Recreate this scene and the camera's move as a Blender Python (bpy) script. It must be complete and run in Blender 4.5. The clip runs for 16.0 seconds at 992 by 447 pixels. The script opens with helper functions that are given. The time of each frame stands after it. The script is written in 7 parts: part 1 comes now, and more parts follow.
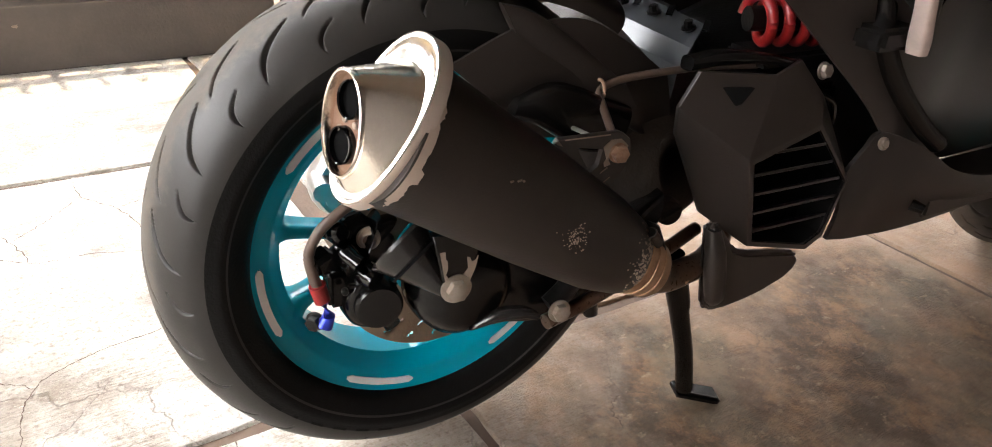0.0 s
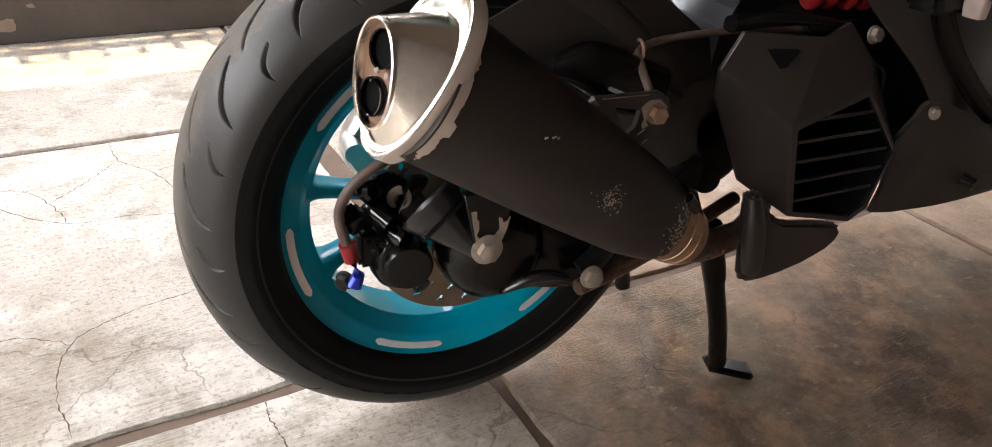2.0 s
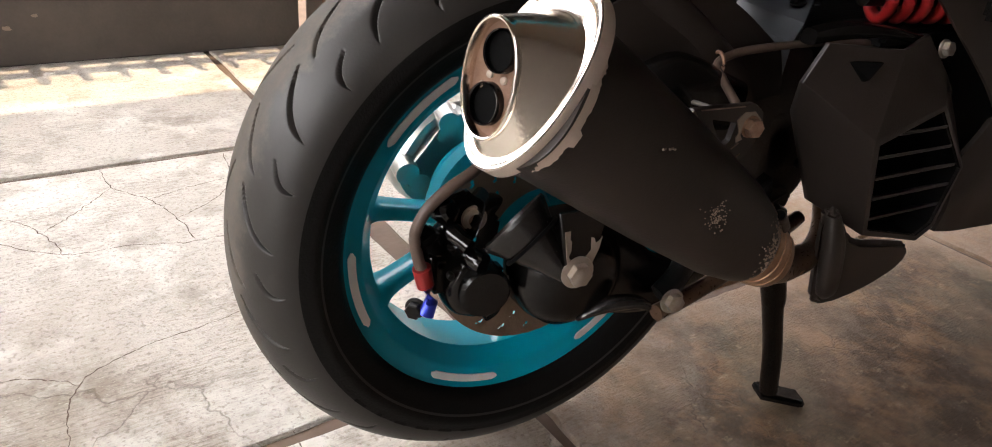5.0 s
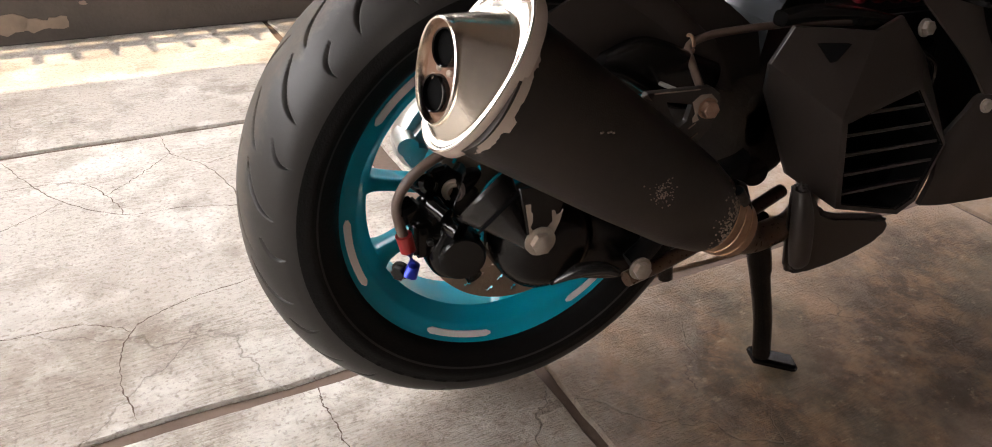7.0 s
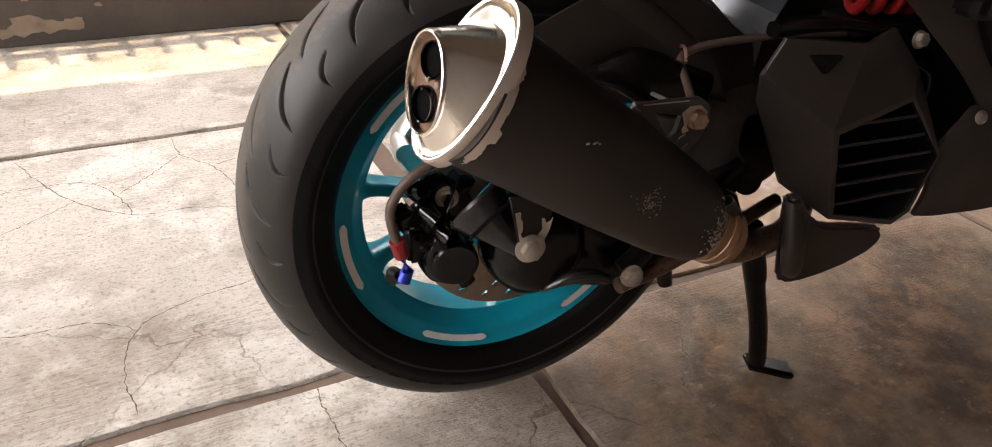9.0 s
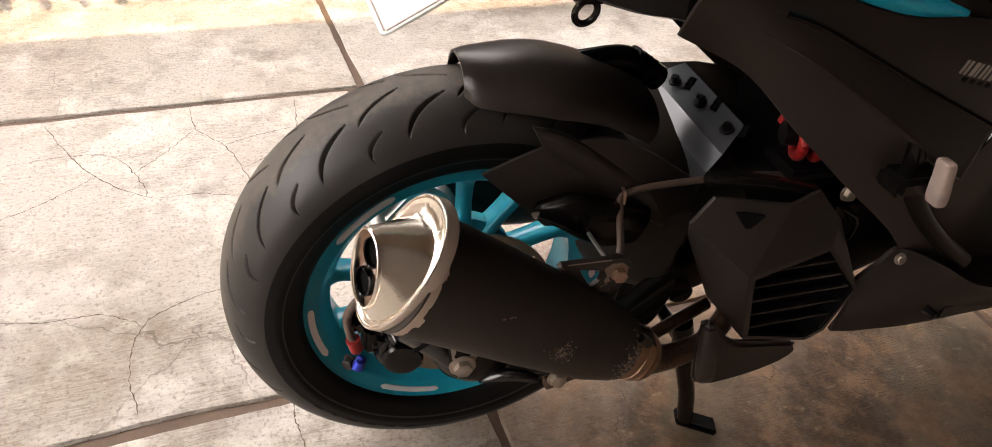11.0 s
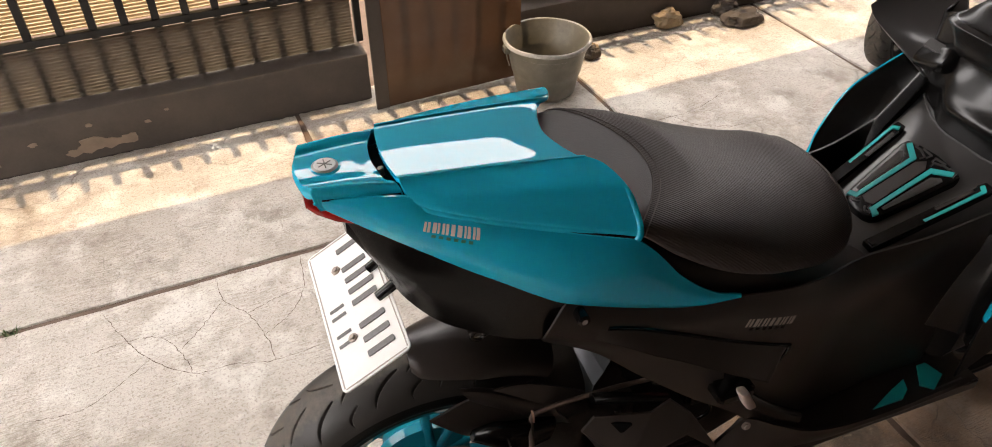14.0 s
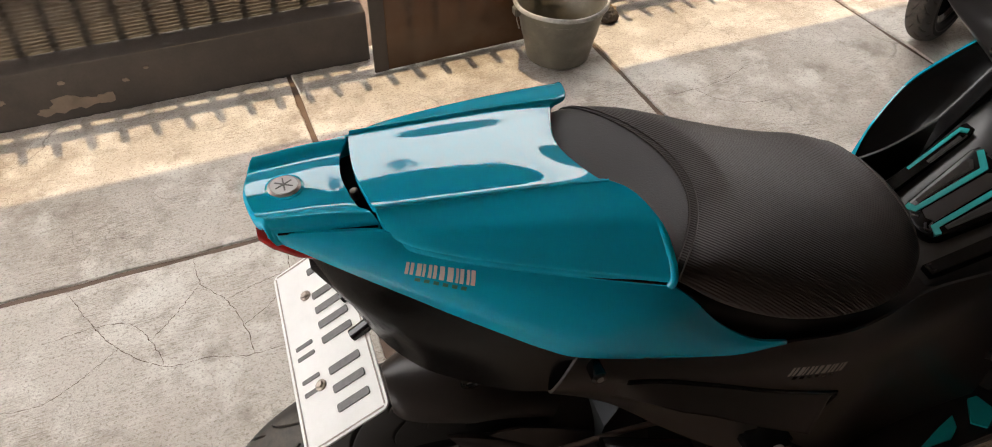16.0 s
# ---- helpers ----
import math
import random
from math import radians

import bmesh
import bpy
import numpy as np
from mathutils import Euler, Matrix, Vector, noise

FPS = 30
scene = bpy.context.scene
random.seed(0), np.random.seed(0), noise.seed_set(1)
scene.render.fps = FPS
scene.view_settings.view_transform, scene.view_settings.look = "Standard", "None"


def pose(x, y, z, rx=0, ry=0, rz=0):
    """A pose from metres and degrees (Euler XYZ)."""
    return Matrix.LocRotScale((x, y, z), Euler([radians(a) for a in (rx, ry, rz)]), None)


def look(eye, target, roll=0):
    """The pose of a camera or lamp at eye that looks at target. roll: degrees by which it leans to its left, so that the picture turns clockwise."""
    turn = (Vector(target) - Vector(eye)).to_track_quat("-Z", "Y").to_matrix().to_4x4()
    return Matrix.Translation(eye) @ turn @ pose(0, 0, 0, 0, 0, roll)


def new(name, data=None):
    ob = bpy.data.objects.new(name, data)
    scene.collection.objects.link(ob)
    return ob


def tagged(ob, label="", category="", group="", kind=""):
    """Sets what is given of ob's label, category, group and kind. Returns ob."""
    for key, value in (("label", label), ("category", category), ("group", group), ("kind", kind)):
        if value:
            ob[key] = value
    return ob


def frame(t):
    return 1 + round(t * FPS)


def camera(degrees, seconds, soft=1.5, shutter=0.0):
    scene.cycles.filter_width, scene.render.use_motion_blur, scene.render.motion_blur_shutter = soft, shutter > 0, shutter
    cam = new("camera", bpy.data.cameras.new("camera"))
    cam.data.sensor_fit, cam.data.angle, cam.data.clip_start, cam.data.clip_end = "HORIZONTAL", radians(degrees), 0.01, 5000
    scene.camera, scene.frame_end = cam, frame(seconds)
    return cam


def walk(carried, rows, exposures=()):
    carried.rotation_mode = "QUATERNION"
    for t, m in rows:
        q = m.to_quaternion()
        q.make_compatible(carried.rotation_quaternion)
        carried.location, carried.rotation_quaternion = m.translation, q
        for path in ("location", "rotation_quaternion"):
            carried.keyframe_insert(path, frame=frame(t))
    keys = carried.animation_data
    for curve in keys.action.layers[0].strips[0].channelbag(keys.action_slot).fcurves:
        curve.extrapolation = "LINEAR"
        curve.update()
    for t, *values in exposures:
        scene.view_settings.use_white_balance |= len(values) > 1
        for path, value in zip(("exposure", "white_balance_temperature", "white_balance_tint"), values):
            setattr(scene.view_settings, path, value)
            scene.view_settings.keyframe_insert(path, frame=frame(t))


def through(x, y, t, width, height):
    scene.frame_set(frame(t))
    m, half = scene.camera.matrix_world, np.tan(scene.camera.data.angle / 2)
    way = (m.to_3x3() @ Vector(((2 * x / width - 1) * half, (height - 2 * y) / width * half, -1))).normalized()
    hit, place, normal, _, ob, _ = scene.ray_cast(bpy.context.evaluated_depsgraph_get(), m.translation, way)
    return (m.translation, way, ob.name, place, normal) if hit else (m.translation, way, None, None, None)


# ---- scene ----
cam = camera(65.1, 16.0, soft=1.0)
PATH = [
    (0, (-0.317, -0.72, 0.738), (0.58, 0.798, -0.206), 3.9),
    (0.5, (-0.306, -0.709, 0.713), (0.551, 0.799, -0.283), 3.6),
    (1, (-0.303, -0.702, 0.717), (0.556, 0.823, -0.251), 4.1),
    (1.5, (-0.308, -0.707, 0.719), (0.528, 0.827, -0.255), 3.4),
    (2, (-0.314, -0.717, 0.716), (0.5, 0.815, -0.278), 3.8),
    (2.5, (-0.327, -0.72, 0.707), (0.466, 0.816, -0.299), 4.9),
    (3, (-0.338, -0.705, 0.69), (0.508, 0.818, -0.292), 7.0),
    (3.5, (-0.386, -0.666, 0.681), (0.5, 0.874, -0.239), 6.0),
    (3.7, (-0.396, -0.656, 0.676), (0.503, 0.895, -0.211), 5.4),
    (5.8, (-0.382, -0.63, 0.679), (0.538, 0.868, -0.273), 5.1),
    (6, (-0.371, -0.666, 0.691), (0.51, 0.848, -0.275), 5.3),
    (6.5, (-0.341, -0.702, 0.711), (0.518, 0.825, -0.253), 4.0),
    (7, (-0.339, -0.723, 0.725), (0.397, 0.834, -0.292), 2.6),
    (7.5, (-0.341, -0.733, 0.728), (0.371, 0.84, -0.282), 3.8),
    (8, (-0.327, -0.738, 0.738), (0.401, 0.844, -0.245), 3.4),
    (8.2, (-0.325, -0.74, 0.737), (0.379, 0.845, -0.26), 2.8),
    (10.3, (-0.302, -0.709, 0.755), (0.404, 0.837, -0.299), 2.3),
    (10.5, (-0.275, -0.7, 0.78), (0.325, 0.831, -0.358), 2.1),
    (11, (-0.237, -0.712, 1.006), (0.352, 0.725, -0.254), 7.3),
    (11.5, (-0.28, -0.837, 1.268), (0.343, 0.51, -0.072), 6.3),
    (12, (-0.319, -0.948, 1.399), (0.319, 0.391, 0.057), 4.4),
    (12.5, (-0.261, -0.998, 1.471), (0.324, 0.406, 0.171), 3.8),
    (13, (-0.16, -1.01, 1.515), (0.321, 0.453, 0.239), 2.6),
    (13.5, (-0.141, -0.94, 1.52), (0.364, 0.527, 0.259), 2.3),
    (14, (-0.155, -0.801, 1.525), (0.377, 0.646, 0.25), -0.3),
    (14.5, (-0.088, -0.707, 1.515), (0.322, 0.718, 0.173), 1.1),
    (15, (-0.004, -0.639, 1.502), (0.322, 0.782, 0.133), 2.6),
    (15.5, (0.018, -0.608, 1.484), (0.336, 0.8, 0.1), 2.3),
    (16, (-0.082, -0.612, 1.473), (0.411, 0.759, 0.102), 1.1),
]
EXPOSURES = [(0.0, 2.40, 6200, 13), (2.0, 1.95, 6150, 14), (3.5, 1.79, 6200, 14.5), (8.2, 1.66, 6400, 17), (11.0, 1.69, 6750, 18.5), (12.5, 1.42, 6850, 19.5), (14.0, 1.28, 6550, 17), (16.0, 0.95, 6450, 14.5)]
walk(cam, [(t, look(eye, target, roll)) for t, eye, target, roll in PATH], EXPOSURES)

# ---- world, sun, large lights ----
YAW = 3.8                       # the yard is turned by this against the scooter
PLACE = pose(0, 0, 0, 0, 0, YAW)
WALL_V, ROOF_V, ROOF_Z = 1.785, 2.04, 2.75
SUN_EL = 77.0
ROOF_U = -3.3

world = bpy.data.worlds.new("world")
scene.world = world
world.use_nodes = True
wn = world.node_tree
for n in list(wn.nodes):
    wn.nodes.remove(n)
w_out = wn.nodes.new("ShaderNodeOutputWorld")
w_bg = wn.nodes.new("ShaderNodeBackground")
w_sky = wn.nodes.new("ShaderNodeTexSky")
w_sky.sky_type = "NISHITA"
w_sky.sun_disc = False
w_sky.sun_elevation = radians(SUN_EL)
w_sky.sun_rotation = radians(-YAW)
w_sky.dust_density = 3.0
w_bg.inputs["Strength"].default_value = 0.15
w_co = wn.nodes.new("ShaderNodeTexCoord")
w_noise = wn.nodes.new("ShaderNodeTexNoise")
w_noise.inputs["Scale"].default_value, w_noise.inputs["Detail"].default_value, w_noise.inputs["Roughness"].default_value = 2.2, 12, 0.70
w_ramp = wn.nodes.new("ShaderNodeMapRange")
w_ramp.inputs["From Min"].default_value, w_ramp.inputs["From Max"].default_value = 0.42, 0.45
w_ramp.inputs["To Max"].default_value = 1.0
w_mix = wn.nodes.new("ShaderNodeMix")
w_mix.data_type = "RGBA"
w_mix.inputs[7].default_value = (28.0, 27.5, 26.0, 1)          # sunlit cloud
wn.links.new(w_co.outputs["Generated"], w_noise.inputs["Vector"])
wn.links.new(w_noise.outputs["Fac"], w_ramp.inputs["Value"])
wn.links.new(w_ramp.outputs[0], w_mix.inputs[0])
wn.links.new(w_sky.outputs[0], w_mix.inputs[6])
wn.links.new(w_mix.outputs[2], w_bg.inputs[0])
wn.links.new(w_bg.outputs[0], w_out.inputs[0])

sun = new("sun", bpy.data.lights.new("sun", "SUN"))
sun.data.energy = 2.1
sun.data.angle = radians(0.5)
sun.data.color = (1.0, 0.78, 0.46)
sun.matrix_world = PLACE @ look((-0.12, 1.0, math.tan(radians(SUN_EL))), (0, 0, 0))


# ---- materials ----
def mat(name, color, rough=0.5, metal=0.0, spec=0.5, coat=0.0, var=0.25, scale=20.0, bump=0.1, fine=220.0,
        dust=None, dust_amount=0.0, dust_scale=9.0, aniso=0.0, trans=0.0):
    """Principled surface with variation at two scales, fine relief and an optional dust or wear layer."""
    m = bpy.data.materials.new(name)
    m.use_nodes = True
    nt = m.node_tree
    b = nt.nodes["Principled BSDF"]
    co = nt.nodes.new("ShaderNodeTexCoord")
    n1 = nt.nodes.new("ShaderNodeTexNoise")
    n1.inputs["Scale"].default_value, n1.inputs["Detail"].default_value = scale, 6
    n2 = nt.nodes.new("ShaderNodeTexNoise")
    n2.inputs["Scale"].default_value, n2.inputs["Detail"].default_value = fine, 3
    for n in (n1, n2):
        nt.links.new(co.outputs["Object"], n.inputs["Vector"])
    ramp = nt.nodes.new("ShaderNodeMapRange")
    ramp.inputs["To Min"].default_value, ramp.inputs["To Max"].default_value = 1 - var, 1 + var
    nt.links.new(n1.outputs["Fac"], ramp.inputs["Value"])
    mul = nt.nodes.new("ShaderNodeVectorMath")
    mul.operation = "SCALE"
    mul.inputs[0].default_value = color
    nt.links.new(ramp.outputs[0], mul.inputs["Scale"])
    last = mul.outputs[0]
    rr = nt.nodes.new("ShaderNodeMapRange")
    rr.inputs["To Min"].default_value, rr.inputs["To Max"].default_value = rough * (1 - var * 0.6), min(1, rough * (1 + var * 0.6))
    nt.links.new(n2.outputs["Fac"], rr.inputs["Value"])
    rlast = rr.outputs[0]
    if dust:
        nd = nt.nodes.new("ShaderNodeTexNoise")
        nd.inputs["Scale"].default_value, nd.inputs["Detail"].default_value, nd.inputs["Roughness"].default_value = dust_scale, 9, 0.7
        nt.links.new(co.outputs["Object"], nd.inputs["Vector"])
        dr = nt.nodes.new("ShaderNodeMapRange")
        dr.inputs["From Min"].default_value, dr.inputs["From Max"].default_value = 0.45, 0.75
        dr.inputs["To Max"].default_value = dust_amount
        nt.links.new(nd.outputs["Fac"], dr.inputs["Value"])
        mx = nt.nodes.new("ShaderNodeMix")
        mx.data_type = "RGBA"
        mx.inputs[7].default_value = (*dust, 1)
        nt.links.new(dr.outputs[0], mx.inputs[0])
        nt.links.new(last, mx.inputs[6])
        last = mx.outputs[2]
    nt.links.new(last, b.inputs["Base Color"])
    nt.links.new(rlast, b.inputs["Roughness"])
    b.inputs["Metallic"].default_value = metal
    b.inputs["Specular IOR Level"].default_value = spec
    b.inputs["Coat Weight"].default_value = coat
    b.inputs["Coat Roughness"].default_value = 0.03
    b.inputs["Coat IOR"].default_value = 1.55
    b.inputs["Anisotropic"].default_value = aniso
    if trans:
        b.inputs["Transmission Weight"].default_value = trans
    if bump:
        bp = nt.nodes.new("ShaderNodeBump")
        bp.inputs["Strength"].default_value, bp.inputs["Distance"].default_value = bump, 0.002
        nt.links.new(n2.outputs["Fac"], bp.inputs["Height"])
        nt.links.new(bp.outputs[0], b.inputs["Normal"])
    return m


TEAL = mat("teal_paint", (0.0, 0.345, 0.50), 0.45, spec=0.0, coat=0.85, var=0.05, scale=6, bump=0.0)
TEAL_RIM = mat("teal_rim_paint", (0.0, 0.25, 0.34), 0.4, spec=0.1, coat=0.4, var=0.12, scale=14, bump=0.03, dust=(0.11, 0.11, 0.10), dust_amount=0.12)
TEAL_TRIM = mat("teal_rubber", (0.0, 0.31, 0.30), 0.5, var=0.1, bump=0.05)
BLACK = mat("black_plastic", (0.0028, 0.0025, 0.0023), 0.22, spec=0.30, var=0.2, scale=9, bump=0.05, fine=700, dust=(0.010, 0.008, 0.0066), dust_amount=0.3)
BLACK_MATT = mat("black_matt_plastic", (0.0190, 0.0142, 0.0118), 0.34, spec=0.50, var=0.25, scale=11, bump=0.12, fine=500, dust=(0.034, 0.026, 0.0205), dust_amount=0.4)
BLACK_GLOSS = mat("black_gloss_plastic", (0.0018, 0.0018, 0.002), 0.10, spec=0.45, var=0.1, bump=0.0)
DARK_IRON = mat("dark_cast_metal", (0.003, 0.003, 0.003), 0.4, metal=0.2, spec=0.3, var=0.3, scale=30, bump=0.3, dust=(0.012, 0.009, 0.006), dust_amount=0.4)
SATIN = mat("satin_black_plastic", (0.010, 0.0088, 0.0080), 0.26, spec=0.55, var=0.2, scale=12, bump=0.04, fine=500)
RUBBER = mat("tyre_rubber", (0.0018, 0.0017, 0.0016), 0.55, spec=0.2, var=0.25, scale=14, bump=0.2, fine=400)
# tread paler than the sidewall: wear, plus its brighter light put into the colour
TREAD = mat("worn_lit_tread_rubber", (0.024, 0.0215, 0.019), 0.46, spec=0.38, var=0.25, scale=14, bump=0.05, fine=400)
MUFFLER = mat("muffler_paint", (0.022, 0.0165, 0.0132), 0.42, spec=0.42, var=0.2, scale=13, bump=0.12, fine=600, dust=(0.05, 0.037, 0.028), dust_amount=0.4)
STEEL = mat("brushed_steel", (0.78, 0.72, 0.64), 0.21, metal=1.0, var=0.3, scale=14, bump=0.06, fine=420, aniso=0.6)
BOLT = mat("zinc_bolt", (0.36, 0.31, 0.26), 0.36, metal=0.6, var=0.4, scale=90, bump=0.3, dust=(0.16, 0.09, 0.045), dust_amount=0.7, dust_scale=90)
COPPER = mat("heat_stained_pipe", (0.40, 0.235, 0.14), 0.36, metal=0.45, var=0.35, scale=18, bump=0.2, dust=(0.10, 0.055, 0.03), dust_amount=0.5, dust_scale=40)
PIPE_DARK = mat("sooty_brown_pipe", (0.12, 0.070, 0.044), 0.30, metal=0.4, var=0.5, scale=22, bump=0.25, dust=(0.02, 0.014, 0.010), dust_amount=0.7, dust_scale=16)
BARE = mat("bare_rough_steel", (0.56, 0.46, 0.385), 0.42, metal=0.4, var=0.2, scale=26, bump=0.15, fine=300)
PLATE_DIRT = mat("joint_dirt", (0.185, 0.105, 0.068), 0.95, var=0.5, scale=22, bump=0.8, fine=90, dust=(0.07, 0.045, 0.03), dust_amount=0.7, dust_scale=7)
RUSTY = mat("rusty_bolt", (0.34, 0.215, 0.15), 0.45, metal=0.6, var=0.4, scale=120, bump=0.3, dust=(0.22, 0.09, 0.04), dust_amount=0.6, dust_scale=110)
DISC = mat("brake_disc_steel", (0.28, 0.22, 0.17), 0.4, metal=0.9, var=0.25, scale=30, bump=0.2)
VINYL = mat("seat_vinyl", (0.036, 0.0275, 0.0240), 0.44, spec=0.38, var=0.15, scale=10, bump=0.2, fine=450)
RED = mat("red_spring_paint", (0.22, 0.010, 0.010), 0.35, var=0.2, bump=0.05)
RED_LENS = mat("red_lens", (0.26, 0.010, 0.008), 0.12, var=0.1, bump=0.0)
BLUE = mat("blue_anodised", (0.03, 0.05, 0.45), 0.3, metal=0.5, var=0.1, bump=0.0)
WHITE = mat("plate_white", (0.78, 0.77, 0.74), 0.4, var=0.05, scale=30, bump=0.05, dust=(0.5, 0.47, 0.42), dust_amount=0.3)
REFLECT = mat("reflective_strip", (0.62, 0.60, 0.58), 0.35, var=0.12, scale=60, bump=0.1)
INK = mat("black_ink", (0.05, 0.05, 0.05), 0.5, var=0.1, bump=0.0)
PLATE_INK = mat("worn_plate_ink", (0.11, 0.105, 0.10), 0.45, var=0.4, scale=160, bump=0.05)
PEG = mat("worn_peg_alloy", (0.50, 0.40, 0.355), 0.5, metal=0.2, var=0.3, scale=50, bump=0.2)
SILVER = mat("silver_cast", (0.36, 0.35, 0.33), 0.35, metal=0.7, var=0.2, scale=40, bump=0.15)
HOSE = mat("brown_hose", (0.09, 0.06, 0.045), 0.5, var=0.3, scale=50, bump=0.2)
BUCKET = mat("grey_plastic", (0.095, 0.085, 0.063), 0.45, var=0.25, scale=12, bump=0.2, dust=(0.24, 0.21, 0.165), dust_amount=0.5)
# near-black for sooty bores and for shade painted into gaps, slots and hollows
SOOT_AND_SHADE = mat("soot_and_shade", (0.003, 0.003, 0.003), 0.95, spec=0.05, var=0.3, bump=0.0)
BUCKET_RIM = mat("scuffed_rim_plastic", (0.36, 0.335, 0.29), 0.6, var=0.4, scale=60, bump=0.3, dust=(0.09, 0.08, 0.06), dust_amount=0.8, dust_scale=18)
STONE = mat("stone", (0.30, 0.22, 0.13), 0.8, var=0.5, scale=14, bump=0.8, fine=90)
DARK_STONE = mat("dark_stone", (0.06, 0.046, 0.036), 0.85, var=0.5, scale=14, bump=0.8, fine=90)
KERB = mat("grey_render", (0.060, 0.048, 0.039), 0.8, var=0.2, scale=7, bump=0.4, fine=120, dust=(0.13, 0.10, 0.078), dust_amount=0.4, dust_scale=4)
IRON = mat("black_iron", (0.015, 0.014, 0.013), 0.5, metal=0.3, var=0.3, scale=20, bump=0.3)
# dark so that the unseen far wall stays black in reflections
FAR_WALL = mat("dark_sky_blocker", (0.030, 0.028, 0.024), 0.85, var=0.4, scale=2, bump=0.3, fine=60)
# dark brown for the unseen walls that only block light
BLOCKER_BROWN = mat("blocker_brown", (0.075, 0.058, 0.045), 0.8, var=0.15, scale=3, bump=0.3, fine=90)
CEILING = mat("ceiling_board", (0.13, 0.10, 0.075), 0.8, var=0.12, scale=3, bump=0.2, fine=90)
DIRT = mat("joint_dirt", (0.10, 0.065, 0.045), 0.95, var=0.4, scale=14, bump=0.8, fine=90)


def worn_crown(m, centre):
    """Grey road dust on the worn crown of a tyre, with a ragged edge."""
    nt = m.node_tree
    b = nt.nodes["Principled BSDF"]
    base, rough = b.inputs["Base Color"].links[0].from_socket, b.inputs["Roughness"].links[0].from_socket
    co = nt.nodes.new("ShaderNodeTexCoord")
    sep = nt.nodes.new("ShaderNodeSeparateXYZ")
    nt.links.new(co.outputs["Object"], sep.inputs[0])

    def math_node(op, a, c):
        x = nt.nodes.new("ShaderNodeMath")
        x.operation = op
        for k, v in enumerate((a, c)):
            if isinstance(v, (int, float)):
                x.inputs[k].default_value = v
            else:
                nt.links.new(v, x.inputs[k])
        return x.outputs[0]

    def noise_at(scale, detail, rough_v):
        n = nt.nodes.new("ShaderNodeTexNoise")
        n.inputs["Scale"].default_value, n.inputs["Detail"].default_value, n.inputs["Roughness"].default_value = scale, detail, rough_v
        nt.links.new(co.outputs["Object"], n.inputs["Vector"])
        return n.outputs["Fac"]

    off = math_node("ABSOLUTE", math_node("SUBTRACT", sep.outputs[1], centre), 0.0)
    edge = math_node("ADD", off, math_node("MULTIPLY", math_node("SUBTRACT", noise_at(26, 9, 0.72), 0.5), 0.075))
    r = nt.nodes.new("ShaderNodeMapRange")
    r.inputs["From Min"].default_value, r.inputs["From Max"].default_value = 0.022, 0.036
    r.inputs["To Min"].default_value, r.inputs["To Max"].default_value = 0.8, 0.0
    nt.links.new(edge, r.inputs["Value"])
    r2 = nt.nodes.new("ShaderNodeMapRange")
    r2.inputs["From Min"].default_value, r2.inputs["From Max"].default_value = 0.35, 0.65
    r2.inputs["To Min"].default_value, r2.inputs["To Max"].default_value = 0.25, 1.0
    nt.links.new(noise_at(60, 8, 0.7), r2.inputs["Value"])
    fac = math_node("MULTIPLY", r.outputs[0], r2.outputs[0])
    mx = nt.nodes.new("ShaderNodeMix")
    mx.data_type = "RGBA"
    mx.inputs[7].default_value = (0.115, 0.097, 0.078, 1)
    nt.links.new(fac, mx.inputs[0])
    nt.links.new(base, mx.inputs[6])
    nt.links.new(mx.outputs[2], b.inputs["Base Color"])
    nt.links.new(math_node("ADD", rough, math_node("MULTIPLY", fac, 0.4)), b.inputs["Roughness"])


worn_crown(TREAD, 0.007)


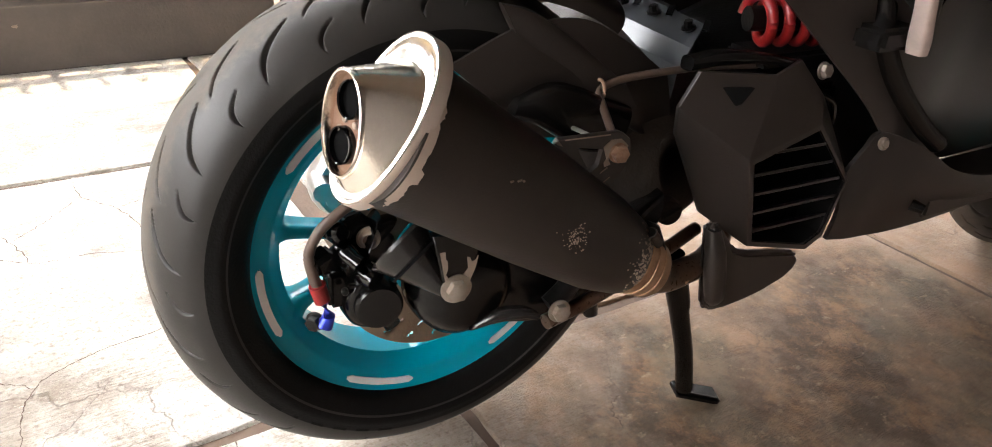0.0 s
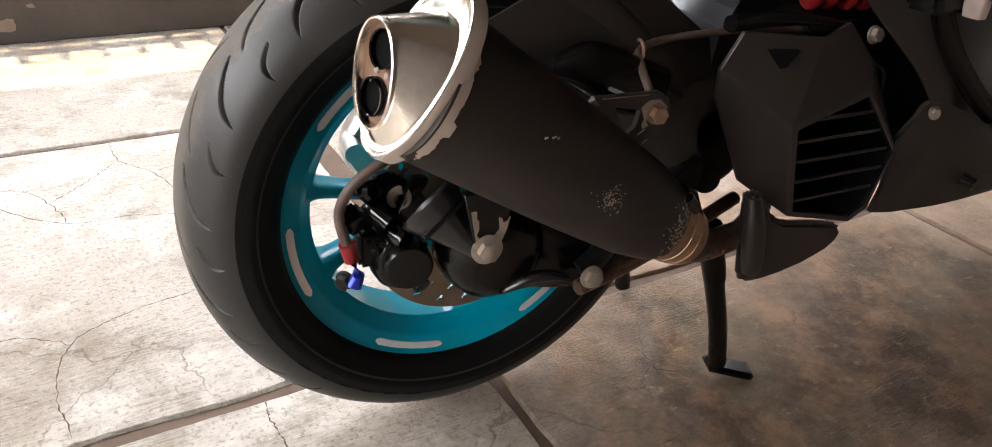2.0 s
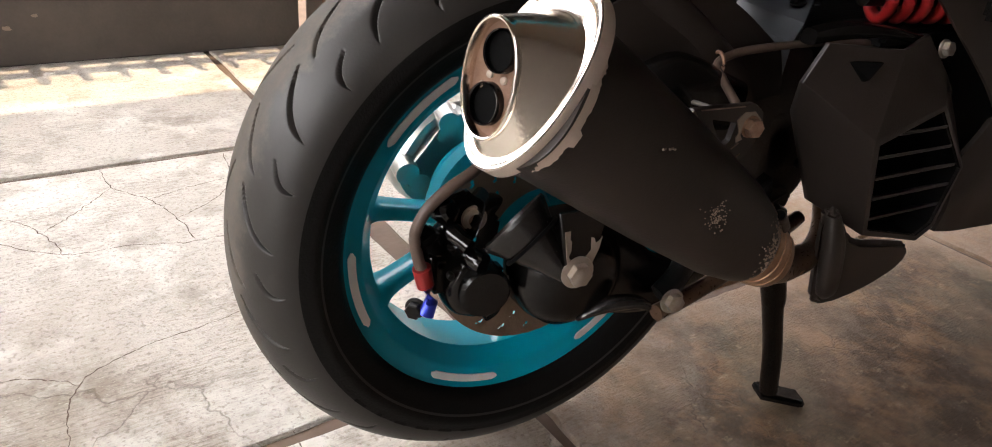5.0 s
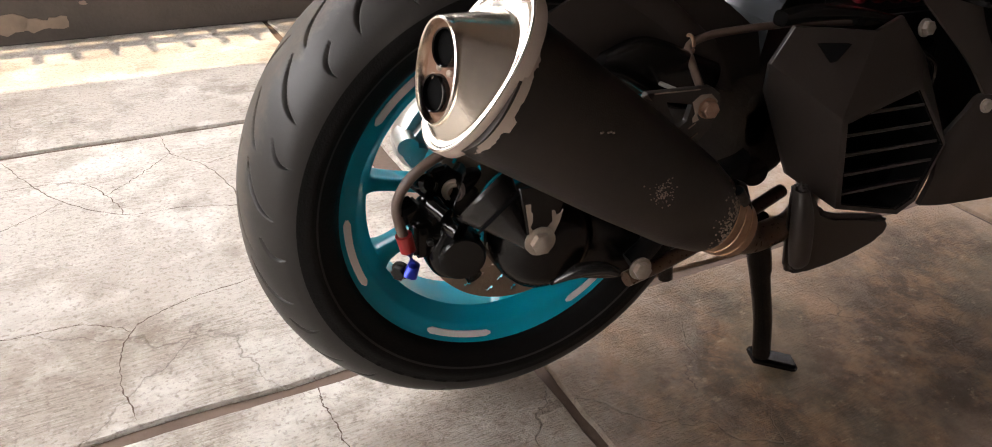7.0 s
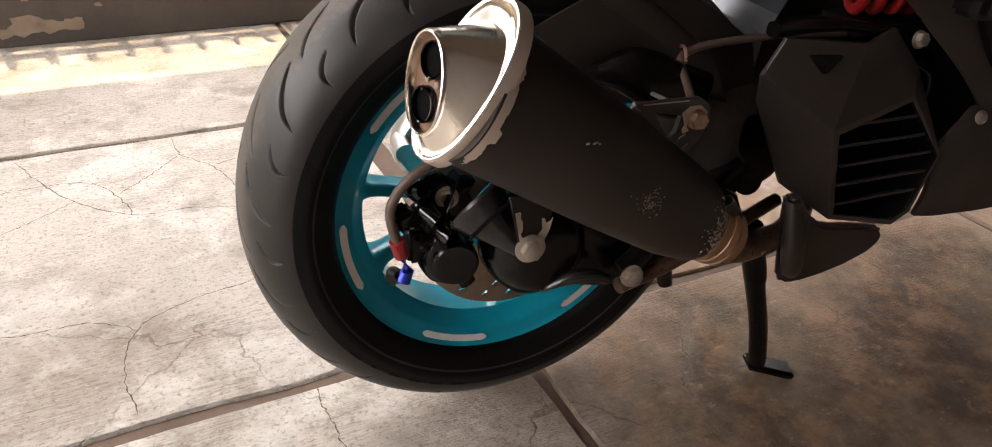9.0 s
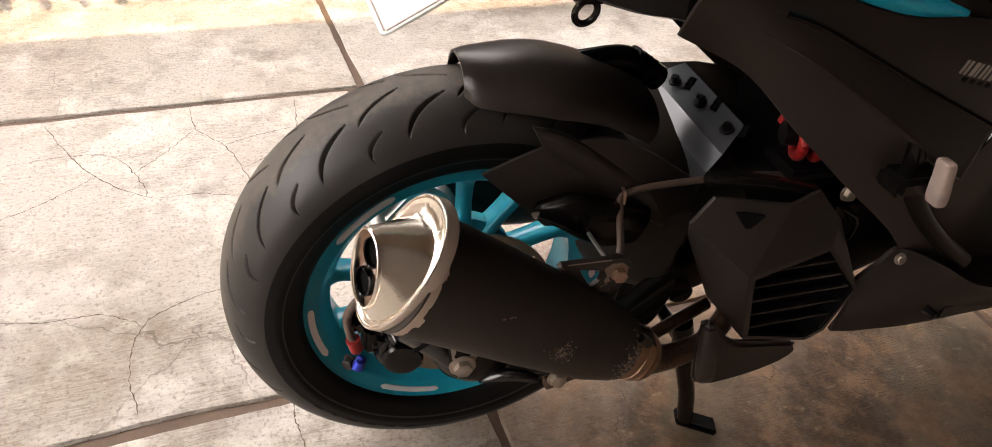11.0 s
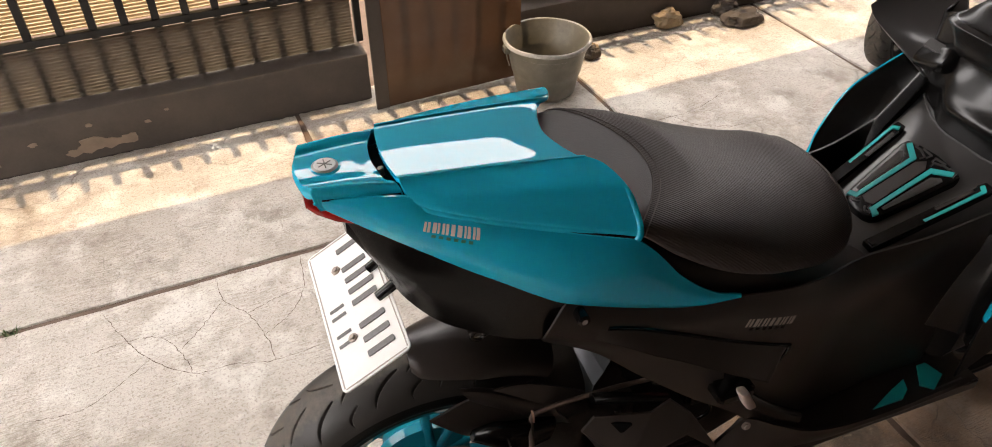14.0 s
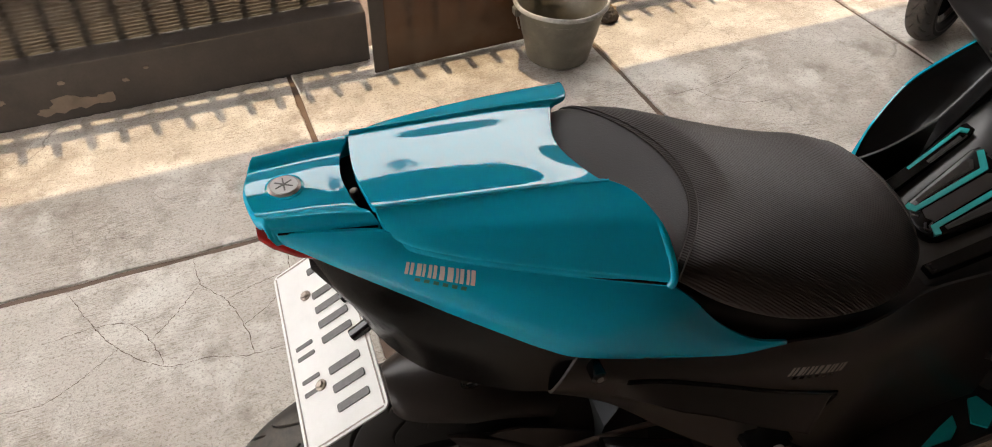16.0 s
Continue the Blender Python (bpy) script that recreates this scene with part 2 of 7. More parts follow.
def concrete():
    """Old trowelled concrete: brush marks, brown stains, dark blots and hair cracks."""
    m = mat("concrete", (0.54, 0.495, 0.435), 0.8, var=0.15, scale=3.0, bump=0.0, dust=(0.27, 0.205, 0.150), dust_amount=0.75, dust_scale=1.9)
    nt = m.node_tree
    b = nt.nodes["Principled BSDF"]
    base = b.inputs["Base Color"].links[0].from_socket
    co = nt.nodes.new("ShaderNodeTexCoord")

    def noise_tex(scale, detail, stretch=(1, 1, 1), rot=0.0, rough=0.6):
        mp = nt.nodes.new("ShaderNodeMapping")
        mp.inputs["Scale"].default_value = stretch
        mp.inputs["Rotation"].default_value = (0, 0, rot)
        n = nt.nodes.new("ShaderNodeTexNoise")
        n.inputs["Scale"].default_value, n.inputs["Detail"].default_value, n.inputs["Roughness"].default_value = scale, detail, rough
        nt.links.new(co.outputs["Object"], mp.inputs["Vector"])
        nt.links.new(mp.outputs[0], n.inputs["Vector"])
        return n.outputs["Fac"]

    def remap(sock, a, c, lo, hi):
        r = nt.nodes.new("ShaderNodeMapRange")
        for k, v in zip(("From Min", "From Max", "To Min", "To Max"), (a, c, lo, hi)):
            r.inputs[k].default_value = v
        nt.links.new(sock, r.inputs["Value"])
        return r.outputs[0]

    def blend(col, fac, rgb, mode="MIX"):
        x = nt.nodes.new("ShaderNodeMix")
        x.data_type, x.blend_type = "RGBA", mode
        x.inputs[7].default_value = (*rgb, 1)
        nt.links.new(fac, x.inputs[0])
        nt.links.new(col, x.inputs[6])
        return x.outputs[2]

    def mul(a, c):
        x = nt.nodes.new("ShaderNodeMath")
        x.operation = "MULTIPLY"
        nt.links.new(a, x.inputs[0])
        nt.links.new(c, x.inputs[1])
        return x.outputs[0]

    strokes = noise_tex(24, 6, (1.0, 12.0, 1.0), 0.25, 0.72)
    blots = noise_tex(5.5, 8, rough=0.7)
    speck = noise_tex(75, 5, (1.0, 2.2, 1.0), 0.25, 0.72)
    pits = noise_tex(140, 3)
    # long oily mark with a ragged edge beside the footboard, darkened to hold the scooter's soft shade too, on a broad
    # reddish patch
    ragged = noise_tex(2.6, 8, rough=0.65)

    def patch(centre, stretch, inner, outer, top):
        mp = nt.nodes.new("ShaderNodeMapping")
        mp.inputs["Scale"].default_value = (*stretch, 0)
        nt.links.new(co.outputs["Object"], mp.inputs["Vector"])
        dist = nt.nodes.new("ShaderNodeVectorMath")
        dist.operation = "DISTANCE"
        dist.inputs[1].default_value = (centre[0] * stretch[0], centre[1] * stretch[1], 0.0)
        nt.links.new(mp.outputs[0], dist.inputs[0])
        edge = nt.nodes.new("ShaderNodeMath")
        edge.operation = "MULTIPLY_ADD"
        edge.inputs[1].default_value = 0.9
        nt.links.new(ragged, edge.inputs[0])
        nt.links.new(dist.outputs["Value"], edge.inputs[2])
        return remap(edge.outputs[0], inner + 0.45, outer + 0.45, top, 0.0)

    stain_shade = mul(patch((0.62, -0.19), (0.68, 1.6), 0.30, 0.60, 0.97), remap(noise_tex(4.2, 9, rough=0.74), 0.36, 0.58, 0.55, 1.0))
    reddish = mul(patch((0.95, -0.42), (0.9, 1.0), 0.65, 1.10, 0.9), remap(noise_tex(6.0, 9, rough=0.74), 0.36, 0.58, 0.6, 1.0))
    rust = noise_tex(7.5, 9, rough=0.76)
    scuff = noise_tex(34, 7, (1.0, 1.6, 1.0), 0.4, 0.75)
    col = blend(base, mul(remap(strokes, 0.47, 0.60, 0, 0.75), remap(noise_tex(3.1, 5), 0.42, 0.60, 0.15, 1.0)), (0.215, 0.180, 0.145))
    col = blend(col, remap(blots, 0.53, 0.66, 0, 0.6), (0.19, 0.15, 0.11))
    col = blend(col, remap(speck, 0.58, 0.66, 0, 0.6), (0.15, 0.115, 0.085))
    col = blend(col, remap(noise_tex(4, 8, rough=0.68), 0.50, 0.60, 0, 0.75), (0.68, 0.645, 0.585))
    col = blend(col, remap(noise_tex(1.6, 9, rough=0.7), 0.52, 0.66, 0, 0.55), (0.22, 0.165, 0.12))
    col = blend(col, remap(pits, 0.54, 0.66, 0, 0.55), (0.19, 0.15, 0.115))
    col = blend(col, remap(noise_tex(110, 4, (1.0, 3.0, 1.0), 0.25, 0.7), 0.60, 0.68, 0, 0.6), (0.62, 0.57, 0.50))
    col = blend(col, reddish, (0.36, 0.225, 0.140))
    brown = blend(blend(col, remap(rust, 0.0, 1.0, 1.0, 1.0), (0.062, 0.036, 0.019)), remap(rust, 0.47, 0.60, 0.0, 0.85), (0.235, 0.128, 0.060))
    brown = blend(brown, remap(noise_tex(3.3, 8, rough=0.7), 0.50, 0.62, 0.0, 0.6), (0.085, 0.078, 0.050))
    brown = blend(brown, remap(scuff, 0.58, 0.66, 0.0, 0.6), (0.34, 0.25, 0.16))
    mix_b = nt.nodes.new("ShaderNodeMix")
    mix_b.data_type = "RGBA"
    nt.links.new(stain_shade, mix_b.inputs[0])
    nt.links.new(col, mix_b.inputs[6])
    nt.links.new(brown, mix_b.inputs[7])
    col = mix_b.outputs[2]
    # hair cracks: cell borders bent by noise, kept in patches
    warp = nt.nodes.new("ShaderNodeTexNoise")
    warp.inputs["Scale"].default_value, warp.inputs["Detail"].default_value = 4.0, 6
    nt.links.new(co.outputs["Object"], warp.inputs["Vector"])
    ad = nt.nodes.new("ShaderNodeVectorMath")
    ad.operation = "MULTIPLY_ADD"
    ad.inputs[1].default_value = (0.35, 0.35, 0)
    nt.links.new(warp.outputs["Color"], ad.inputs[0])
    nt.links.new(co.outputs["Object"], ad.inputs[2])
    vo = nt.nodes.new("ShaderNodeTexVoronoi")
    vo.feature = "DISTANCE_TO_EDGE"
    vo.inputs["Scale"].default_value = 3.4
    nt.links.new(ad.outputs[0], vo.inputs["Vector"])
    crack = mul(remap(vo.outputs["Distance"], 0.0, 0.006, 1, 0), remap(noise_tex(2.2, 3), 0.50, 0.60, 0, 0.55))
    col = blend(col, crack, (0.10, 0.075, 0.055))
    nt.links.new(col, b.inputs["Base Color"])
    bp = nt.nodes.new("ShaderNodeBump")
    bp.inputs["Strength"].default_value, bp.inputs["Distance"].default_value = 0.9, 0.006
    h = nt.nodes.new("ShaderNodeMath")
    h.operation = "ADD"
    nt.links.new(strokes, h.inputs[0])
    nt.links.new(mul(speck, pits), h.inputs[1])
    h2 = nt.nodes.new("ShaderNodeMath")
    h2.operation = "SUBTRACT"
    nt.links.new(h.outputs[0], h2.inputs[0])
    nt.links.new(crack, h2.inputs[1])
    nt.links.new(h2.outputs[0], bp.inputs["Height"])
    nt.links.new(bp.outputs[0], b.inputs["Normal"])
    return m


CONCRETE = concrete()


def sheet_material(name, base, through, amount, rough):
    """Thin translucent plastic, lit from behind."""
    m = mat(name, base, rough, var=0.25, scale=7, bump=0.1, dust=(0.13, 0.10, 0.07), dust_amount=0.5, dust_scale=5)
    nt = m.node_tree
    out = nt.nodes["Material Output"]
    tr = nt.nodes.new("ShaderNodeBsdfTranslucent")
    tr.inputs["Color"].default_value = (*through, 1)
    mx = nt.nodes.new("ShaderNodeMixShader")
    mx.inputs[0].default_value = amount
    nt.links.new(nt.nodes["Principled BSDF"].outputs[0], mx.inputs[1])
    nt.links.new(tr.outputs[0], mx.inputs[2])
    nt.links.new(mx.outputs[0], out.inputs["Surface"])
    return m


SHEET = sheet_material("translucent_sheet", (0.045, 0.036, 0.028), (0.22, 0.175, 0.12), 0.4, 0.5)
# paler copy of the sheet: sunshine on the upper part put into its colour
SHEET_PAINTED_SUN = sheet_material("painted_sun_sheet", (0.35, 0.28, 0.18), (0.62, 0.48, 0.28), 0.7, 0.5)
DOOR = sheet_material("brown_plastic_sheet", (0.075, 0.042, 0.025), (0.15, 0.075, 0.035), 0.35, 0.2)


def ribbed_vinyl():
    """Seat cover with fine ribs."""
    m = mat("ribbed_seat_vinyl", (0.041, 0.0305, 0.0265), 0.52, spec=0.35, var=0.15, scale=10, bump=0.0)
    nt = m.node_tree
    co = nt.nodes.new("ShaderNodeTexCoord")
    wv = nt.nodes.new("ShaderNodeTexWave")
    wv.bands_direction = "DIAGONAL"
    wv.inputs["Scale"].default_value = 112
    wv.inputs["Distortion"].default_value = 0.3
    nt.links.new(co.outputs["Object"], wv.inputs["Vector"])
    bp = nt.nodes.new("ShaderNodeBump")
    bp.inputs["Strength"].default_value, bp.inputs["Distance"].default_value = 0.5, 0.0012
    nt.links.new(wv.outputs["Fac"], bp.inputs["Height"])
    nt.links.new(bp.outputs[0], nt.nodes["Principled BSDF"].inputs["Normal"])
    return m


RIBBED = ribbed_vinyl()
CHIP = mat("chipped_primer", (0.27, 0.21, 0.165), 0.55, var=0.3, scale=60, bump=0.2)
DIAL = mat("grey_switch_plastic", (0.13, 0.12, 0.11), 0.35, var=0.2, scale=60, bump=0.05)
DIAL_FACE = mat("pale_switch_plastic", (0.20, 0.185, 0.17), 0.5, var=0.3, scale=140, bump=0.05)
FLAKE = mat("bare_mortar", (0.22, 0.165, 0.12), 0.9, var=0.3, scale=30, bump=0.6, fine=90)
WHITE_INK = mat("off_white_ink", (0.6, 0.54, 0.48), 0.5, var=0.15, scale=80, bump=0.0)
GREY_INK = mat("grey_ink", (0.36, 0.31, 0.27), 0.5, var=0.15, scale=80, bump=0.0)
GREEN_INK = mat("green_ink", (0.02, 0.14, 0.09), 0.5, var=0.15, scale=80, bump=0.0)
LEAF = mat("weed_leaf", (0.07, 0.11, 0.03), 0.6, var=0.3, scale=40, bump=0.1)
THREAD = mat("seat_thread", (0.10, 0.085, 0.075), 0.8, var=0.1, bump=0.0)
GREY_GLOSS = mat("grey_gloss_metal", (0.085, 0.092, 0.10), 0.30, metal=0.25, spec=0.7, var=0.15, bump=0.0)
BLACK_SATIN = mat("black_satin_plastic", (0.0065, 0.0062, 0.0060), 0.24, spec=0.42, var=0.2, scale=9, bump=0.05, fine=500)
DASH = mat("dark_grey_plastic", (0.032, 0.030, 0.029), 0.29, spec=0.55, var=0.2, scale=9, bump=0.05, fine=600, dust=(0.05, 0.044, 0.04), dust_amount=0.35)
CAST = mat("brown_grey_casting", (0.034, 0.027, 0.022), 0.45, metal=0.4, var=0.35, scale=25, bump=0.35, dust=(0.08, 0.058, 0.04), dust_amount=0.5)


# ---- mesh helpers ----
def link_bm(name, bm, material, parent=None, label="", smooth=True, angle=40):
    me = bpy.data.meshes.new(name)
    bmesh.ops.recalc_face_normals(bm, faces=bm.faces)
    bm.to_mesh(me)
    bm.free()
    if smooth:
        me.shade_smooth()
        me.set_sharp_from_angle(angle=radians(angle))
    me.materials.append(material)
    ob = new(name, me)
    if parent:
        ob.parent = parent
    if label:
        tagged(ob, label)
    return ob


def part(name, bm, material, parent, label="", smooth=True, angle=40):
    return link_bm(name, bm, material, parent, label, smooth, angle)


def catmull(pts, n):
    """n points on a smooth curve through pts."""
    p = np.array(pts, float)
    k = len(p)
    ext = np.vstack([2 * p[0] - p[1], p, 2 * p[-1] - p[-2]])
    out = []
    for i in range(n):
        s = i / (n - 1) * (k - 1)
        j = min(int(s), k - 2)
        u = s - j
        a, b, c, d = ext[j], ext[j + 1], ext[j + 2], ext[j + 3]
        out.append(0.5 * (2 * b + (c - a) * u + (2 * a - 5 * b + 4 * c - d) * u * u + (3 * b - a - 3 * c + d) * u ** 3))
    return np.array(out)


def grid_faces(bm, vs, close_u=False, close_v=False):
    nu, nv = len(vs), len(vs[0])
    for i in range(nu if close_u else nu - 1):
        for j in range(nv if close_v else nv - 1):
            a, b, c, d = vs[i][j], vs[(i + 1) % nu][j], vs[(i + 1) % nu][(j + 1) % nv], vs[i][(j + 1) % nv]
            if len({a, b, c, d}) == 4:
                bm.faces.new((a, b, c, d))


def panel(curves, nu=40, nv=10, thick=0.004, flip=1, inward=(0, 1, 0)):
    """A shell through several curves (each a row of points from rear to front), with thickness. flip=-1 mirrors it to the other side."""
    rows = np.array([catmull(c, nu) for c in curves])
    surf = np.array([catmull(rows[:, i], nv) for i in range(nu)])
    bm = bmesh.new()
    inw = np.array(inward, float) * thick
    f = np.array((1, flip, 1))
    a = [[bm.verts.new(Vector(q * f)) for q in col] for col in surf]
    b = [[bm.verts.new(Vector((q + inw) * f)) for q in col] for col in surf]
    grid_faces(bm, a)
    grid_faces(bm, b)
    for i in range(nu - 1):
        bm.faces.new((a[i][0], a[i + 1][0], b[i + 1][0], b[i][0]))
        bm.faces.new((a[i][-1], a[i + 1][-1], b[i + 1][-1], b[i][-1]))
    for j in range(nv - 1):
        bm.faces.new((a[0][j], a[0][j + 1], b[0][j + 1], b[0][j]))
        bm.faces.new((a[-1][j], a[-1][j + 1], b[-1][j + 1], b[-1][j]))
    return bm


def loft(rings, cap=True, nu=None):
    """A closed body through rings of equal count."""
    r = np.array(rings, float)
    if nu:
        r = np.array([catmull(r[:, i], nu) for i in range(r.shape[1])]).transpose(1, 0, 2)
    bm = bmesh.new()
    vs = [[bm.verts.new(Vector(q)) for q in ring] for ring in r]
    grid_faces(bm, vs, close_v=True)
    if cap:
        bm.faces.new(vs[0])
        bm.faces.new(vs[-1])
    return bm


def ring_pts(center, ax_a, ax_b, ra, rb, n=32, power=2.0):
    """A (super)ellipse ring in the plane of two unit axes."""
    c, a, b = np.array(center, float), np.array(ax_a, float), np.array(ax_b, float)
    out = []
    for i in range(n):
        t = 2 * math.pi * i / n
        ct, st = math.cos(t), math.sin(t)
        x = math.copysign(abs(ct) ** (2 / power), ct) * ra
        y = math.copysign(abs(st) ** (2 / power), st) * rb
        out.append(c + a * x + b * y)
    return out


def frame_axes(d, up=(0, 0, 1)):
    d = np.array(d, float)
    d /= np.linalg.norm(d)
    s = np.cross(d, up)
    if np.linalg.norm(s) < 1e-4:
        s = np.cross(d, (1, 0, 0))
    s /= np.linalg.norm(s)
    return d, s, np.cross(s, d)


def tube(pts, r, n=12, count=None, cap=True):
    """A round bar along points; r a number or one per point."""
    p = np.array(pts, float)
    rr = np.full(len(p), r, float) if np.isscalar(r) else np.array(r, float)
    if count:
        q = catmull(np.hstack([p, rr[:, None]]), count)
        p, rr = q[:, :3], q[:, 3]
    rings = []
    for i in range(len(p)):
        d = p[min(i + 1, len(p) - 1)] - p[max(i - 1, 0)]
        _, s, u = frame_axes(d)
        rings.append(ring_pts(p[i], s, u, rr[i], rr[i], n))
    return loft(rings, cap)


def lathe_y(profile, n=96, center=(0, 0, 0), closed=False):
    """Turns (y, r) round the y axis through center."""
    bm = bmesh.new()
    vs = []
    for i in range(n):
        t = 2 * math.pi * i / n
        vs.append([bm.verts.new((center[0] + r * math.cos(t), center[1] + y, center[2] + r * math.sin(t))) for y, r in profile])
    grid_faces(bm, vs, close_u=True, close_v=closed)
    return bm


def prism(outline, y0, y1, bevel=0.003, seg=2):
    """A plate: an outline in (x, z) from y0 to y1, with rounded edges."""
    bm = bmesh.new()
    a = [bm.verts.new((x, y0, z)) for x, z in outline]
    b = [bm.verts.new((x, y1, z)) for x, z in outline]
    bm.faces.new(a)
    bm.faces.new(b)
    n = len(outline)
    for i in range(n):
        bm.faces.new((a[i], a[(i + 1) % n], b[(i + 1) % n], b[i]))
    bmesh.ops.recalc_face_normals(bm, faces=bm.faces)
    if bevel:
        bmesh.ops.bevel(bm, geom=list(bm.edges), offset=bevel, segments=seg, affect="EDGES", clamp_overlap=True)
    return bm


def box(x0, x1, y0, y1, z0, z1, bevel=0.0, seg=2, m=None):
    bm = bmesh.new()
    bmesh.ops.create_cube(bm, size=1)
    for v in bm.verts:
        v.co = Vector(((x0 + x1) / 2 + v.co.x * (x1 - x0), (y0 + y1) / 2 + v.co.y * (y1 - y0), (z0 + z1) / 2 + v.co.z * (z1 - z0)))
    if bevel:
        bmesh.ops.bevel(bm, geom=list(bm.edges), offset=bevel, segments=seg, affect="EDGES")
    if m is not None:
        bm.transform(m)
    return bm


def add(bm, other):
    """Joins other into bm."""
    me = bpy.data.meshes.new("tmp")
    other.to_mesh(me)
    other.free()
    bm.from_mesh(me)
    bpy.data.meshes.remove(me)
    return bm


def hexbolt(center, axis, r=0.008, h=0.006, washer=0.012):
    """A hexagon bolt head on a washer."""
    c = np.array(center, float)
    d, s, u = frame_axes(axis)
    bm = loft([ring_pts(c, s, u, washer, washer, 24), ring_pts(c + d * 0.0018, s, u, washer, washer, 24),
               ring_pts(c + d * 0.0022, s, u, washer * 0.93, washer * 0.93, 24)])
    hx = loft([ring_pts(c + d * 0.002, s, u, r, r, 6), ring_pts(c + d * (h - 0.001), s, u, r, r, 6), ring_pts(c + d * h, s, u, r * 0.85, r * 0.85, 6)])
    return add(bm, hx)


def empty(name, m=None, label="", category="", group="", kind=""):
    ob = new(name)
    if m is not None:
        ob.matrix_world = m
    return tagged(ob, label, category, group, kind)


def raw(name, verts, faces, material, parent, label="", angle=40):
    """A part from computed vertex and face arrays."""
    me = bpy.data.meshes.new(name)
    me.from_pydata(verts, [], faces)
    me.shade_smooth()
    me.set_sharp_from_angle(angle=radians(angle))
    me.materials.append(material)
    ob = new(name, me)
    ob.parent = parent
    if label:
        tagged(ob, label)
    return ob


# ---- the yard: ground, kerb, fence, door, roof, unseen walls added to block light ----
ground = tagged(link_bm("ground", box(-40, 40, -40, 40, -0.3, -0.007), DIRT, smooth=False), "reddish dirt ground under the concrete slabs", "ground", kind="structure")
kerb = empty("kerb_wall", PLACE, "low grey rendered kerb wall under the fence", "wall", kind="structure")


def rendered_kerb(u0, u1, v0, v1, top, seed):
    """A kerb with an uneven hand-rendered face."""
    bm = bmesh.new()
    nx = int((u1 - u0) / 0.03)
    prof = [(v0 + 0.0, -0.05), (v0, 0.03), (v0, 0.09), (v0, 0.14), (v0, top - 0.012), (v0 + 0.004, top - 0.004), (v0 + 0.014, top), ((v0 + v1) / 2, top), (v1, top), (v1, -0.05)]
    rows = []
    for i in range(nx + 1):
        u = u0 + (u1 - u0) * i / nx
        row = []
        for v, z in prof:
            n = noise.noise(Vector((u * 5, z * 9 + seed, v))) * 0.0035 + noise.noise(Vector((u * 23, z * 30, seed))) * 0.0012
            row.append(bm.verts.new((u, v + n, z + (n * 0.6 if z > 0.1 else 0))))
        rows.append(row)
    grid_faces(bm, rows)
    bm.faces.new(rows[0])
    bm.faces.new(rows[-1])
    return bm


part("kerb", rendered_kerb(-5, 0.42, WALL_V, WALL_V + 0.16, 0.187, 1), KERB, kerb)
part("kerb", rendered_kerb(1.05, 6, WALL_V + 0.09, WALL_V + 0.25, 0.187, 2), KERB, kerb)
# flaked spot and small chips of the render
rnd = random.Random(5)
for u, z, r in [(-0.56, 0.055, 0.036), (-0.50, 0.05, 0.03), (-0.44, 0.052, 0.022), (-0.62, 0.04, 0.02), (-0.86, 0.05, 0.012), (-0.73, 0.10, 0.010), (-0.37, 0.10, 0.008), (-0.30, 0.13, 0.006), (-0.55, 0.13, 0.008), (-1.0, 0.04, 0.02)]:
    ring = []
    n = 14
    for k in range(n):
        a = 2 * math.pi * k / n
        q = r * (0.7 + 0.5 * rnd.random())
        ring.append((u + q * math.cos(a) * 1.4, WALL_V - 0.0035, z + q * math.sin(a) * 0.75))
    back = [(x, y + 0.01, zz) for x, y, zz in ring]
    part("flaked_spot", loft([ring, back]), FLAKE, kerb)

FENCE_V, FENCE_TOP = WALL_V + 0.105, 1.25
fence = empty("fence", PLACE, "black iron bar fence on the kerb with corrugated sheets", "fence", kind="structure")
bar_mesh = None
for k in range(71):
    u = -4.1105 + k * 0.0965
    right = u > 1.05
    if u > 2.9:
        continue
    if bar_mesh is None:
        o = part("bar", box(-0.0125, 0.0125, -0.011, 0.011, 0.19, FENCE_TOP, 0.002, 1), IRON, fence)
        bar_mesh = o.data
    else:
        o = new("bar", bar_mesh)
        o.parent = fence
    o.location = (u, FENCE_V + (0.09 if right else 0), 0)
for z0, z1 in ((0.385, 0.41), (0.775, 0.915)):
    part("rail", box(-4.2, 1.055, FENCE_V - 0.016, FENCE_V + 0.010, z0, z1, 0.002, 1), IRON, fence)
    part("rail", box(1.06, 3.0, FENCE_V + 0.074, FENCE_V + 0.10, z0, z1, 0.002, 1), IRON, fence)


def corrugated(u0, u1, v, z0, z1, pitch=0.012, amp=0.0025):
    bm = bmesh.new()
    n = int((z1 - z0) / pitch * 4)
    rows = []
    for i in range(n + 1):
        z = z0 + (z1 - z0) * i / n
        y = v + amp * math.sin(i * math.pi / 2)
        rows.append([bm.verts.new((u, y, z)) for u in (u0, (u0 + u1) / 2, u1)])
    grid_faces(bm, rows)
    return bm


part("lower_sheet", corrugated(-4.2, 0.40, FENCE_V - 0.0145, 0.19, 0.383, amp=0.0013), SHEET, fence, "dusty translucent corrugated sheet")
part("upper_sheet", corrugated(-4.2, 0.40, FENCE_V + 0.018, 0.412, 0.692), SHEET_PAINTED_SUN, fence, "translucent corrugated sheet with its sunlit glow put into the colour")
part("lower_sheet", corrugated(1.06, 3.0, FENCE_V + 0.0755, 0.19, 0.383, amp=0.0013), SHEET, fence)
part("upper_sheet", corrugated(1.06, 3.0, FENCE_V + 0.108, 0.412, 0.692), SHEET_PAINTED_SUN, fence)

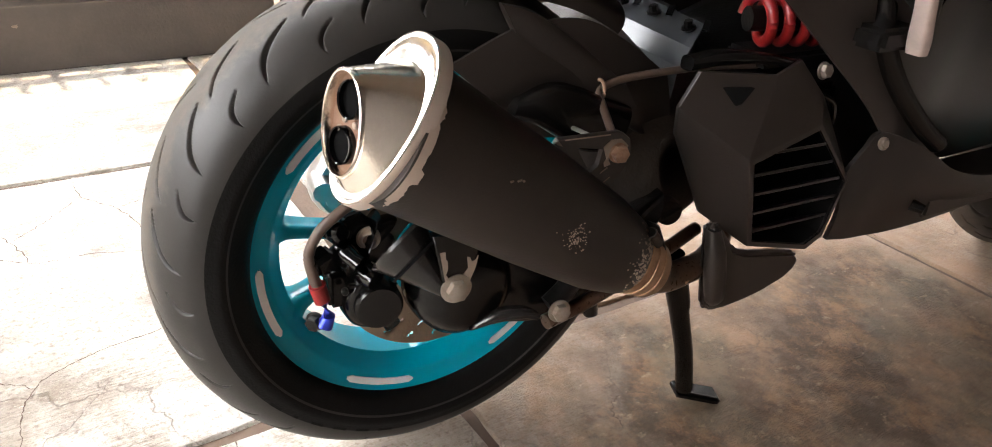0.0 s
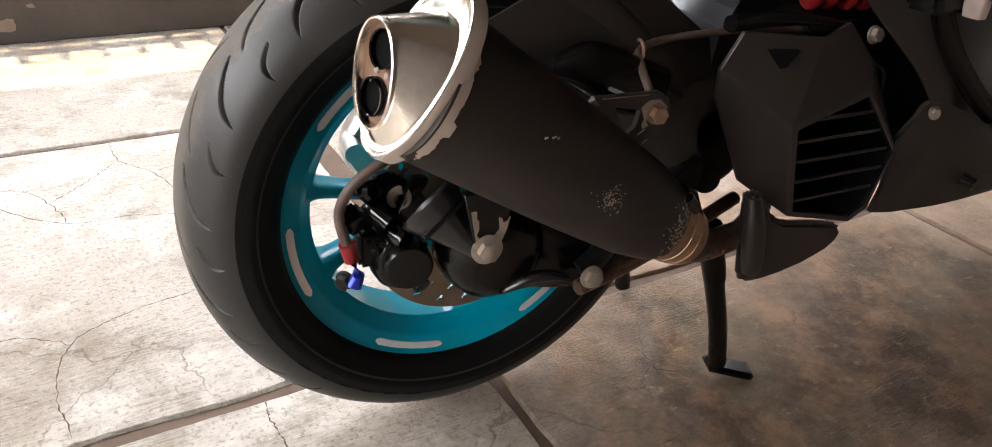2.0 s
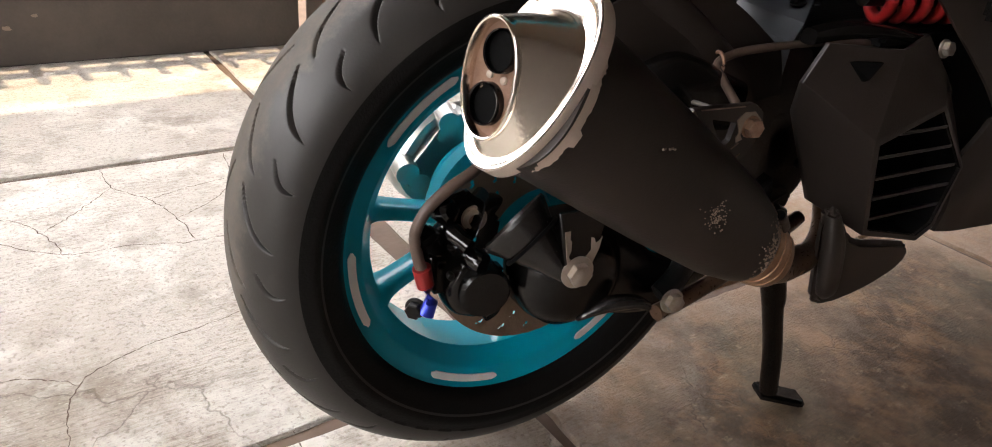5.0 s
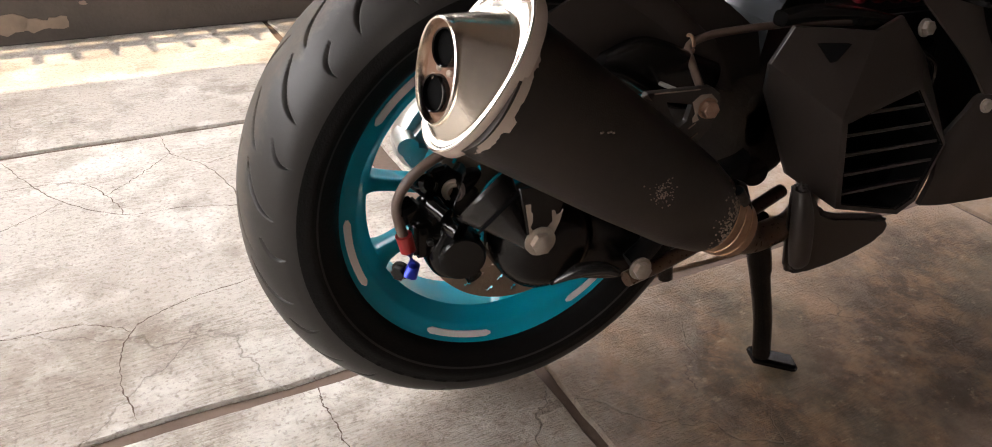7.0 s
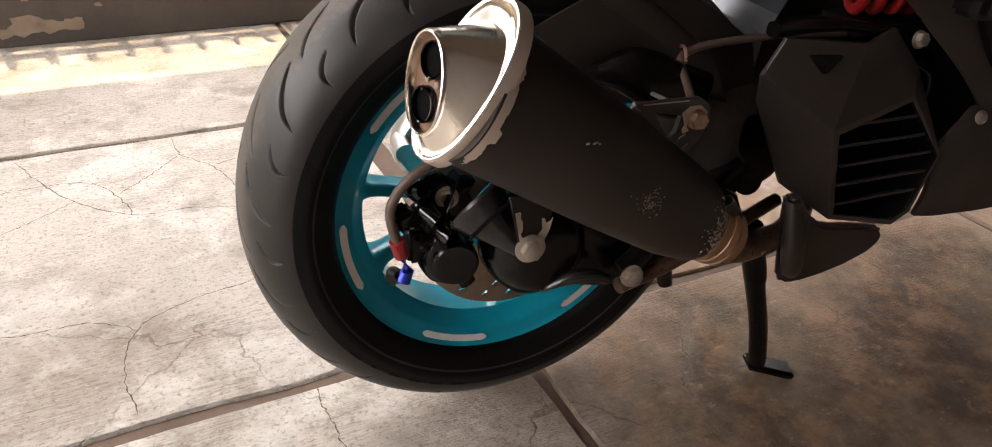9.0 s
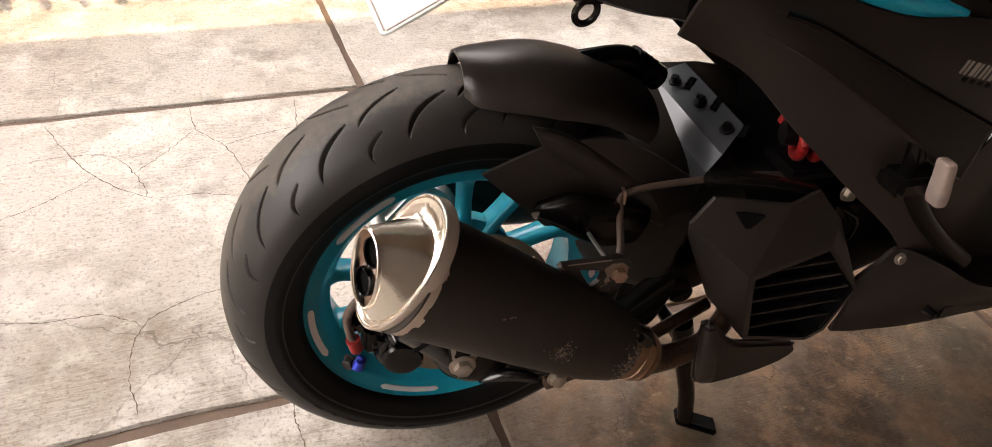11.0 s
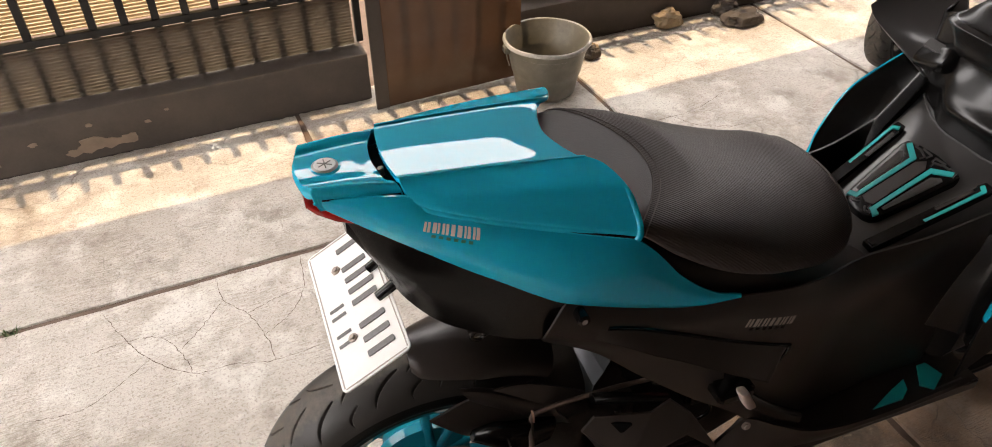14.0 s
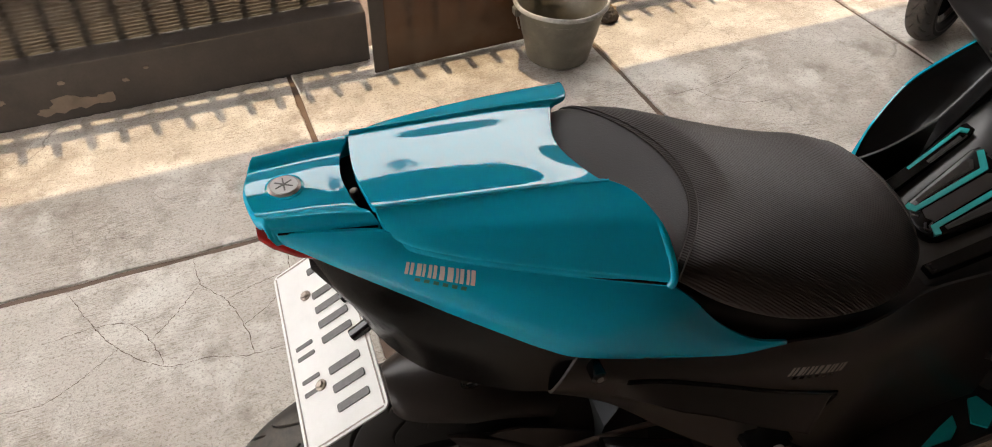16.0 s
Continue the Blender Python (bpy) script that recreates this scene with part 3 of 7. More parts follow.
door = empty("sheet_gate", PLACE @ pose(0.41, 1.682, 0, 0, 0, 2.0), "glossy brown translucent plastic sheet standing before the bars", "gate", kind="structure")
leaf = part("sheet", box(0.05, 0.60, 0.0, 0.006, 0.004, 0.62, 0.002, 2), DOOR, door)
leaf.visible_shadow = False
strip = part("edge_strip", box(0.0, 0.05, -0.003, 0.008, 0.004, 0.62, 0.002, 2), KERB, door, "rough flecked edge strip")
strip.visible_shadow = False

roof = tagged(link_bm("ceiling", box(ROOF_U, 5, -1.75, ROOF_V, ROOF_Z, ROOF_Z + 0.12), CEILING, smooth=False), "brown board ceiling of the carport roof", "ceiling", kind="structure")
roof.matrix_world = PLACE
# unseen wall, added to keep light from coming in behind the camera
back_blocker = tagged(link_bm("unseen_wall_back", box(ROOF_U, 5, -1.75, -1.6, -0.05, ROOF_Z - 0.003), BLOCKER_BROWN, smooth=False), "unseen plain brown wall added to block light from behind", "wall", kind="structure")
back_blocker.matrix_world = PLACE

# unseen wall, added to shut out light on the right
side = tagged(link_bm("unseen_wall_side", box(4.8, 5, -1.6, ROOF_V, -0.05, ROOF_Z - 0.003), BLOCKER_BROWN, smooth=False), "unseen plain brown wall added to block light at the side", "wall", kind="structure")
side.matrix_world = PLACE

# unseen wall, added to hide the low sky and narrow the light
opposite = tagged(link_bm("unseen_wall_front", box(-5, 9, 6.0, 6.2, -0.05, 5.0), FAR_WALL, smooth=False), "unseen dark wall added to limit the sky and its reflections", "wall", kind="structure")
opposite.matrix_world = PLACE
# unseen low wall, added to cut the bright horizon on the left
end = tagged(link_bm("unseen_wall_end", box(-5, -4.8, -1.6, 6.0, -0.05, 1.9), BLOCKER_BROWN, smooth=False), "unseen low brown wall added to cut low light at the end", "wall", kind="structure")
end.matrix_world = PLACE

# ---- scooter ----
scooter = empty("motor_scooter", None, "teal and black sport scooter standing on its centre stand", "motor scooter")
AX = (-0.001, 0.007, 0.311)
R_TYRE = 0.2845


def wheel_tyre(name, center, r_out, half, r_bead, bead_half, parent, label="", n=1800, pitches=16):
    """A tyre with slanted grooves pressed into its tread."""
    side = [(-bead_half, r_bead), (-bead_half - 0.009, r_bead + 0.007), (-half + 0.006, r_bead + 0.019), (-half, r_bead + 0.032)]
    arc = []
    for i in range(1, 24):
        a = math.pi * i / 24 - math.pi / 2
        arc.append((half * math.sin(a) * 0.995, r_bead + 0.032 + (r_out - r_bead - 0.032) * math.cos(a) ** 0.88))
    full = side + arc + [(-y, r) for y, r in reversed(side)]
    prof = catmull([(y, r, 0) for y, r in full], 170)[:, :2]
    Y, R = prof[:, 0], prof[:, 1]
    T = np.arange(n) * 2 * math.pi / n
    t, y = np.meshgrid(T, Y, indexing="ij")
    r = np.broadcast_to(R, t.shape).copy()
    depth = np.zeros_like(r)
    pitch = 2 * math.pi / pitches
    crown = r > r_bead + 0.036
    k = half / 0.076
    for sgn, off in ((-1, 0.0), (1, 0.5)):
        s = y * sgn
        for lo, hi, ph, slope, wid, every in ((0.024 * k, 0.066 * k, 0.0, 1.35, 0.0072, 1), (0.002, 0.038 * k, 0.42, 1.6, 0.0066, 1), (0.050 * k, 0.071 * k, 0.55, 1.1, 0.0052, 1)):
            f = (s - lo) / (hi - lo)
            inside = (f > 0) & (f < 1) & crown
            fc = np.clip(f, 0.0, 1.0)
            span = pitch * every
            along = ((t / span - (ph + off) / every) % 1.0 - 0.5) * span * r_out
            ctr = (fc - 0.5) * (hi - lo) * slope + 0.010 * np.sin(fc * math.pi)
            w = wid * 1.5 * fc ** 0.35 * (1 - fc) ** 0.85
            q = np.abs(along - ctr)
            e = np.clip((w - q) / 0.0042, 0, 1)
            d = 0.0080 * e * e * (3 - 2 * e)
            depth = np.maximum(depth, np.where(inside, d, 0))
    r -= depth
    m = len(Y)
    V = np.stack([center[0] + r * np.cos(t), center[1] + y, center[2] + r * np.sin(t)], -1).reshape(-1, 3)
    i, j = np.meshgrid(np.arange(n), np.arange(m - 1), indexing="ij")
    i2 = (i + 1) % n
    F = np.stack([i * m + j, i * m + j + 1, i2 * m + j + 1, i2 * m + j], -1).reshape(-1, 4)
    ob = raw(name, V.tolist(), F.tolist(), RUBBER, parent, label, 50)
    ob.data.materials.append(TREAD)
    tread = (np.abs(Y[:-1]) < half * 0.975) & (R[:-1] > r_bead + 0.024)
    ob.data.polygons.foreach_set("material_index", np.tile(tread, (n, 1)).astype(np.int32).ravel())
    return ob


RIM_R = 0.1945


rear_wheel = part("rear_wheel", lathe_y([(-0.052, RIM_R + 0.003), (-0.054, RIM_R), (-0.052, RIM_R - 0.003), (-0.050, RIM_R - 0.005), (-0.048, RIM_R - 0.018), (-0.044, RIM_R - 0.022), (-0.034, RIM_R - 0.028), (-0.026, RIM_R - 0.036), (0.026, RIM_R - 0.036),
    (0.034, RIM_R - 0.028), (0.044, RIM_R - 0.022), (0.048, RIM_R - 0.018), (0.050, RIM_R - 0.005), (0.052, RIM_R - 0.003), (0.054, RIM_R), (0.052, RIM_R + 0.003),
    (0.040, RIM_R - 0.006), (0.02, RIM_R - 0.018), (-0.02, RIM_R - 0.018), (-0.040, RIM_R - 0.006)], 200, AX, closed=True), TEAL_RIM, scooter, "teal painted cast rim")
wheel_tyre("tyre", AX, R_TYRE, 0.073, 0.193, 0.052, rear_wheel, "black rubber tyre with slanted tread grooves")
for k, w in enumerate((5.0, 4.4, 4.6, 4.2, 1.6, 4.4)):
    for base_a in (75, 255):
        a = radians(base_a - k * 7.2)
        c = np.array((AX[0] + 0.232 * math.cos(a), AX[1] - 0.0705, AX[2] + 0.232 * math.sin(a)))
        rad_d, tan_d = np.array((math.cos(a), 0, math.sin(a))), np.array((-math.sin(a), 0, math.cos(a)))
        hw = radians(w) * 0.232 / 2
        quad = [c + rad_d * r + tan_d * t for r, t in ((-0.008, -hw), (-0.008, hw), (0.008, hw * 0.9), (0.008, -hw * 0.9))]
        part("sidewall_mark", loft([[q + np.array((0, 0.004, 0)) for q in quad], [q - np.array((0, 0.0012, 0)) for q in quad]]), RUBBER, rear_wheel)
part("hub", lathe_y([(-0.05, 0.0), (-0.05, 0.035), (-0.03, 0.042), (-0.016, 0.048), (-0.012, 0.082), (-0.008, 0.087), (0.010, 0.087), (0.014, 0.083), (0.03, 0.065), (0.055, 0.06), (0.055, 0.0)], 72, AX), TEAL_RIM, rear_wheel)


def spokes(wheel, c, rim_r, angles, material, yo=-0.004):
    """Single spokes, each from its angle at the hub to its angle at the rim."""
    for rim_a, hub_a in angles:
        a0, a1 = radians(hub_a), radians(rim_a)
        p0 = np.array((c[0] + 0.040 * math.cos(a0), c[1], c[2] + 0.040 * math.sin(a0)))
        p1 = np.array((c[0] + (rim_r - 0.030) * math.cos(a1), c[1] + yo, c[2] + (rim_r - 0.030) * math.sin(a1)))
        d, s, u = frame_axes(p1 - p0, (0, 1, 0))
        rings = []
        for f, wa, wb in ((0, 0.018, 0.022), (0.15, 0.011, 0.019), (0.5, 0.0085, 0.016), (0.82, 0.0092, 0.017), (0.94, 0.014, 0.022), (1.02, 0.026, 0.030)):
            rings.append(ring_pts(p0 + (p1 - p0) * f, s, u, wa, wb, 16, 3.2))
        part("spoke", loft(rings, nu=18), material, wheel)


spokes(rear_wheel, AX, RIM_R, ((169.5, 183), (205.5, 206), (87, 69), (55, 55), (20, 20), (342, 342), (306, 302)), TEAL_RIM)
for k in range(6):
    a = radians(191 + 60 * k)
    bm = bmesh.new()
    rows = []
    for i in range(17):
        f = i / 16
        t = a + radians(27) * (f - 0.5)
        w = 0.0040 * min(1, math.sqrt(max(0.0, 1 - (abs(f - 0.5) * 2) ** 14)) + 0.25)
        rows.append([bm.verts.new((AX[0] + r * math.cos(t), AX[1] + y, AX[2] + r * math.sin(t))) for r, y in ((RIM_R - 0.0095 - w, -0.0502), (RIM_R - 0.0095 + w, -0.0512), (RIM_R - 0.0095 + w, -0.0490), (RIM_R - 0.0095 - w, -0.0480))])
    grid_faces(bm, rows, close_v=True)
    part("reflective_strip", bm, REFLECT, rear_wheel, "off-white reflective rim strip")


def disc(c, r0, r1, y0, y1, count=44):
    """A brake disc, drilled through in two rings of slanted holes."""
    segs, nr = 352, 20
    rad = np.linspace(r0, r1, nr + 1)
    V, F = [], []
    for y in (y0, y1):
        for i in range(segs):
            t = 2 * math.pi * i / segs
            for r in rad:
                V.append((c[0] + r * math.cos(t), y, c[2] + r * math.sin(t)))
    m = nr + 1

    def solid(i, j):
        for ring, ph in ((5, 0), (10, 5), (15, 10)):
            jj = j - ring
            if 0 <= jj <= 2 and (i + ph + jj) % 16 in ((0, 1, 2, 3) if jj == 1 else (0, 1, 2)):
                return False
        return True

    half = segs * m
    for i in range(segs):
        i2 = (i + 1) % segs
        for j in range(nr):
            if solid(i, j):
                a, b, cc, d = i * m + j, i2 * m + j, i2 * m + j + 1, i * m + j + 1
                F.append((a, b, cc, d))
                F.append((a + half, d + half, cc + half, b + half))
        F.append((i * m + nr, i2 * m + nr, i2 * m + nr + half, i * m + nr + half))
    return V, F


V, F = disc(AX, 0.055, 0.115, -0.068, -0.064)
raw("brake_disc", V, F, DISC, rear_wheel, "brown-tinged drilled steel brake disc")

# swing arm end, guard cone, caliper, hose
part("swing_arm", loft([ring_pts((x, y, z), (0, 1, 0), (0.35, 0, 0.94), wy, wz, 20, 3.0) for x, y, z, wy, wz in ((-0.035, -0.115, 0.33, 0.018, 0.030), (0.0, -0.118, 0.315, 0.022, 0.050), (0.05, -0.122, 0.292, 0.021, 0.044), (0.10, -0.130, 0.272, 0.019, 0.030), (0.16, -0.125, 0.285, 0.020, 0.030), (0.24, -0.11, 0.32, 0.024, 0.045))], nu=24), BLACK, scooter, "black swing arm")
part("axle_boss", lathe_y([(-0.155, 0.0), (-0.155, 0.030), (-0.150, 0.040), (-0.135, 0.054), (-0.118, 0.058), (-0.100, 0.058), (-0.085, 0.05), (-0.085, 0.0)], 64, (0.0, 0, 0.305)), BLACK, scooter, "black round axle boss")
cone_d = np.array((0.036, -0.043, -0.041))
cd, cs, cu = frame_axes(cone_d)
mouth = np.array((-0.079, -0.142, 0.379))
cone = part("guard_cone", loft([ring_pts(mouth + cone_d * f, cs, cu, a, b, 36, 2.0) for f, a, b in ((0.35, 0.020, 0.026), (0.06, 0.0255, 0.0325), (0.0, 0.0275, 0.0345), (-0.02, 0.0285, 0.0355), (0.03, 0.0290, 0.0360), (0.12, 0.0265, 0.0330), (0.35, 0.0205, 0.0250), (0.6, 0.0140, 0.0165), (0.85, 0.0085, 0.0095), (1.0, 0.0050, 0.0055))], cap=False), SATIN, scooter, "satin black cone over the axle end", angle=30)
part("cone_inside", loft([ring_pts(mouth + cone_d * 0.30, cs, cu, 0.024, 0.031, 24), ring_pts(mouth + cone_d * 0.34, cs, cu, 0.024, 0.031, 24)]), SOOT_AND_SHADE, cone)
part("axle_bolt", hexbolt((-0.040, -0.187, 0.347), (-0.1, -1, 0), 0.0105, 0.010, 0.015), BOLT, scooter, "worn zinc bolt")
tab = part("bracket_tab", prism([(-0.064, 0.405), (-0.012, 0.405), (-0.030, 0.343), (-0.050, 0.343)], -0.187, -0.183, 0.0008, 1), BLACK, scooter, "black bracket tab with chipped paint")
for outline in ([(-0.0575, 0.388), (-0.0520, 0.388), (-0.0515, 0.380), (-0.0495, 0.378), (-0.0490, 0.369), (-0.0510, 0.364), (-0.0470, 0.358), (-0.0480, 0.350), (-0.0505, 0.352)],
                [(-0.0300, 0.378), (-0.0270, 0.377), (-0.0250, 0.372), (-0.0205, 0.373), (-0.0185, 0.377), (-0.0205, 0.366), (-0.0260, 0.352), (-0.0330, 0.354), (-0.0335, 0.360), (-0.0285, 0.366)]):
    part("bare_patch", prism(outline, -0.1876, -0.1865, 0, 1), CHIP, tab, "pale chipped patch")
part("swing_bolt", hexbolt((0.086, -0.178, 0.281), (-0.1, -1, 0.1), 0.0095, 0.010, 0.0125), BOLT, scooter, "worn zinc bolt")
part("swing_lever", loft([ring_pts(p, (0, 1, 0), (0.3, 0, 0.95), a, b, 14) for p, a, b in (((-0.002, -0.150, 0.268), 0.005, 0.004), ((0.020, -0.158, 0.280), 0.008, 0.008), ((0.046, -0.168, 0.284), 0.008, 0.007), ((0.062, -0.172, 0.278), 0.006, 0.005))], nu=16), SATIN, scooter)
part("link_arm", loft([ring_pts(p, (0, 1, 0), (-0.5, 0, 0.86), a, b, 14, 2.6) for p, a, b in (((0.080, -0.166, 0.282), 0.010, 0.010), ((0.105, -0.160, 0.293), 0.011, 0.012), ((0.125, -0.150, 0.312), 0.012, 0.016), ((0.140, -0.140, 0.335), 0.012, 0.018))], nu=16), DARK_IRON, scooter, "dark cast suspension link")
caliper = part("brake_caliper", loft([ring_pts(p, (0.5, 0, 0.86), (0, 1, 0), a, b, 20, 3.0) for p, a, b in (((-0.085, -0.088, 0.372), 0.016, 0.014), ((-0.100, -0.092, 0.350), 0.026, 0.020), ((-0.108, -0.095, 0.325), 0.030, 0.024), ((-0.098, -0.095, 0.300), 0.030, 0.024), ((-0.080, -0.092, 0.280), 0.022, 0.020))], nu=20), BLACK, scooter, "black brake caliper")
part("piston_cap", tube([(-0.086, -0.085, 0.300), (-0.092, -0.128, 0.304), (-0.0925, -0.131, 0.304)], [0.024, 0.024, 0.021], 32), BLACK, caliper)
part("caliper_arm", prism([(-0.112, 0.385), (-0.095, 0.388), (-0.058, 0.352), (-0.062, 0.318), (-0.085, 0.33), (-0.12, 0.36)], -0.090, -0.078, 0.003, 2), BLACK, caliper)
part("slide_pin", tube([(-0.128, -0.085, 0.378), (-0.116, -0.104, 0.371)], 0.010, 20), BLACK, caliper)
part("slide_pin", tube([(-0.118, -0.090, 0.352), (-0.112, -0.118, 0.346)], 0.010, 20), BLACK, caliper)
part("slide_pin", tube([(-0.076, -0.088, 0.272), (-0.070, -0.108, 0.262)], 0.009, 20), BLACK, caliper)
part("bleed_block", box(-0.149, -0.127, -0.110, -0.088, 0.338, 0.362, 0.004, 2, Matrix.Translation((-0.138, -0.1, 0.35)) @ pose(0, 0, 0, 10, -18, 12) @ Matrix.Translation((0.138, 0.1, -0.35))), BLACK_GLOSS, caliper)
part("caliper_block", box(-0.134, -0.112, -0.106, -0.082, 0.296, 0.336, 0.004, 2), BLACK, caliper)
hb_c, hb_d = np.array((-0.0895, -0.094, 0.361)), np.array((-0.2, -0.97, 0.1))
hb_d, hb_s, hb_u = frame_axes(hb_d)
hollow = part("caliper_bolt", loft([ring_pts(hb_c + hb_d * o, hb_s, hb_u, r, r, n) for o, r, n in ((-0.012, 0.0115, 32), (-0.001, 0.0120, 32), (0.0005, 0.0118, 32), (0.0015, 0.0108, 32), (0.0012, 0.0098, 32), (0.0050, 0.0092, 32), (0.0062, 0.0084, 32), (0.0060, 0.0066, 32), (0.0005, 0.0062, 32))], cap=False), BARE, caliper, "pale hollow bolt with a rusty socket", angle=30)
part("socket", loft([ring_pts(hb_c + hb_d * 0.0012, hb_s, hb_u, 0.0066, 0.0066, 24), ring_pts(hb_c - hb_d * 0.001, hb_s, hb_u, 0.0066, 0.0066, 24)]), RUSTY, hollow)
part("caliper_body", loft([ring_pts(p, (0.62, 0, 0.78), (0, 1, 0), a, b, 20, 3.4) for p, a, b in (((-0.128, -0.080, 0.338), 0.014, 0.010), ((-0.116, -0.080, 0.345), 0.022, 0.011), ((-0.100, -0.080, 0.350), 0.026, 0.011), ((-0.080, -0.080, 0.356), 0.024, 0.011), ((-0.066, -0.080, 0.360), 0.016, 0.010))], nu=16), BLACK, caliper)
part("pin_boot", tube([(-0.121, -0.098, 0.361), (-0.116, -0.108, 0.357), (-0.112, -0.116, 0.354), (-0.108, -0.122, 0.351)], [0.0075, 0.0105, 0.0085, 0.0100], 20), BLACK_GLOSS, caliper, "ribbed rubber pin boot")
part("pin_boot", tube([(-0.103, -0.104, 0.338), (-0.098, -0.116, 0.333), (-0.094, -0.124, 0.331)], [0.0105, 0.0120, 0.0100], 20), BLACK_GLOSS, caliper)
part("caliper_rib", box(-0.120, -0.068, -0.118, -0.104, 0.318, 0.324, 0.002, 2, Matrix.Translation((-0.09, 0, 0.32)) @ pose(0, 0, 0, 0, 12, 0) @ Matrix.Translation((0.09, 0, -0.32))), BLACK, caliper)
part("caliper_rib", box(-0.118, -0.070, -0.116, -0.102, 0.304, 0.309, 0.002, 2, Matrix.Translation((-0.09, 0, 0.305)) @ pose(0, 0, 0, 0, 12, 0) @ Matrix.Translation((0.09, 0, -0.305))), BLACK_GLOSS, caliper)
part("caliper_ear", tube([(-0.074, -0.100, 0.293), (-0.070, -0.112, 0.291)], [0.0080, 0.0072], 18), CAST, caliper)
part("bleed_cap", tube([(-0.123, -0.098, 0.378), (-0.121, -0.106, 0.381), (-0.120, -0.109, 0.382)], [0.010, 0.010, 0.007], 20), BLACK_GLOSS, caliper)
for bx, bz in ((-0.108, 0.316), (-0.084, 0.343), (-0.100, 0.291), (-0.122, 0.322)):
    part("screw", tube([(bx, -0.114, bz), (bx - 0.0005, -0.1185, bz), (bx - 0.0006, -0.1195, bz)], [0.0035, 0.0035, 0.0025], 12), DARK_IRON, caliper)
part("caliper_bolt", hexbolt((-0.052, -0.110, 0.300), (-0.2, -1, 0.1), 0.005, 0.005, 0.007), BOLT, caliper)
part("banjo_bolt", hexbolt((-0.148, -0.104, 0.288), (-0.7, -0.7, 0.0), 0.008, 0.010, 0.010), DARK_IRON, caliper)
hose = part("brake_hose", tube([(-0.06, -0.085, 0.425), (-0.095, -0.10, 0.412), (-0.122, -0.104, 0.400), (-0.141, -0.104, 0.384), (-0.1515, -0.104, 0.362), (-0.1495, -0.108, 0.340), (-0.1465, -0.110, 0.330)], 0.0052, 14, 40), HOSE, scooter, "brown rubber brake hose")
part("collar", tube([(-0.147, -0.110, 0.332), (-0.1425, -0.110, 0.313)], [0.0085, 0.0078], 16), RED, hose, "red anodised hose collar")
part("fitting", tube([(-0.1425, -0.112, 0.314), (-0.138, -0.112, 0.296), (-0.143, -0.112, 0.285)], [0.0062, 0.0065, 0.0085], 16), BLUE, hose, "blue anodised hose fitting")

# far side: final drive casing and shock
casing = part("drive_casing", loft([ring_pts(p, (0.6, 0, 0.8), (-0.8, 0, 0.6), a, b, 24, 2.6) for p, a, b in (((-0.03, 0.085, 0.335), 0.055, 0.050), ((-0.03, 0.10, 0.335), 0.060, 0.055), ((-0.028, 0.13, 0.335), 0.056, 0.050), ((-0.02, 0.145, 0.335), 0.035, 0.03))], nu=14), SILVER, scooter, "silver cast final drive casing")
part("casing_boss", tube([(-0.066, 0.075, 0.318), (-0.060, 0.13, 0.322)], [0.012, 0.014], 16), SILVER, casing)
part("casing_boss", tube([(-0.035, 0.075, 0.372), (-0.03, 0.13, 0.372)], [0.011, 0.013], 16), SILVER, casing)
part("casing_arm", loft([ring_pts(p, (0, 1, 0), (0.6, 0, 0.8), a, b, 20, 2.6) for p, a, b in (((-0.086, 0.085, 0.332), 0.010, 0.008), ((-0.078, 0.088, 0.338), 0.014, 0.014), ((-0.060, 0.090, 0.358), 0.015, 0.017), ((-0.038, 0.092, 0.382), 0.014, 0.014), ((-0.025, 0.092, 0.394), 0.010, 0.008))], nu=18), SILVER, casing)
part("casing_boss", tube([(-0.082, 0.070, 0.334), (-0.078, 0.100, 0.338)], [0.013, 0.015], 18), SILVER, casing)
part("casing_boss", tube([(-0.034, 0.072, 0.386), (-0.030, 0.100, 0.388)], [0.012, 0.014], 18), SILVER, casing)
part("casing_body", loft([ring_pts(p, (0, 1, 0), (0, 0, 1), a, b, 20, 3) for p, a, b in (((0.0, 0.125, 0.335), 0.03, 0.05), ((0.12, 0.125, 0.34), 0.035, 0.06), ((0.25, 0.12, 0.36), 0.04, 0.08))]), DARK_IRON, casing)

# muffler: oval body, bright end cap with two outlets
MF, MR = np.array((0.146, -0.198, 0.343)), np.array((-0.097, -0.207, 0.512))
MD, MS, MU = frame_axes(MR - MF, (0.055, 0.038, 0.11))
ML = np.linalg.norm(MR - MF)


def mring(s, w, h, n=64, power=2.2):
    return ring_pts(MF + MD * s, MS, MU, w, h, n, power)


TAIL_P = np.array((-0.1175, -0.2045, 0.5285)) - 0.007 * np.array((-0.835, -0.103, 0.541))
TAIL_N = np.array((-0.835, -0.103, 0.541))
mid_ring, end_ring = np.array(mring(ML * 0.5, 0.044, 0.055)), np.array(mring(ML - 0.016, 0.0440, 0.0600))
cut_ring, near_cut = [], []
for a, b in zip(mid_ring, end_ring):
    f = float((TAIL_P - a) @ TAIL_N / ((b - a) @ TAIL_N))
    cut_ring.append(a + (b - a) * f)
    near_cut.append(a + (b - a) * f * 0.6)
muffler = part("muffler", loft([mring(0.003, 0.031, 0.0345), mring(0.0035, 0.0345, 0.0385), mring(0.006, 0.0355, 0.0400), mring(0.012, 0.0365, 0.0420), mring(0.05, 0.0405, 0.049), mid_ring, near_cut, cut_ring]), MUFFLER, scooter, "black painted oval exhaust muffler with chipped edges")
TIP = np.array((-0.1500, -0.2055, 0.5285))
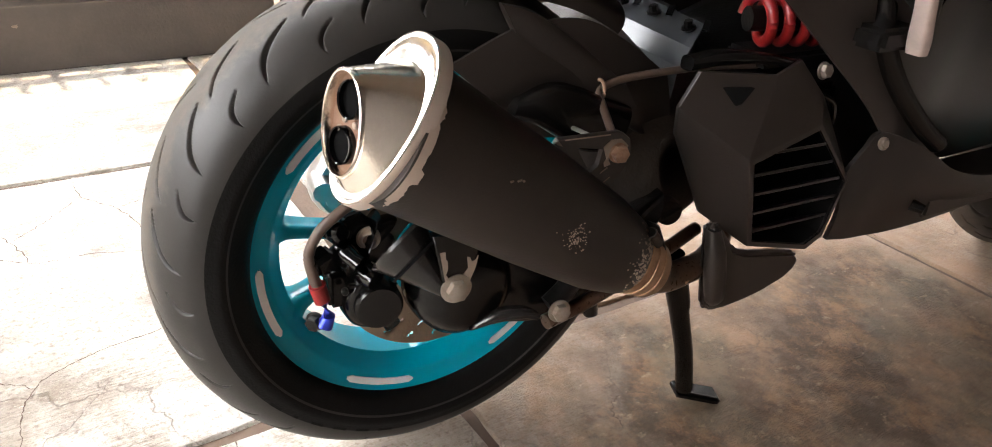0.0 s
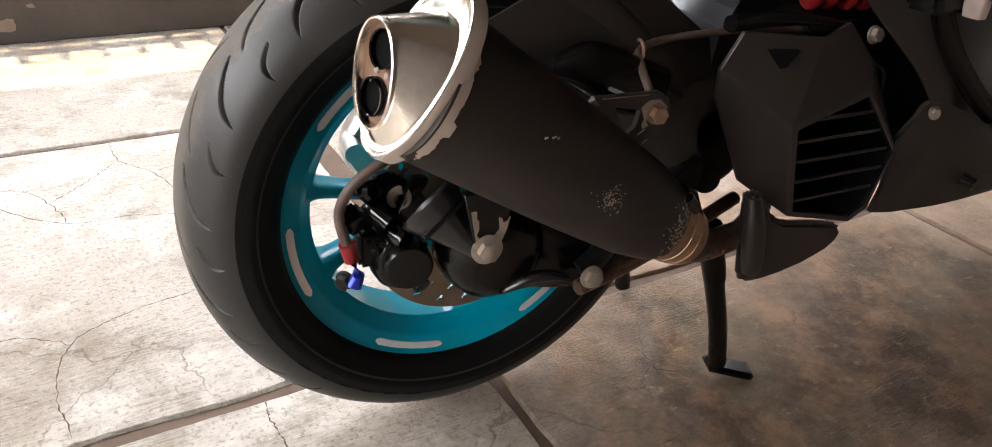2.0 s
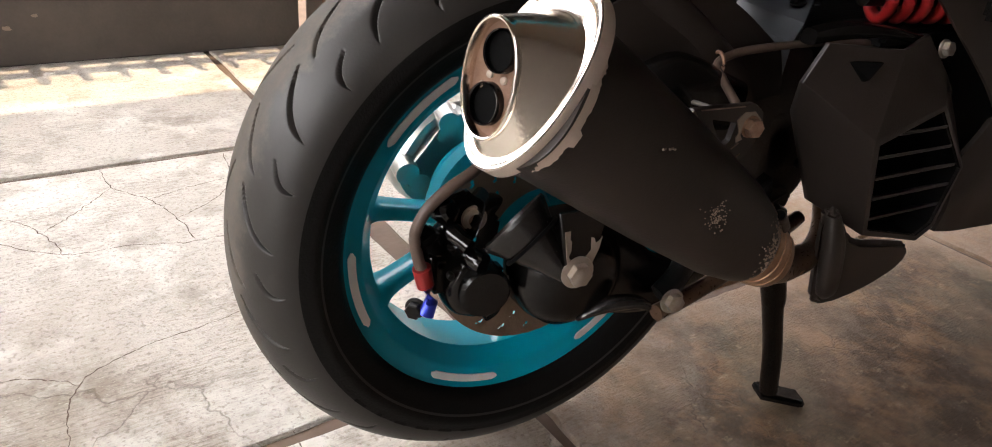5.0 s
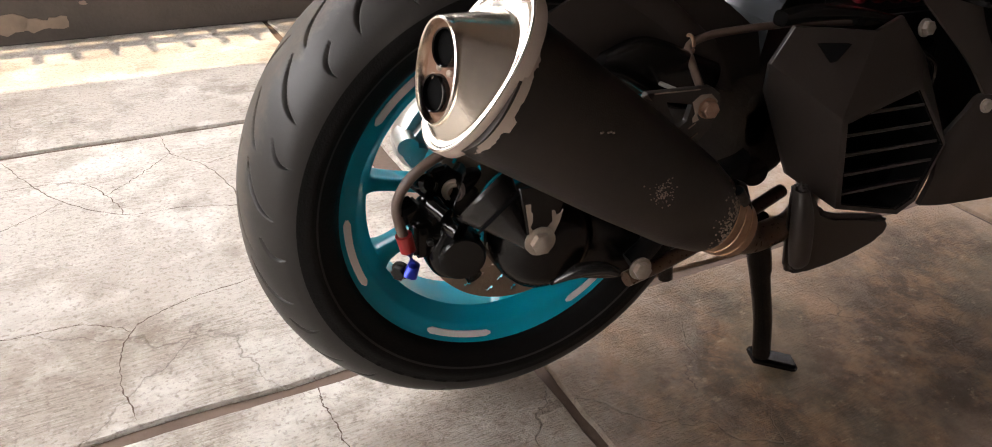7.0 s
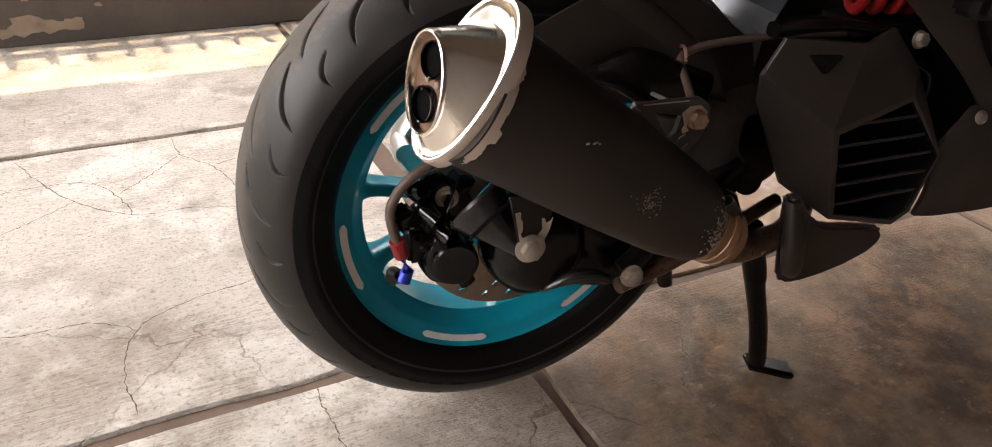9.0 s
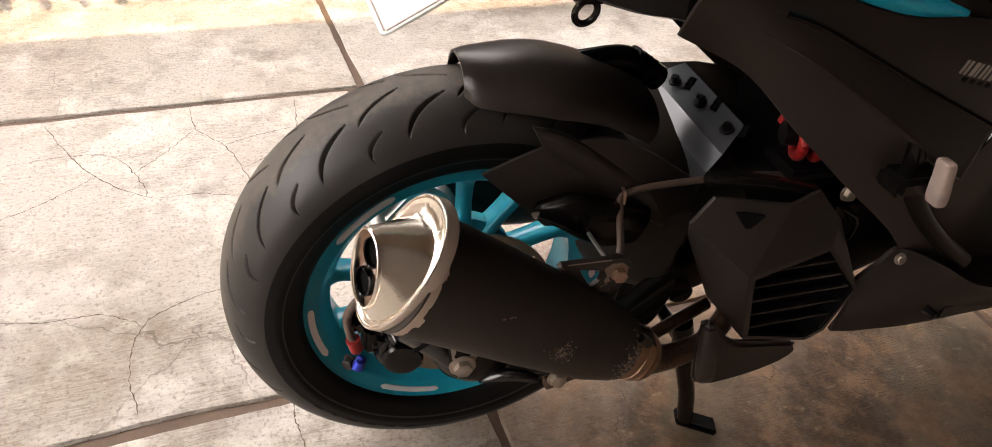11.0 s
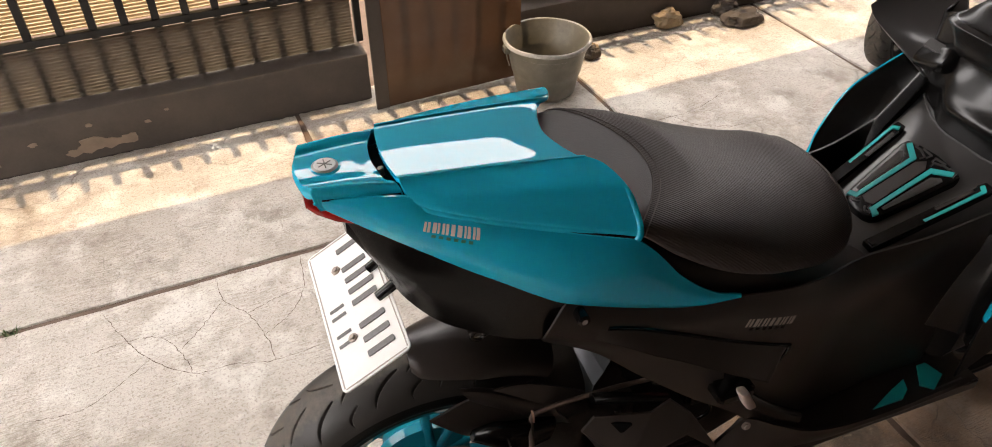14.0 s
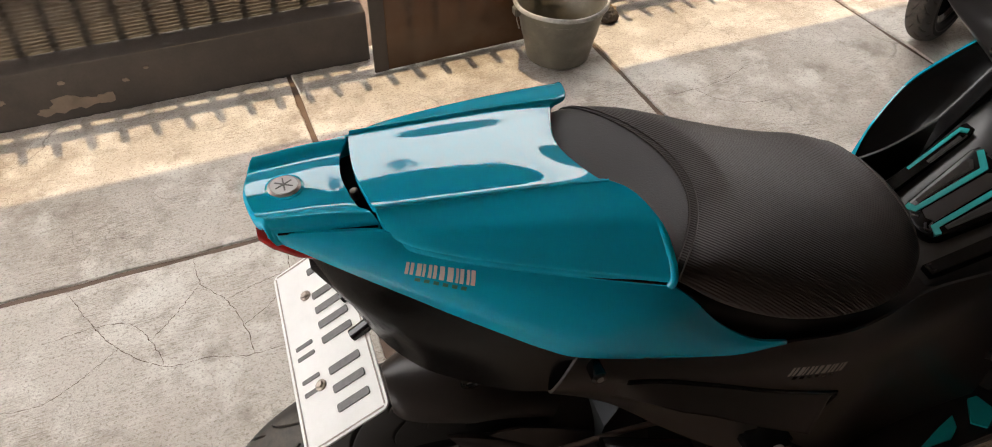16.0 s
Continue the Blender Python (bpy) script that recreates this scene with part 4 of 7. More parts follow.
TD, TS, TU = frame_axes((-0.95, -0.254, 0.183), (0.16, 0.109, 0.981))


def tring(off, w, h, n=64, power=2.15):
    return ring_pts(TIP + TD * off, TS, TU, w, h, n, power)


# the flange leans so that its top lies further forward
CC = TAIL_P + 0.007 * TAIL_N
CD, CS, CU = frame_axes((-0.835, -0.103, 0.541), (0.536, 0.072, 0.841))


def cring(off, w, h, n=64, power=2.15, drop=0.0):
    """Egg-shaped ring, a little fuller towards its top."""
    c = CC + CD * off - CU * drop
    out = []
    for q in ring_pts((0, 0, 0), (1, 0, 0), (0, 1, 0), w, h, n, power):
        out.append(c + CS * q[0] * (1 + 0.07 * q[1] / h) + CU * q[1])
    return out


cap_a, cap_b = np.array(cring(0.0005, 0.0385, 0.0540, drop=0.0075)), np.array(tring(-0.004, 0.0252, 0.0412))
wall = [cap_a * (1 - f) + cap_b * f for f in np.linspace(0, 1, 14)]
end_cap = part("end_cap", loft([cring(0.0, 0.0460, 0.0712), cring(0.0010, 0.0452, 0.0704), cring(0.0012, 0.0440, 0.0690), cring(0.0006, 0.0425, 0.0660, drop=0.001), cring(-0.0012, 0.0415, 0.0640, drop=0.002), cring(-0.0012, 0.0395, 0.0560, drop=0.0065)] + wall +
                     [tring(-0.0015, 0.0252, 0.0412), tring(-0.0003, 0.0246, 0.0406), tring(0.0003, 0.0236, 0.0396), tring(0.0, 0.0226, 0.0386), tring(-0.0016, 0.0219, 0.0379), tring(-0.016, 0.0214, 0.0374)], cap=False), STEEL, muffler, "brushed stainless muffler end cap", angle=32)
part("flange_band", loft([cring(-0.0135, 0.0455, 0.0700), cring(-0.0130, 0.0464, 0.0716), cring(-0.0010, 0.0464, 0.0716), cring(0.0, 0.0460, 0.0712)], cap=False), BARE, end_cap, "bare beige steel flange edge")
part("end_plate", loft([tring(-0.0090, 0.0222, 0.0382), tring(-0.0130, 0.0222, 0.0382)]), PLATE_DIRT, end_cap, "sooty cream inner end plate")
for sg in (1, -1):
    c = TIP + TU * (0.0185 if sg == 1 else -0.0172) - TD * 0.005 + TS * (0.0035 if TS[1] < 0 else -0.0035) * sg
    bm = loft([ring_pts(c - TD * 0.009, TS, TU, 0.0140, 0.0148, 32), ring_pts(c + TD * 0.002, TS, TU, 0.0138, 0.0146, 32), ring_pts(c + TD * 0.003, TS, TU, 0.0133, 0.0141, 32), ring_pts(c + TD * 0.002, TS, TU, 0.0124, 0.0132, 32), ring_pts(c - TD * 0.030, TS, TU, 0.0118, 0.0126, 32)], cap=False)
    part("outlet_pipe", bm, BLACK_GLOSS, end_cap, "soot-black exhaust outlet")
    part("outlet_bore", loft([ring_pts(c - TD * 0.0022, TS, TU, 0.0126, 0.0134, 32), ring_pts(c - TD * 0.0036, TS, TU, 0.0126, 0.0134, 32)]), SOOT_AND_SHADE, end_cap, "sooty bore, its deep shade put into a shallow black disc")
for du, ds in ((0.002, 0.006), (0.0, -0.007), (-0.006, 0.012)):
    c = TIP + TU * du + TS * ds - TD * 0.009
    part("weld_spot", tube([c, c + TD * 0.0016, c + TD * 0.0022], [0.0028, 0.0026, 0.0014], 12), CHIP, end_cap)
# flaked edge of the paint along the flange: jagged where it has broken away on the outer side
V, F = [], []
NE = 260
back_ring = cring(-0.0132, 0.0458, 0.0706, NE)
for i in range(NE):
    p0 = np.array(back_ring[i])
    side_f = max(0.0, (CC[1] + 0.012 - p0[1]) / 0.055)
    step = noise.noise(Vector((math.floor(i * 0.16) * 3.7, 3.1, 0)))
    f = 0.0012 + side_f * (0.0022 + 0.0105 * max(0.0, step) + 0.0022 * noise.noise(Vector((i * 0.45, 1.0, 0))))
    f = max(0.0008, f)
    rel = p0 - MF
    s0 = float(rel @ MD)
    a, b = float(rel @ MS), float(rel @ MU)
    s1 = s0 - f
    w1 = np.interp(s1, (0.05, ML * 0.5, ML - 0.016), (0.0405, 0.044, 0.0440)) + 0.0007
    h1 = np.interp(s1, (0.05, ML * 0.5, ML - 0.016), (0.049, 0.055, 0.0600)) + 0.0007
    th = math.atan2(b / h1, a / w1)
    ct, st = math.cos(th), math.sin(th)
    body = MF + MD * s1 + MS * math.copysign(abs(ct) ** (2 / 2.2), ct) * w1 + MU * math.copysign(abs(st) ** (2 / 2.2), st) * h1
    root = MF + MD * (s0 + 0.004) + MS * math.copysign(abs(ct) ** (2 / 2.2), ct) * w1 + MU * math.copysign(abs(st) ** (2 / 2.2), st) * h1
    V += [tuple(p0), tuple(root), tuple(body)]
for i in range(NE):
    j = (i + 1) % NE
    F.append((3 * i, 3 * j, 3 * j + 1, 3 * i + 1))
    F.append((3 * i + 1, 3 * j + 1, 3 * j + 2, 3 * i + 2))
raw("flaked_edge", V, F, BARE, muffler, "bare steel where the paint has flaked")
clamp = part("clamp", loft([mring(0.006, 0.030, 0.033), mring(0.000, 0.0335, 0.0365), mring(-0.009, 0.0330, 0.0355), mring(-0.0095, 0.0318, 0.0342), mring(-0.0125, 0.0318, 0.0342), mring(-0.0130, 0.0328, 0.0350), mring(-0.023, 0.0322, 0.0342), mring(-0.0235, 0.0312, 0.0330), mring(-0.0265, 0.0312, 0.0330),
                            mring(-0.027, 0.0318, 0.0336), mring(-0.038, 0.0300, 0.0318), mring(-0.042, 0.0285, 0.0295), mring(-0.044, 0.0240, 0.0250), mring(-0.052, 0.0215, 0.0225)]), COPPER, muffler, "heat-browned exhaust joint with pressed rings", angle=28)
part("exhaust_pipe", tube([MF - MD * 0.046, (0.197, -0.194, 0.3045), (0.220, -0.190, 0.2960), (0.252, -0.186, 0.2960), (0.289, -0.174, 0.2940), (0.335, -0.145, 0.30), (0.38, -0.10, 0.33)], [0.0205, 0.0185, 0.0160, 0.0150, 0.0145, 0.0145, 0.0145], 22, 44), PIPE_DARK, muffler, "sooty brown exhaust pipe")
for p0, p1 in (((0.232, -0.2035, 0.293), (0.262, -0.193, 0.300)),):
    part("weld_seam", tube([p0, p1], 0.0022, 8, 12), COPPER, muffler, "rusty weld seam")
lug = part("clamp_tube", tube([(0.1535, -0.221, 0.3815), (0.1690, -0.2165, 0.3640)], 0.0062, 18), CAST, muffler, "open tube end on the joint")
part("bore", tube([(0.1530, -0.2212, 0.3821), (0.1560, -0.2202, 0.3787)], 0.0048, 16), SOOT_AND_SHADE, lug)
part("clamp_ear", prism([(0.158, 0.388), (0.172, 0.381), (0.186, 0.352), (0.196, 0.333), (0.188, 0.330), (0.168, 0.352)], -0.214, -0.206, 0.0015, 1), DARK_IRON, muffler)
HP = [(0.048, 0.481), (0.126, 0.479), (0.137, 0.470), (0.140, 0.456), (0.132, 0.436), (0.112, 0.416), (0.098, 0.420)]
HOLE = [(0.076, 0.470), (0.106, 0.464), (0.103, 0.448), (0.094, 0.441)]


def pierced(outer, inner, y0, y1):
    """A plate with a hole, walls inside the hole too."""
    bm = bmesh.new()
    n = max(len(outer), len(inner)) * 8

    def walk_round(poly):
        c = np.mean(inner, axis=0)
        pts = []
        for k in range(n):
            a = 2 * math.pi * k / n
            d = np.array((math.cos(a), math.sin(a)))
            best = None
            for p, q in zip(poly, poly[1:] + poly[:1]):
                p, e = np.array(p) - c, np.array(q) - np.array(p)
                den = d[0] * e[1] - d[1] * e[0]
                if abs(den) < 1e-12:
                    continue
                t = (p[0] * e[1] - p[1] * e[0]) / den
                u = (p[0] * d[1] - p[1] * d[0]) / den
                if t > 0 and -1e-6 <= u <= 1 + 1e-6 and (best is None or t > best):
                    best = t
            pts.append(c + d * (best or 0.001))
        return pts

    o, i = walk_round(outer), walk_round(inner)
    rings = [[(p[0], y, p[1]) for p in pts] for pts, y in ((o, y0 + 0.001), (o, y1), (i, y1), (i, y0))]
    rings.insert(0, [(p[0] * 0.985 + np.mean(outer, axis=0)[0] * 0.015, y0, p[1] * 0.985 + np.mean(outer, axis=0)[1] * 0.015) for p in o])
    vs = [[bm.verts.new(q) for q in r] for r in rings]
    grid_faces(bm, vs, close_u=True, close_v=True)
    return bm


hanger = part("hanger_plate", pierced(HP, HOLE, -0.190, -0.184), BLACK_MATT, muffler, "black triangular muffler hanger with worn edges")
part("hanger_bolt", hexbolt((0.1235, -0.190, 0.4585), (-0.1, -1, 0.05), 0.0085, 0.010, 0.0100), RUSTY, hanger, "rusty hexagon bolt")
for outline in ([(0.106, 0.466), (0.114, 0.4725), (0.126, 0.4720), (0.135, 0.4640), (0.1335, 0.4600), (0.130, 0.4655), (0.122, 0.4690), (0.1145, 0.4640), (0.1135, 0.4520), (0.1165, 0.4475), (0.110, 0.4455), (0.1085, 0.4500), (0.1110, 0.4540)], [(0.050, 0.4785), (0.055, 0.4795), (0.053, 0.4765), (0.060, 0.4735)]):
    part("bare_patch", prism(outline, -0.1908, -0.1895, 0, 1), CHIP, hanger, "pale chipped patch")
for p0, p1 in (((0.062, -0.1905, 0.4795), (0.112, -0.1905, 0.4780)), ((0.1010, -0.1905, 0.4225), (0.1180, -0.1905, 0.4340)), ((0.1060, -0.1905, 0.4400), (0.1135, -0.1905, 0.4445))):
    part("worn_edge", tube([p0, p1], 0.0006, 6), CHIP, hanger, "pale worn edge")
# chipped paint: a patch of specks on the flank, a flaky band at the front, two long scratches
chip_bm = bmesh.new()
out_s = MS if MS[1] < 0 else -MS
for k in range(300):
    if k < 90:
        s, ang, r = ML * 0.42 + rnd.gauss(0, 0.007), -0.25 + rnd.gauss(0, 0.11), 0.00045
    else:
        s, ang, r = 0.006 + abs(rnd.gauss(0, 0.010)), 0.05 + rnd.gauss(0, 0.42), 0.0007
    w = np.interp(s, (0, 0.006, 0.012, 0.05, ML * 0.5, ML - 0.016), (0.0345, 0.0355, 0.0365, 0.0405, 0.044, 0.0470))
    h = np.interp(s, (0, 0.006, 0.012, 0.05, ML * 0.5, ML - 0.016), (0.0385, 0.0400, 0.0420, 0.049, 0.055, 0.0615))
    ca, sa = math.cos(ang), math.sin(ang)
    n_out = out_s * ca + MU * sa
    side_pt = MF + MD * s + out_s * w * abs(ca) ** 0.909 + MU * h * math.copysign(abs(sa) ** 0.909, sa)
    _, a1, a2 = frame_axes(n_out)
    rr = r * (0.4 + 1.3 * rnd.random())
    add(chip_bm, loft([ring_pts(side_pt - n_out * 0.002, a1, a2, rr * 1.3, rr, 6), ring_pts(side_pt + n_out * 0.0006, a1, a2, rr * 1.3, rr, 6)]))
for s, ang, ln in ((ML * 0.72, 0.05, 0.0050), (ML * 0.705, 0.07, 0.0018), (ML * 0.745, 0.00, 0.0035)):
    w, h = np.interp(s, (ML * 0.5, ML), (0.044, 0.0475)), np.interp(s, (ML * 0.5, ML), (0.055, 0.0625))
    n_out = out_s * math.cos(ang) + MU * math.sin(ang)
    c = MF + MD * s + out_s * w * math.cos(ang) ** 0.909 + MU * h * math.copysign(abs(math.sin(ang)) ** 0.909, ang)
    dd = np.array((0.86, 0.0, 0.10))
    dd = dd - n_out * (dd @ n_out)
    add(chip_bm, tube([c - dd * ln / 2, c + dd * ln / 2], 0.0009, 6))
tagged(part("chipped_patch", chip_bm, CHIP, muffler, "pale specks where the paint has chipped"), kind="stuff")

# ---- body panels, both sides ----


def surface_y(obs, x, z):
    """The nearest y, seen from the scooter's right side, of these meshes at (x, z)."""
    best = None
    for ob in obs:
        for poly in ob.data.polygons:
            vs = [ob.data.vertices[i].co for i in poly.vertices]
            if min(v.x for v in vs) > x or max(v.x for v in vs) < x or min(v.z for v in vs) > z or max(v.z for v in vs) < z:
                continue
            n = poly.normal
            if abs(n.y) < 1e-4:
                continue
            y = poly.center.y - (n.x * (x - poly.center.x) + n.z * (z - poly.center.z)) / n.y
            if best is None or y < best:
                best = y
    return best


TEAL_TOP = [(-0.103, -0.052, 0.964), (-0.05, -0.068, 0.966), (-0.005, -0.080, 0.964), (0.03, -0.090, 0.948), (0.09, -0.112, 0.931), (0.18, -0.138, 0.906), (0.262, -0.157, 0.881), (0.300, -0.166, 0.853), (0.347, -0.172, 0.797), (0.40, -0.176, 0.754), (0.45, -0.178, 0.734)]
TEAL_LOW = [(-0.108, -0.046, 0.955), (-0.077, -0.058, 0.935), (-0.035, -0.074, 0.908), (0.010, -0.088, 0.878), (0.056, -0.103, 0.848), (0.106, -0.119, 0.818), (0.147, -0.130, 0.792), (0.19, -0.141, 0.771), (0.279, -0.159, 0.750), (0.376, -0.173, 0.731), (0.45, -0.178, 0.728)]
EYE_SIDE = np.array((-0.1, -0.75, 1.5))


def fuller(points, most=0.045):
    """Fills the flank out sideways and up round the middle of the tail."""
    out = []
    for p in points:
        p = np.array(p)
        d = EYE_SIDE - p
        out.append(tuple(p + d / np.linalg.norm(d) * most * math.exp(-((p[0] - 0.16) / 0.11) ** 2)))
    return out


TEAL_LOW = fuller(TEAL_LOW)
q1 = [tuple(np.array(a) * 0.68 + np.array(b) * 0.32 + np.array((0, -0.016 * math.sin(math.pi * i / 10), 0.003 * math.sin(math.pi * i / 10)))) for i, (a, b) in enumerate(zip(TEAL_TOP, TEAL_LOW))]
q2 = [tuple(np.array(a) * 0.30 + np.array(b) * 0.70 + np.array((0, -0.016 * math.sin(math.pi * i / 10), 0.0))) for i, (a, b) in enumerate(zip(TEAL_TOP, TEAL_LOW))]
UNDER_UP = [(x, y + 0.005, z + 0.004) for x, y, z in TEAL_LOW[1:9]]
UNDER_MID = [(-0.074, -0.046, 0.915), (-0.052, -0.060, 0.876), (-0.015, -0.086, 0.842), (0.02, -0.097, 0.812), (0.07, -0.110, 0.785), (0.13, -0.124, 0.757), (0.19, -0.139, 0.735), (0.27, -0.152, 0.71)]
UNDER_LOW = [(-0.068, -0.030, 0.893), (-0.045, -0.046, 0.845), (-0.018, -0.066, 0.792), (0.018, -0.088, 0.755), (0.06, -0.100, 0.728), (0.12, -0.118, 0.706), (0.18, -0.132, 0.695), (0.26, -0.150, 0.66)]
SIDE_UP = [(0.19, -0.136, 0.768), (0.279, -0.155, 0.747), (0.376, -0.169, 0.728), (0.45, -0.175, 0.726), (0.54, -0.180, 0.716), (0.62, -0.165, 0.700), (0.72, -0.140, 0.690), (0.85, -0.140, 0.690), (0.97, -0.150, 0.722)]
SIDE_A = [(0.17, -0.140, 0.735), (0.27, -0.163, 0.715), (0.36, -0.178, 0.697), (0.45, -0.186, 0.690), (0.54, -0.190, 0.668), (0.62, -0.184, 0.645), (0.72, -0.168, 0.64), (0.85, -0.156, 0.645), (0.97, -0.152, 0.65)]
SIDE_B = [(0.16, -0.138, 0.712), (0.25, -0.158, 0.682), (0.34, -0.175, 0.640), (0.43, -0.188, 0.598), (0.52, -0.192, 0.562), (0.60, -0.188, 0.52), (0.70, -0.166, 0.50), (0.84, -0.150, 0.50), (0.97, -0.148, 0.50)]
SIDE_LOW = [(0.16, -0.132, 0.700), (0.235, -0.150, 0.665), (0.31, -0.167, 0.60), (0.40, -0.182, 0.525), (0.48, -0.188, 0.462), (0.56, -0.190, 0.392), (0.68, -0.168, 0.355), (0.84, -0.150, 0.345), (0.97, -0.148, 0.345)]
UNDER_MID, UNDER_LOW = fuller(UNDER_MID, 0.035), fuller(UNDER_LOW, 0.03)
SIDE_UP, SIDE_A, SIDE_B = fuller(SIDE_UP), fuller(SIDE_A, 0.05), fuller(SIDE_B, 0.04)
side_obs = []
tail_obs = []
for sg in (1, -1):
    o = part("tail_panel", panel([TEAL_TOP, q1, q2, TEAL_LOW], 70, 16, flip=sg), TEAL, scooter, "glossy teal painted tail side panel")
    o2 = part("under_tail", panel([UNDER_UP, UNDER_MID, UNDER_LOW], 44, 14, flip=sg), BLACK, scooter, "black plastic under-tail cover")
    o3 = part("side_cover", panel([SIDE_UP, SIDE_A, SIDE_B, SIDE_LOW], 70, 20, flip=sg), BLACK_MATT, scooter, "matt black plastic side cover")
    if sg == 1:
        tail_obs.append(o)
        side_obs.append(o3)

    # brownish lip: dust, plus the reflected floor painted into its colour
    lip = [(x + 0.004, y + 0.022, z - 0.010) for x, y, z in UNDER_LOW]
    part("under_tail_lip", panel([UNDER_LOW, lip], 30, 5, flip=sg), MUFFLER, o2, "dusty curved lower lip, the floor's reflection put into its brown")

# raised inset on the side cover
BAND_UP = [(0.225, 0.742), (0.280, 0.724), (0.335, 0.699), (0.430, 0.655), (0.500, 0.624), (0.560, 0.597)]
BAND_LOW = [(0.222, 0.716), (0.275, 0.692), (0.340, 0.655), (0.415, 0.607), (0.465, 0.574), (0.525, 0.534)]
ups, lows = catmull([(x, z, 0) for x, z in BAND_UP], 40), catmull([(x, z, 0) for x, z in BAND_LOW], 40)
curves = []
for f, lift in ((0.0, -0.004), (0.03, 0.0015), (0.08, 0.0025), (0.5, 0.012), (0.86, 0.0195), (0.91, 0.0190), (1.0, -0.004)):
    row = []
    for k, (u, l) in enumerate(zip(ups, lows)):
        x, z = u[0] * (1 - f) + l[0] * f, u[1] * (1 - f) + l[1] * f
        end = min(1.0, k / 12.0) if k < 39 else 0.0
        row.append((x, (surface_y(side_obs, x, z) or -0.18) - (lift * end if lift > 0 else lift), z))
    curves.append(row)
gap = [(x, (surface_y(side_obs, x, z) or -0.18) - 0.0004, z) for x, z, _ in list(ups)[2:]] + [(x, (surface_y(side_obs, x, z) or -0.18) - 0.0004, z) for x, z in ((0.556, 0.584), (0.545, 0.566), (0.534, 0.549), (0.527, 0.536))]
for sg in (1, -1):
    part("side_inset", panel(curves, 80, 36, flip=sg), BLACK_MATT, scooter, "satin black raised side band")
# shadow under the overhanging panel edge, laid on as a thin black tube
part("shadow_line", tube(gap, 0.0034, 8, 90), BLACK_GLOSS, scooter, "black tube drawn as the shadow line round the side band")
part("frame_rail", tube([(0.450, -0.186, 0.61), (0.456, -0.190, 0.582), (0.469, -0.192, 0.542), (0.510, -0.196, 0.488), (0.571, -0.200, 0.434), (0.62, -0.203, 0.40)], 0.012, 16, 30), BLACK, scooter, "black tube behind the side cover")
sb = part("side_bolt", tube([(0.196, -0.150, 0.778), (0.194, -0.184, 0.780), (0.194, -0.186, 0.780)], [0.009, 0.009, 0.0065], 24), BLACK_GLOSS, scooter, "round black side bolt")
part("socket", tube([(0.194, -0.1855, 0.780), (0.194, -0.1868, 0.780)], 0.0042, 12), SILVER, sb)

hook = [(0.077 + 0.011 * math.cos(a), -0.098 - 0.003 * math.sin(a), 0.712 + 0.013 * math.sin(a)) for a in np.linspace(0, 2 * math.pi, 28)]
part("luggage_hook", tube(hook, 0.0035, 10), BLACK_GLOSS, scooter, "black loop hook under the tail")
part("hook_mount", box(0.060, 0.094, -0.108, -0.086, 0.722, 0.745, 0.004, 2), BLACK, scooter)

mir = lambda c: [(x, -y, z) for x, y, z in c]
tail_half = [[(-0.100, -0.052, 0.964), (-0.05, -0.061, 0.963), (-0.004, -0.067, 0.961)], [(-0.104, -0.0525, 0.973), (-0.05, -0.061, 0.971), (-0.006, -0.0665, 0.967)], [(-0.107, -0.049, 0.981), (-0.05, -0.057, 0.979), (-0.010, -0.062, 0.974)],
             [(-0.110, -0.042, 0.9795), (-0.05, -0.049, 0.9775), (-0.014, -0.054, 0.973)], [(-0.114, -0.034, 0.9750), (-0.05, -0.040, 0.9735), (-0.020, -0.044, 0.970)], [(-0.118, -0.018, 0.9760), (-0.055, -0.020, 0.9745), (-0.025, -0.022, 0.9715)]]
tail_curves = tail_half + [[(-0.120, 0, 0.9765), (-0.06, 0, 0.9750), (-0.027, 0, 0.972)]] + [mir(c) for c in reversed(tail_half)]
tail_top = part("tail_top", panel(tail_curves, 24, 78, inward=(0, 0, -1), thick=0.005), TEAL, scooter, "glossy teal tail end piece")
rear_edge = [c[0] for c in tail_curves]
part("tail_rear", panel([rear_edge, [(x - 0.003, y * 1.01, z - 0.006) for x, y, z in rear_edge], [(x - 0.001, y * 1.0, z - 0.016) for x, y, z in rear_edge], [(x + 0.008, y * 0.96, 0.953) for x, y, z in rear_edge]], 40, 12, inward=(1, 0, 0), thick=0.004), TEAL, tail_top)
for sg in (1, -1):
    part("tail_seam", tube([(x, y * sg, z - 0.0005) for x, y, z in [(-0.098, -0.0535, 0.9645), (-0.05, -0.0625, 0.9635), (-0.006, -0.0685, 0.9615)]], 0.0013, 8, 20), SOOT_AND_SHADE, tail_top, "dark panel seam")
tail_lamp = part("tail_lamp", loft([ring_pts(p, (0, 1, 0), (0, 0, 1), a, b, 24, 3.0) for p, a, b in (((-0.117, 0, 0.950), 0.038, 0.008), ((-0.106, 0, 0.945), 0.047, 0.013), ((-0.085, 0, 0.935), 0.055, 0.014), ((-0.06, 0, 0.925), 0.058, 0.012))]), RED_LENS, scooter, "red tail lamp lens")
part("tail_inner", loft([ring_pts(p, (0, 1, 0), (0, 0, 1), a, b, 24, 4.0) for p, a, b in (((-0.075, 0, 0.915), 0.050, 0.018), ((-0.03, 0, 0.87), 0.066, 0.06), ((0.05, 0, 0.83), 0.088, 0.075), ((0.2, 0, 0.80), 0.125, 0.08))]), BLACK, scooter)
EMB = np.array((-0.083, -0.001, 0.9748))
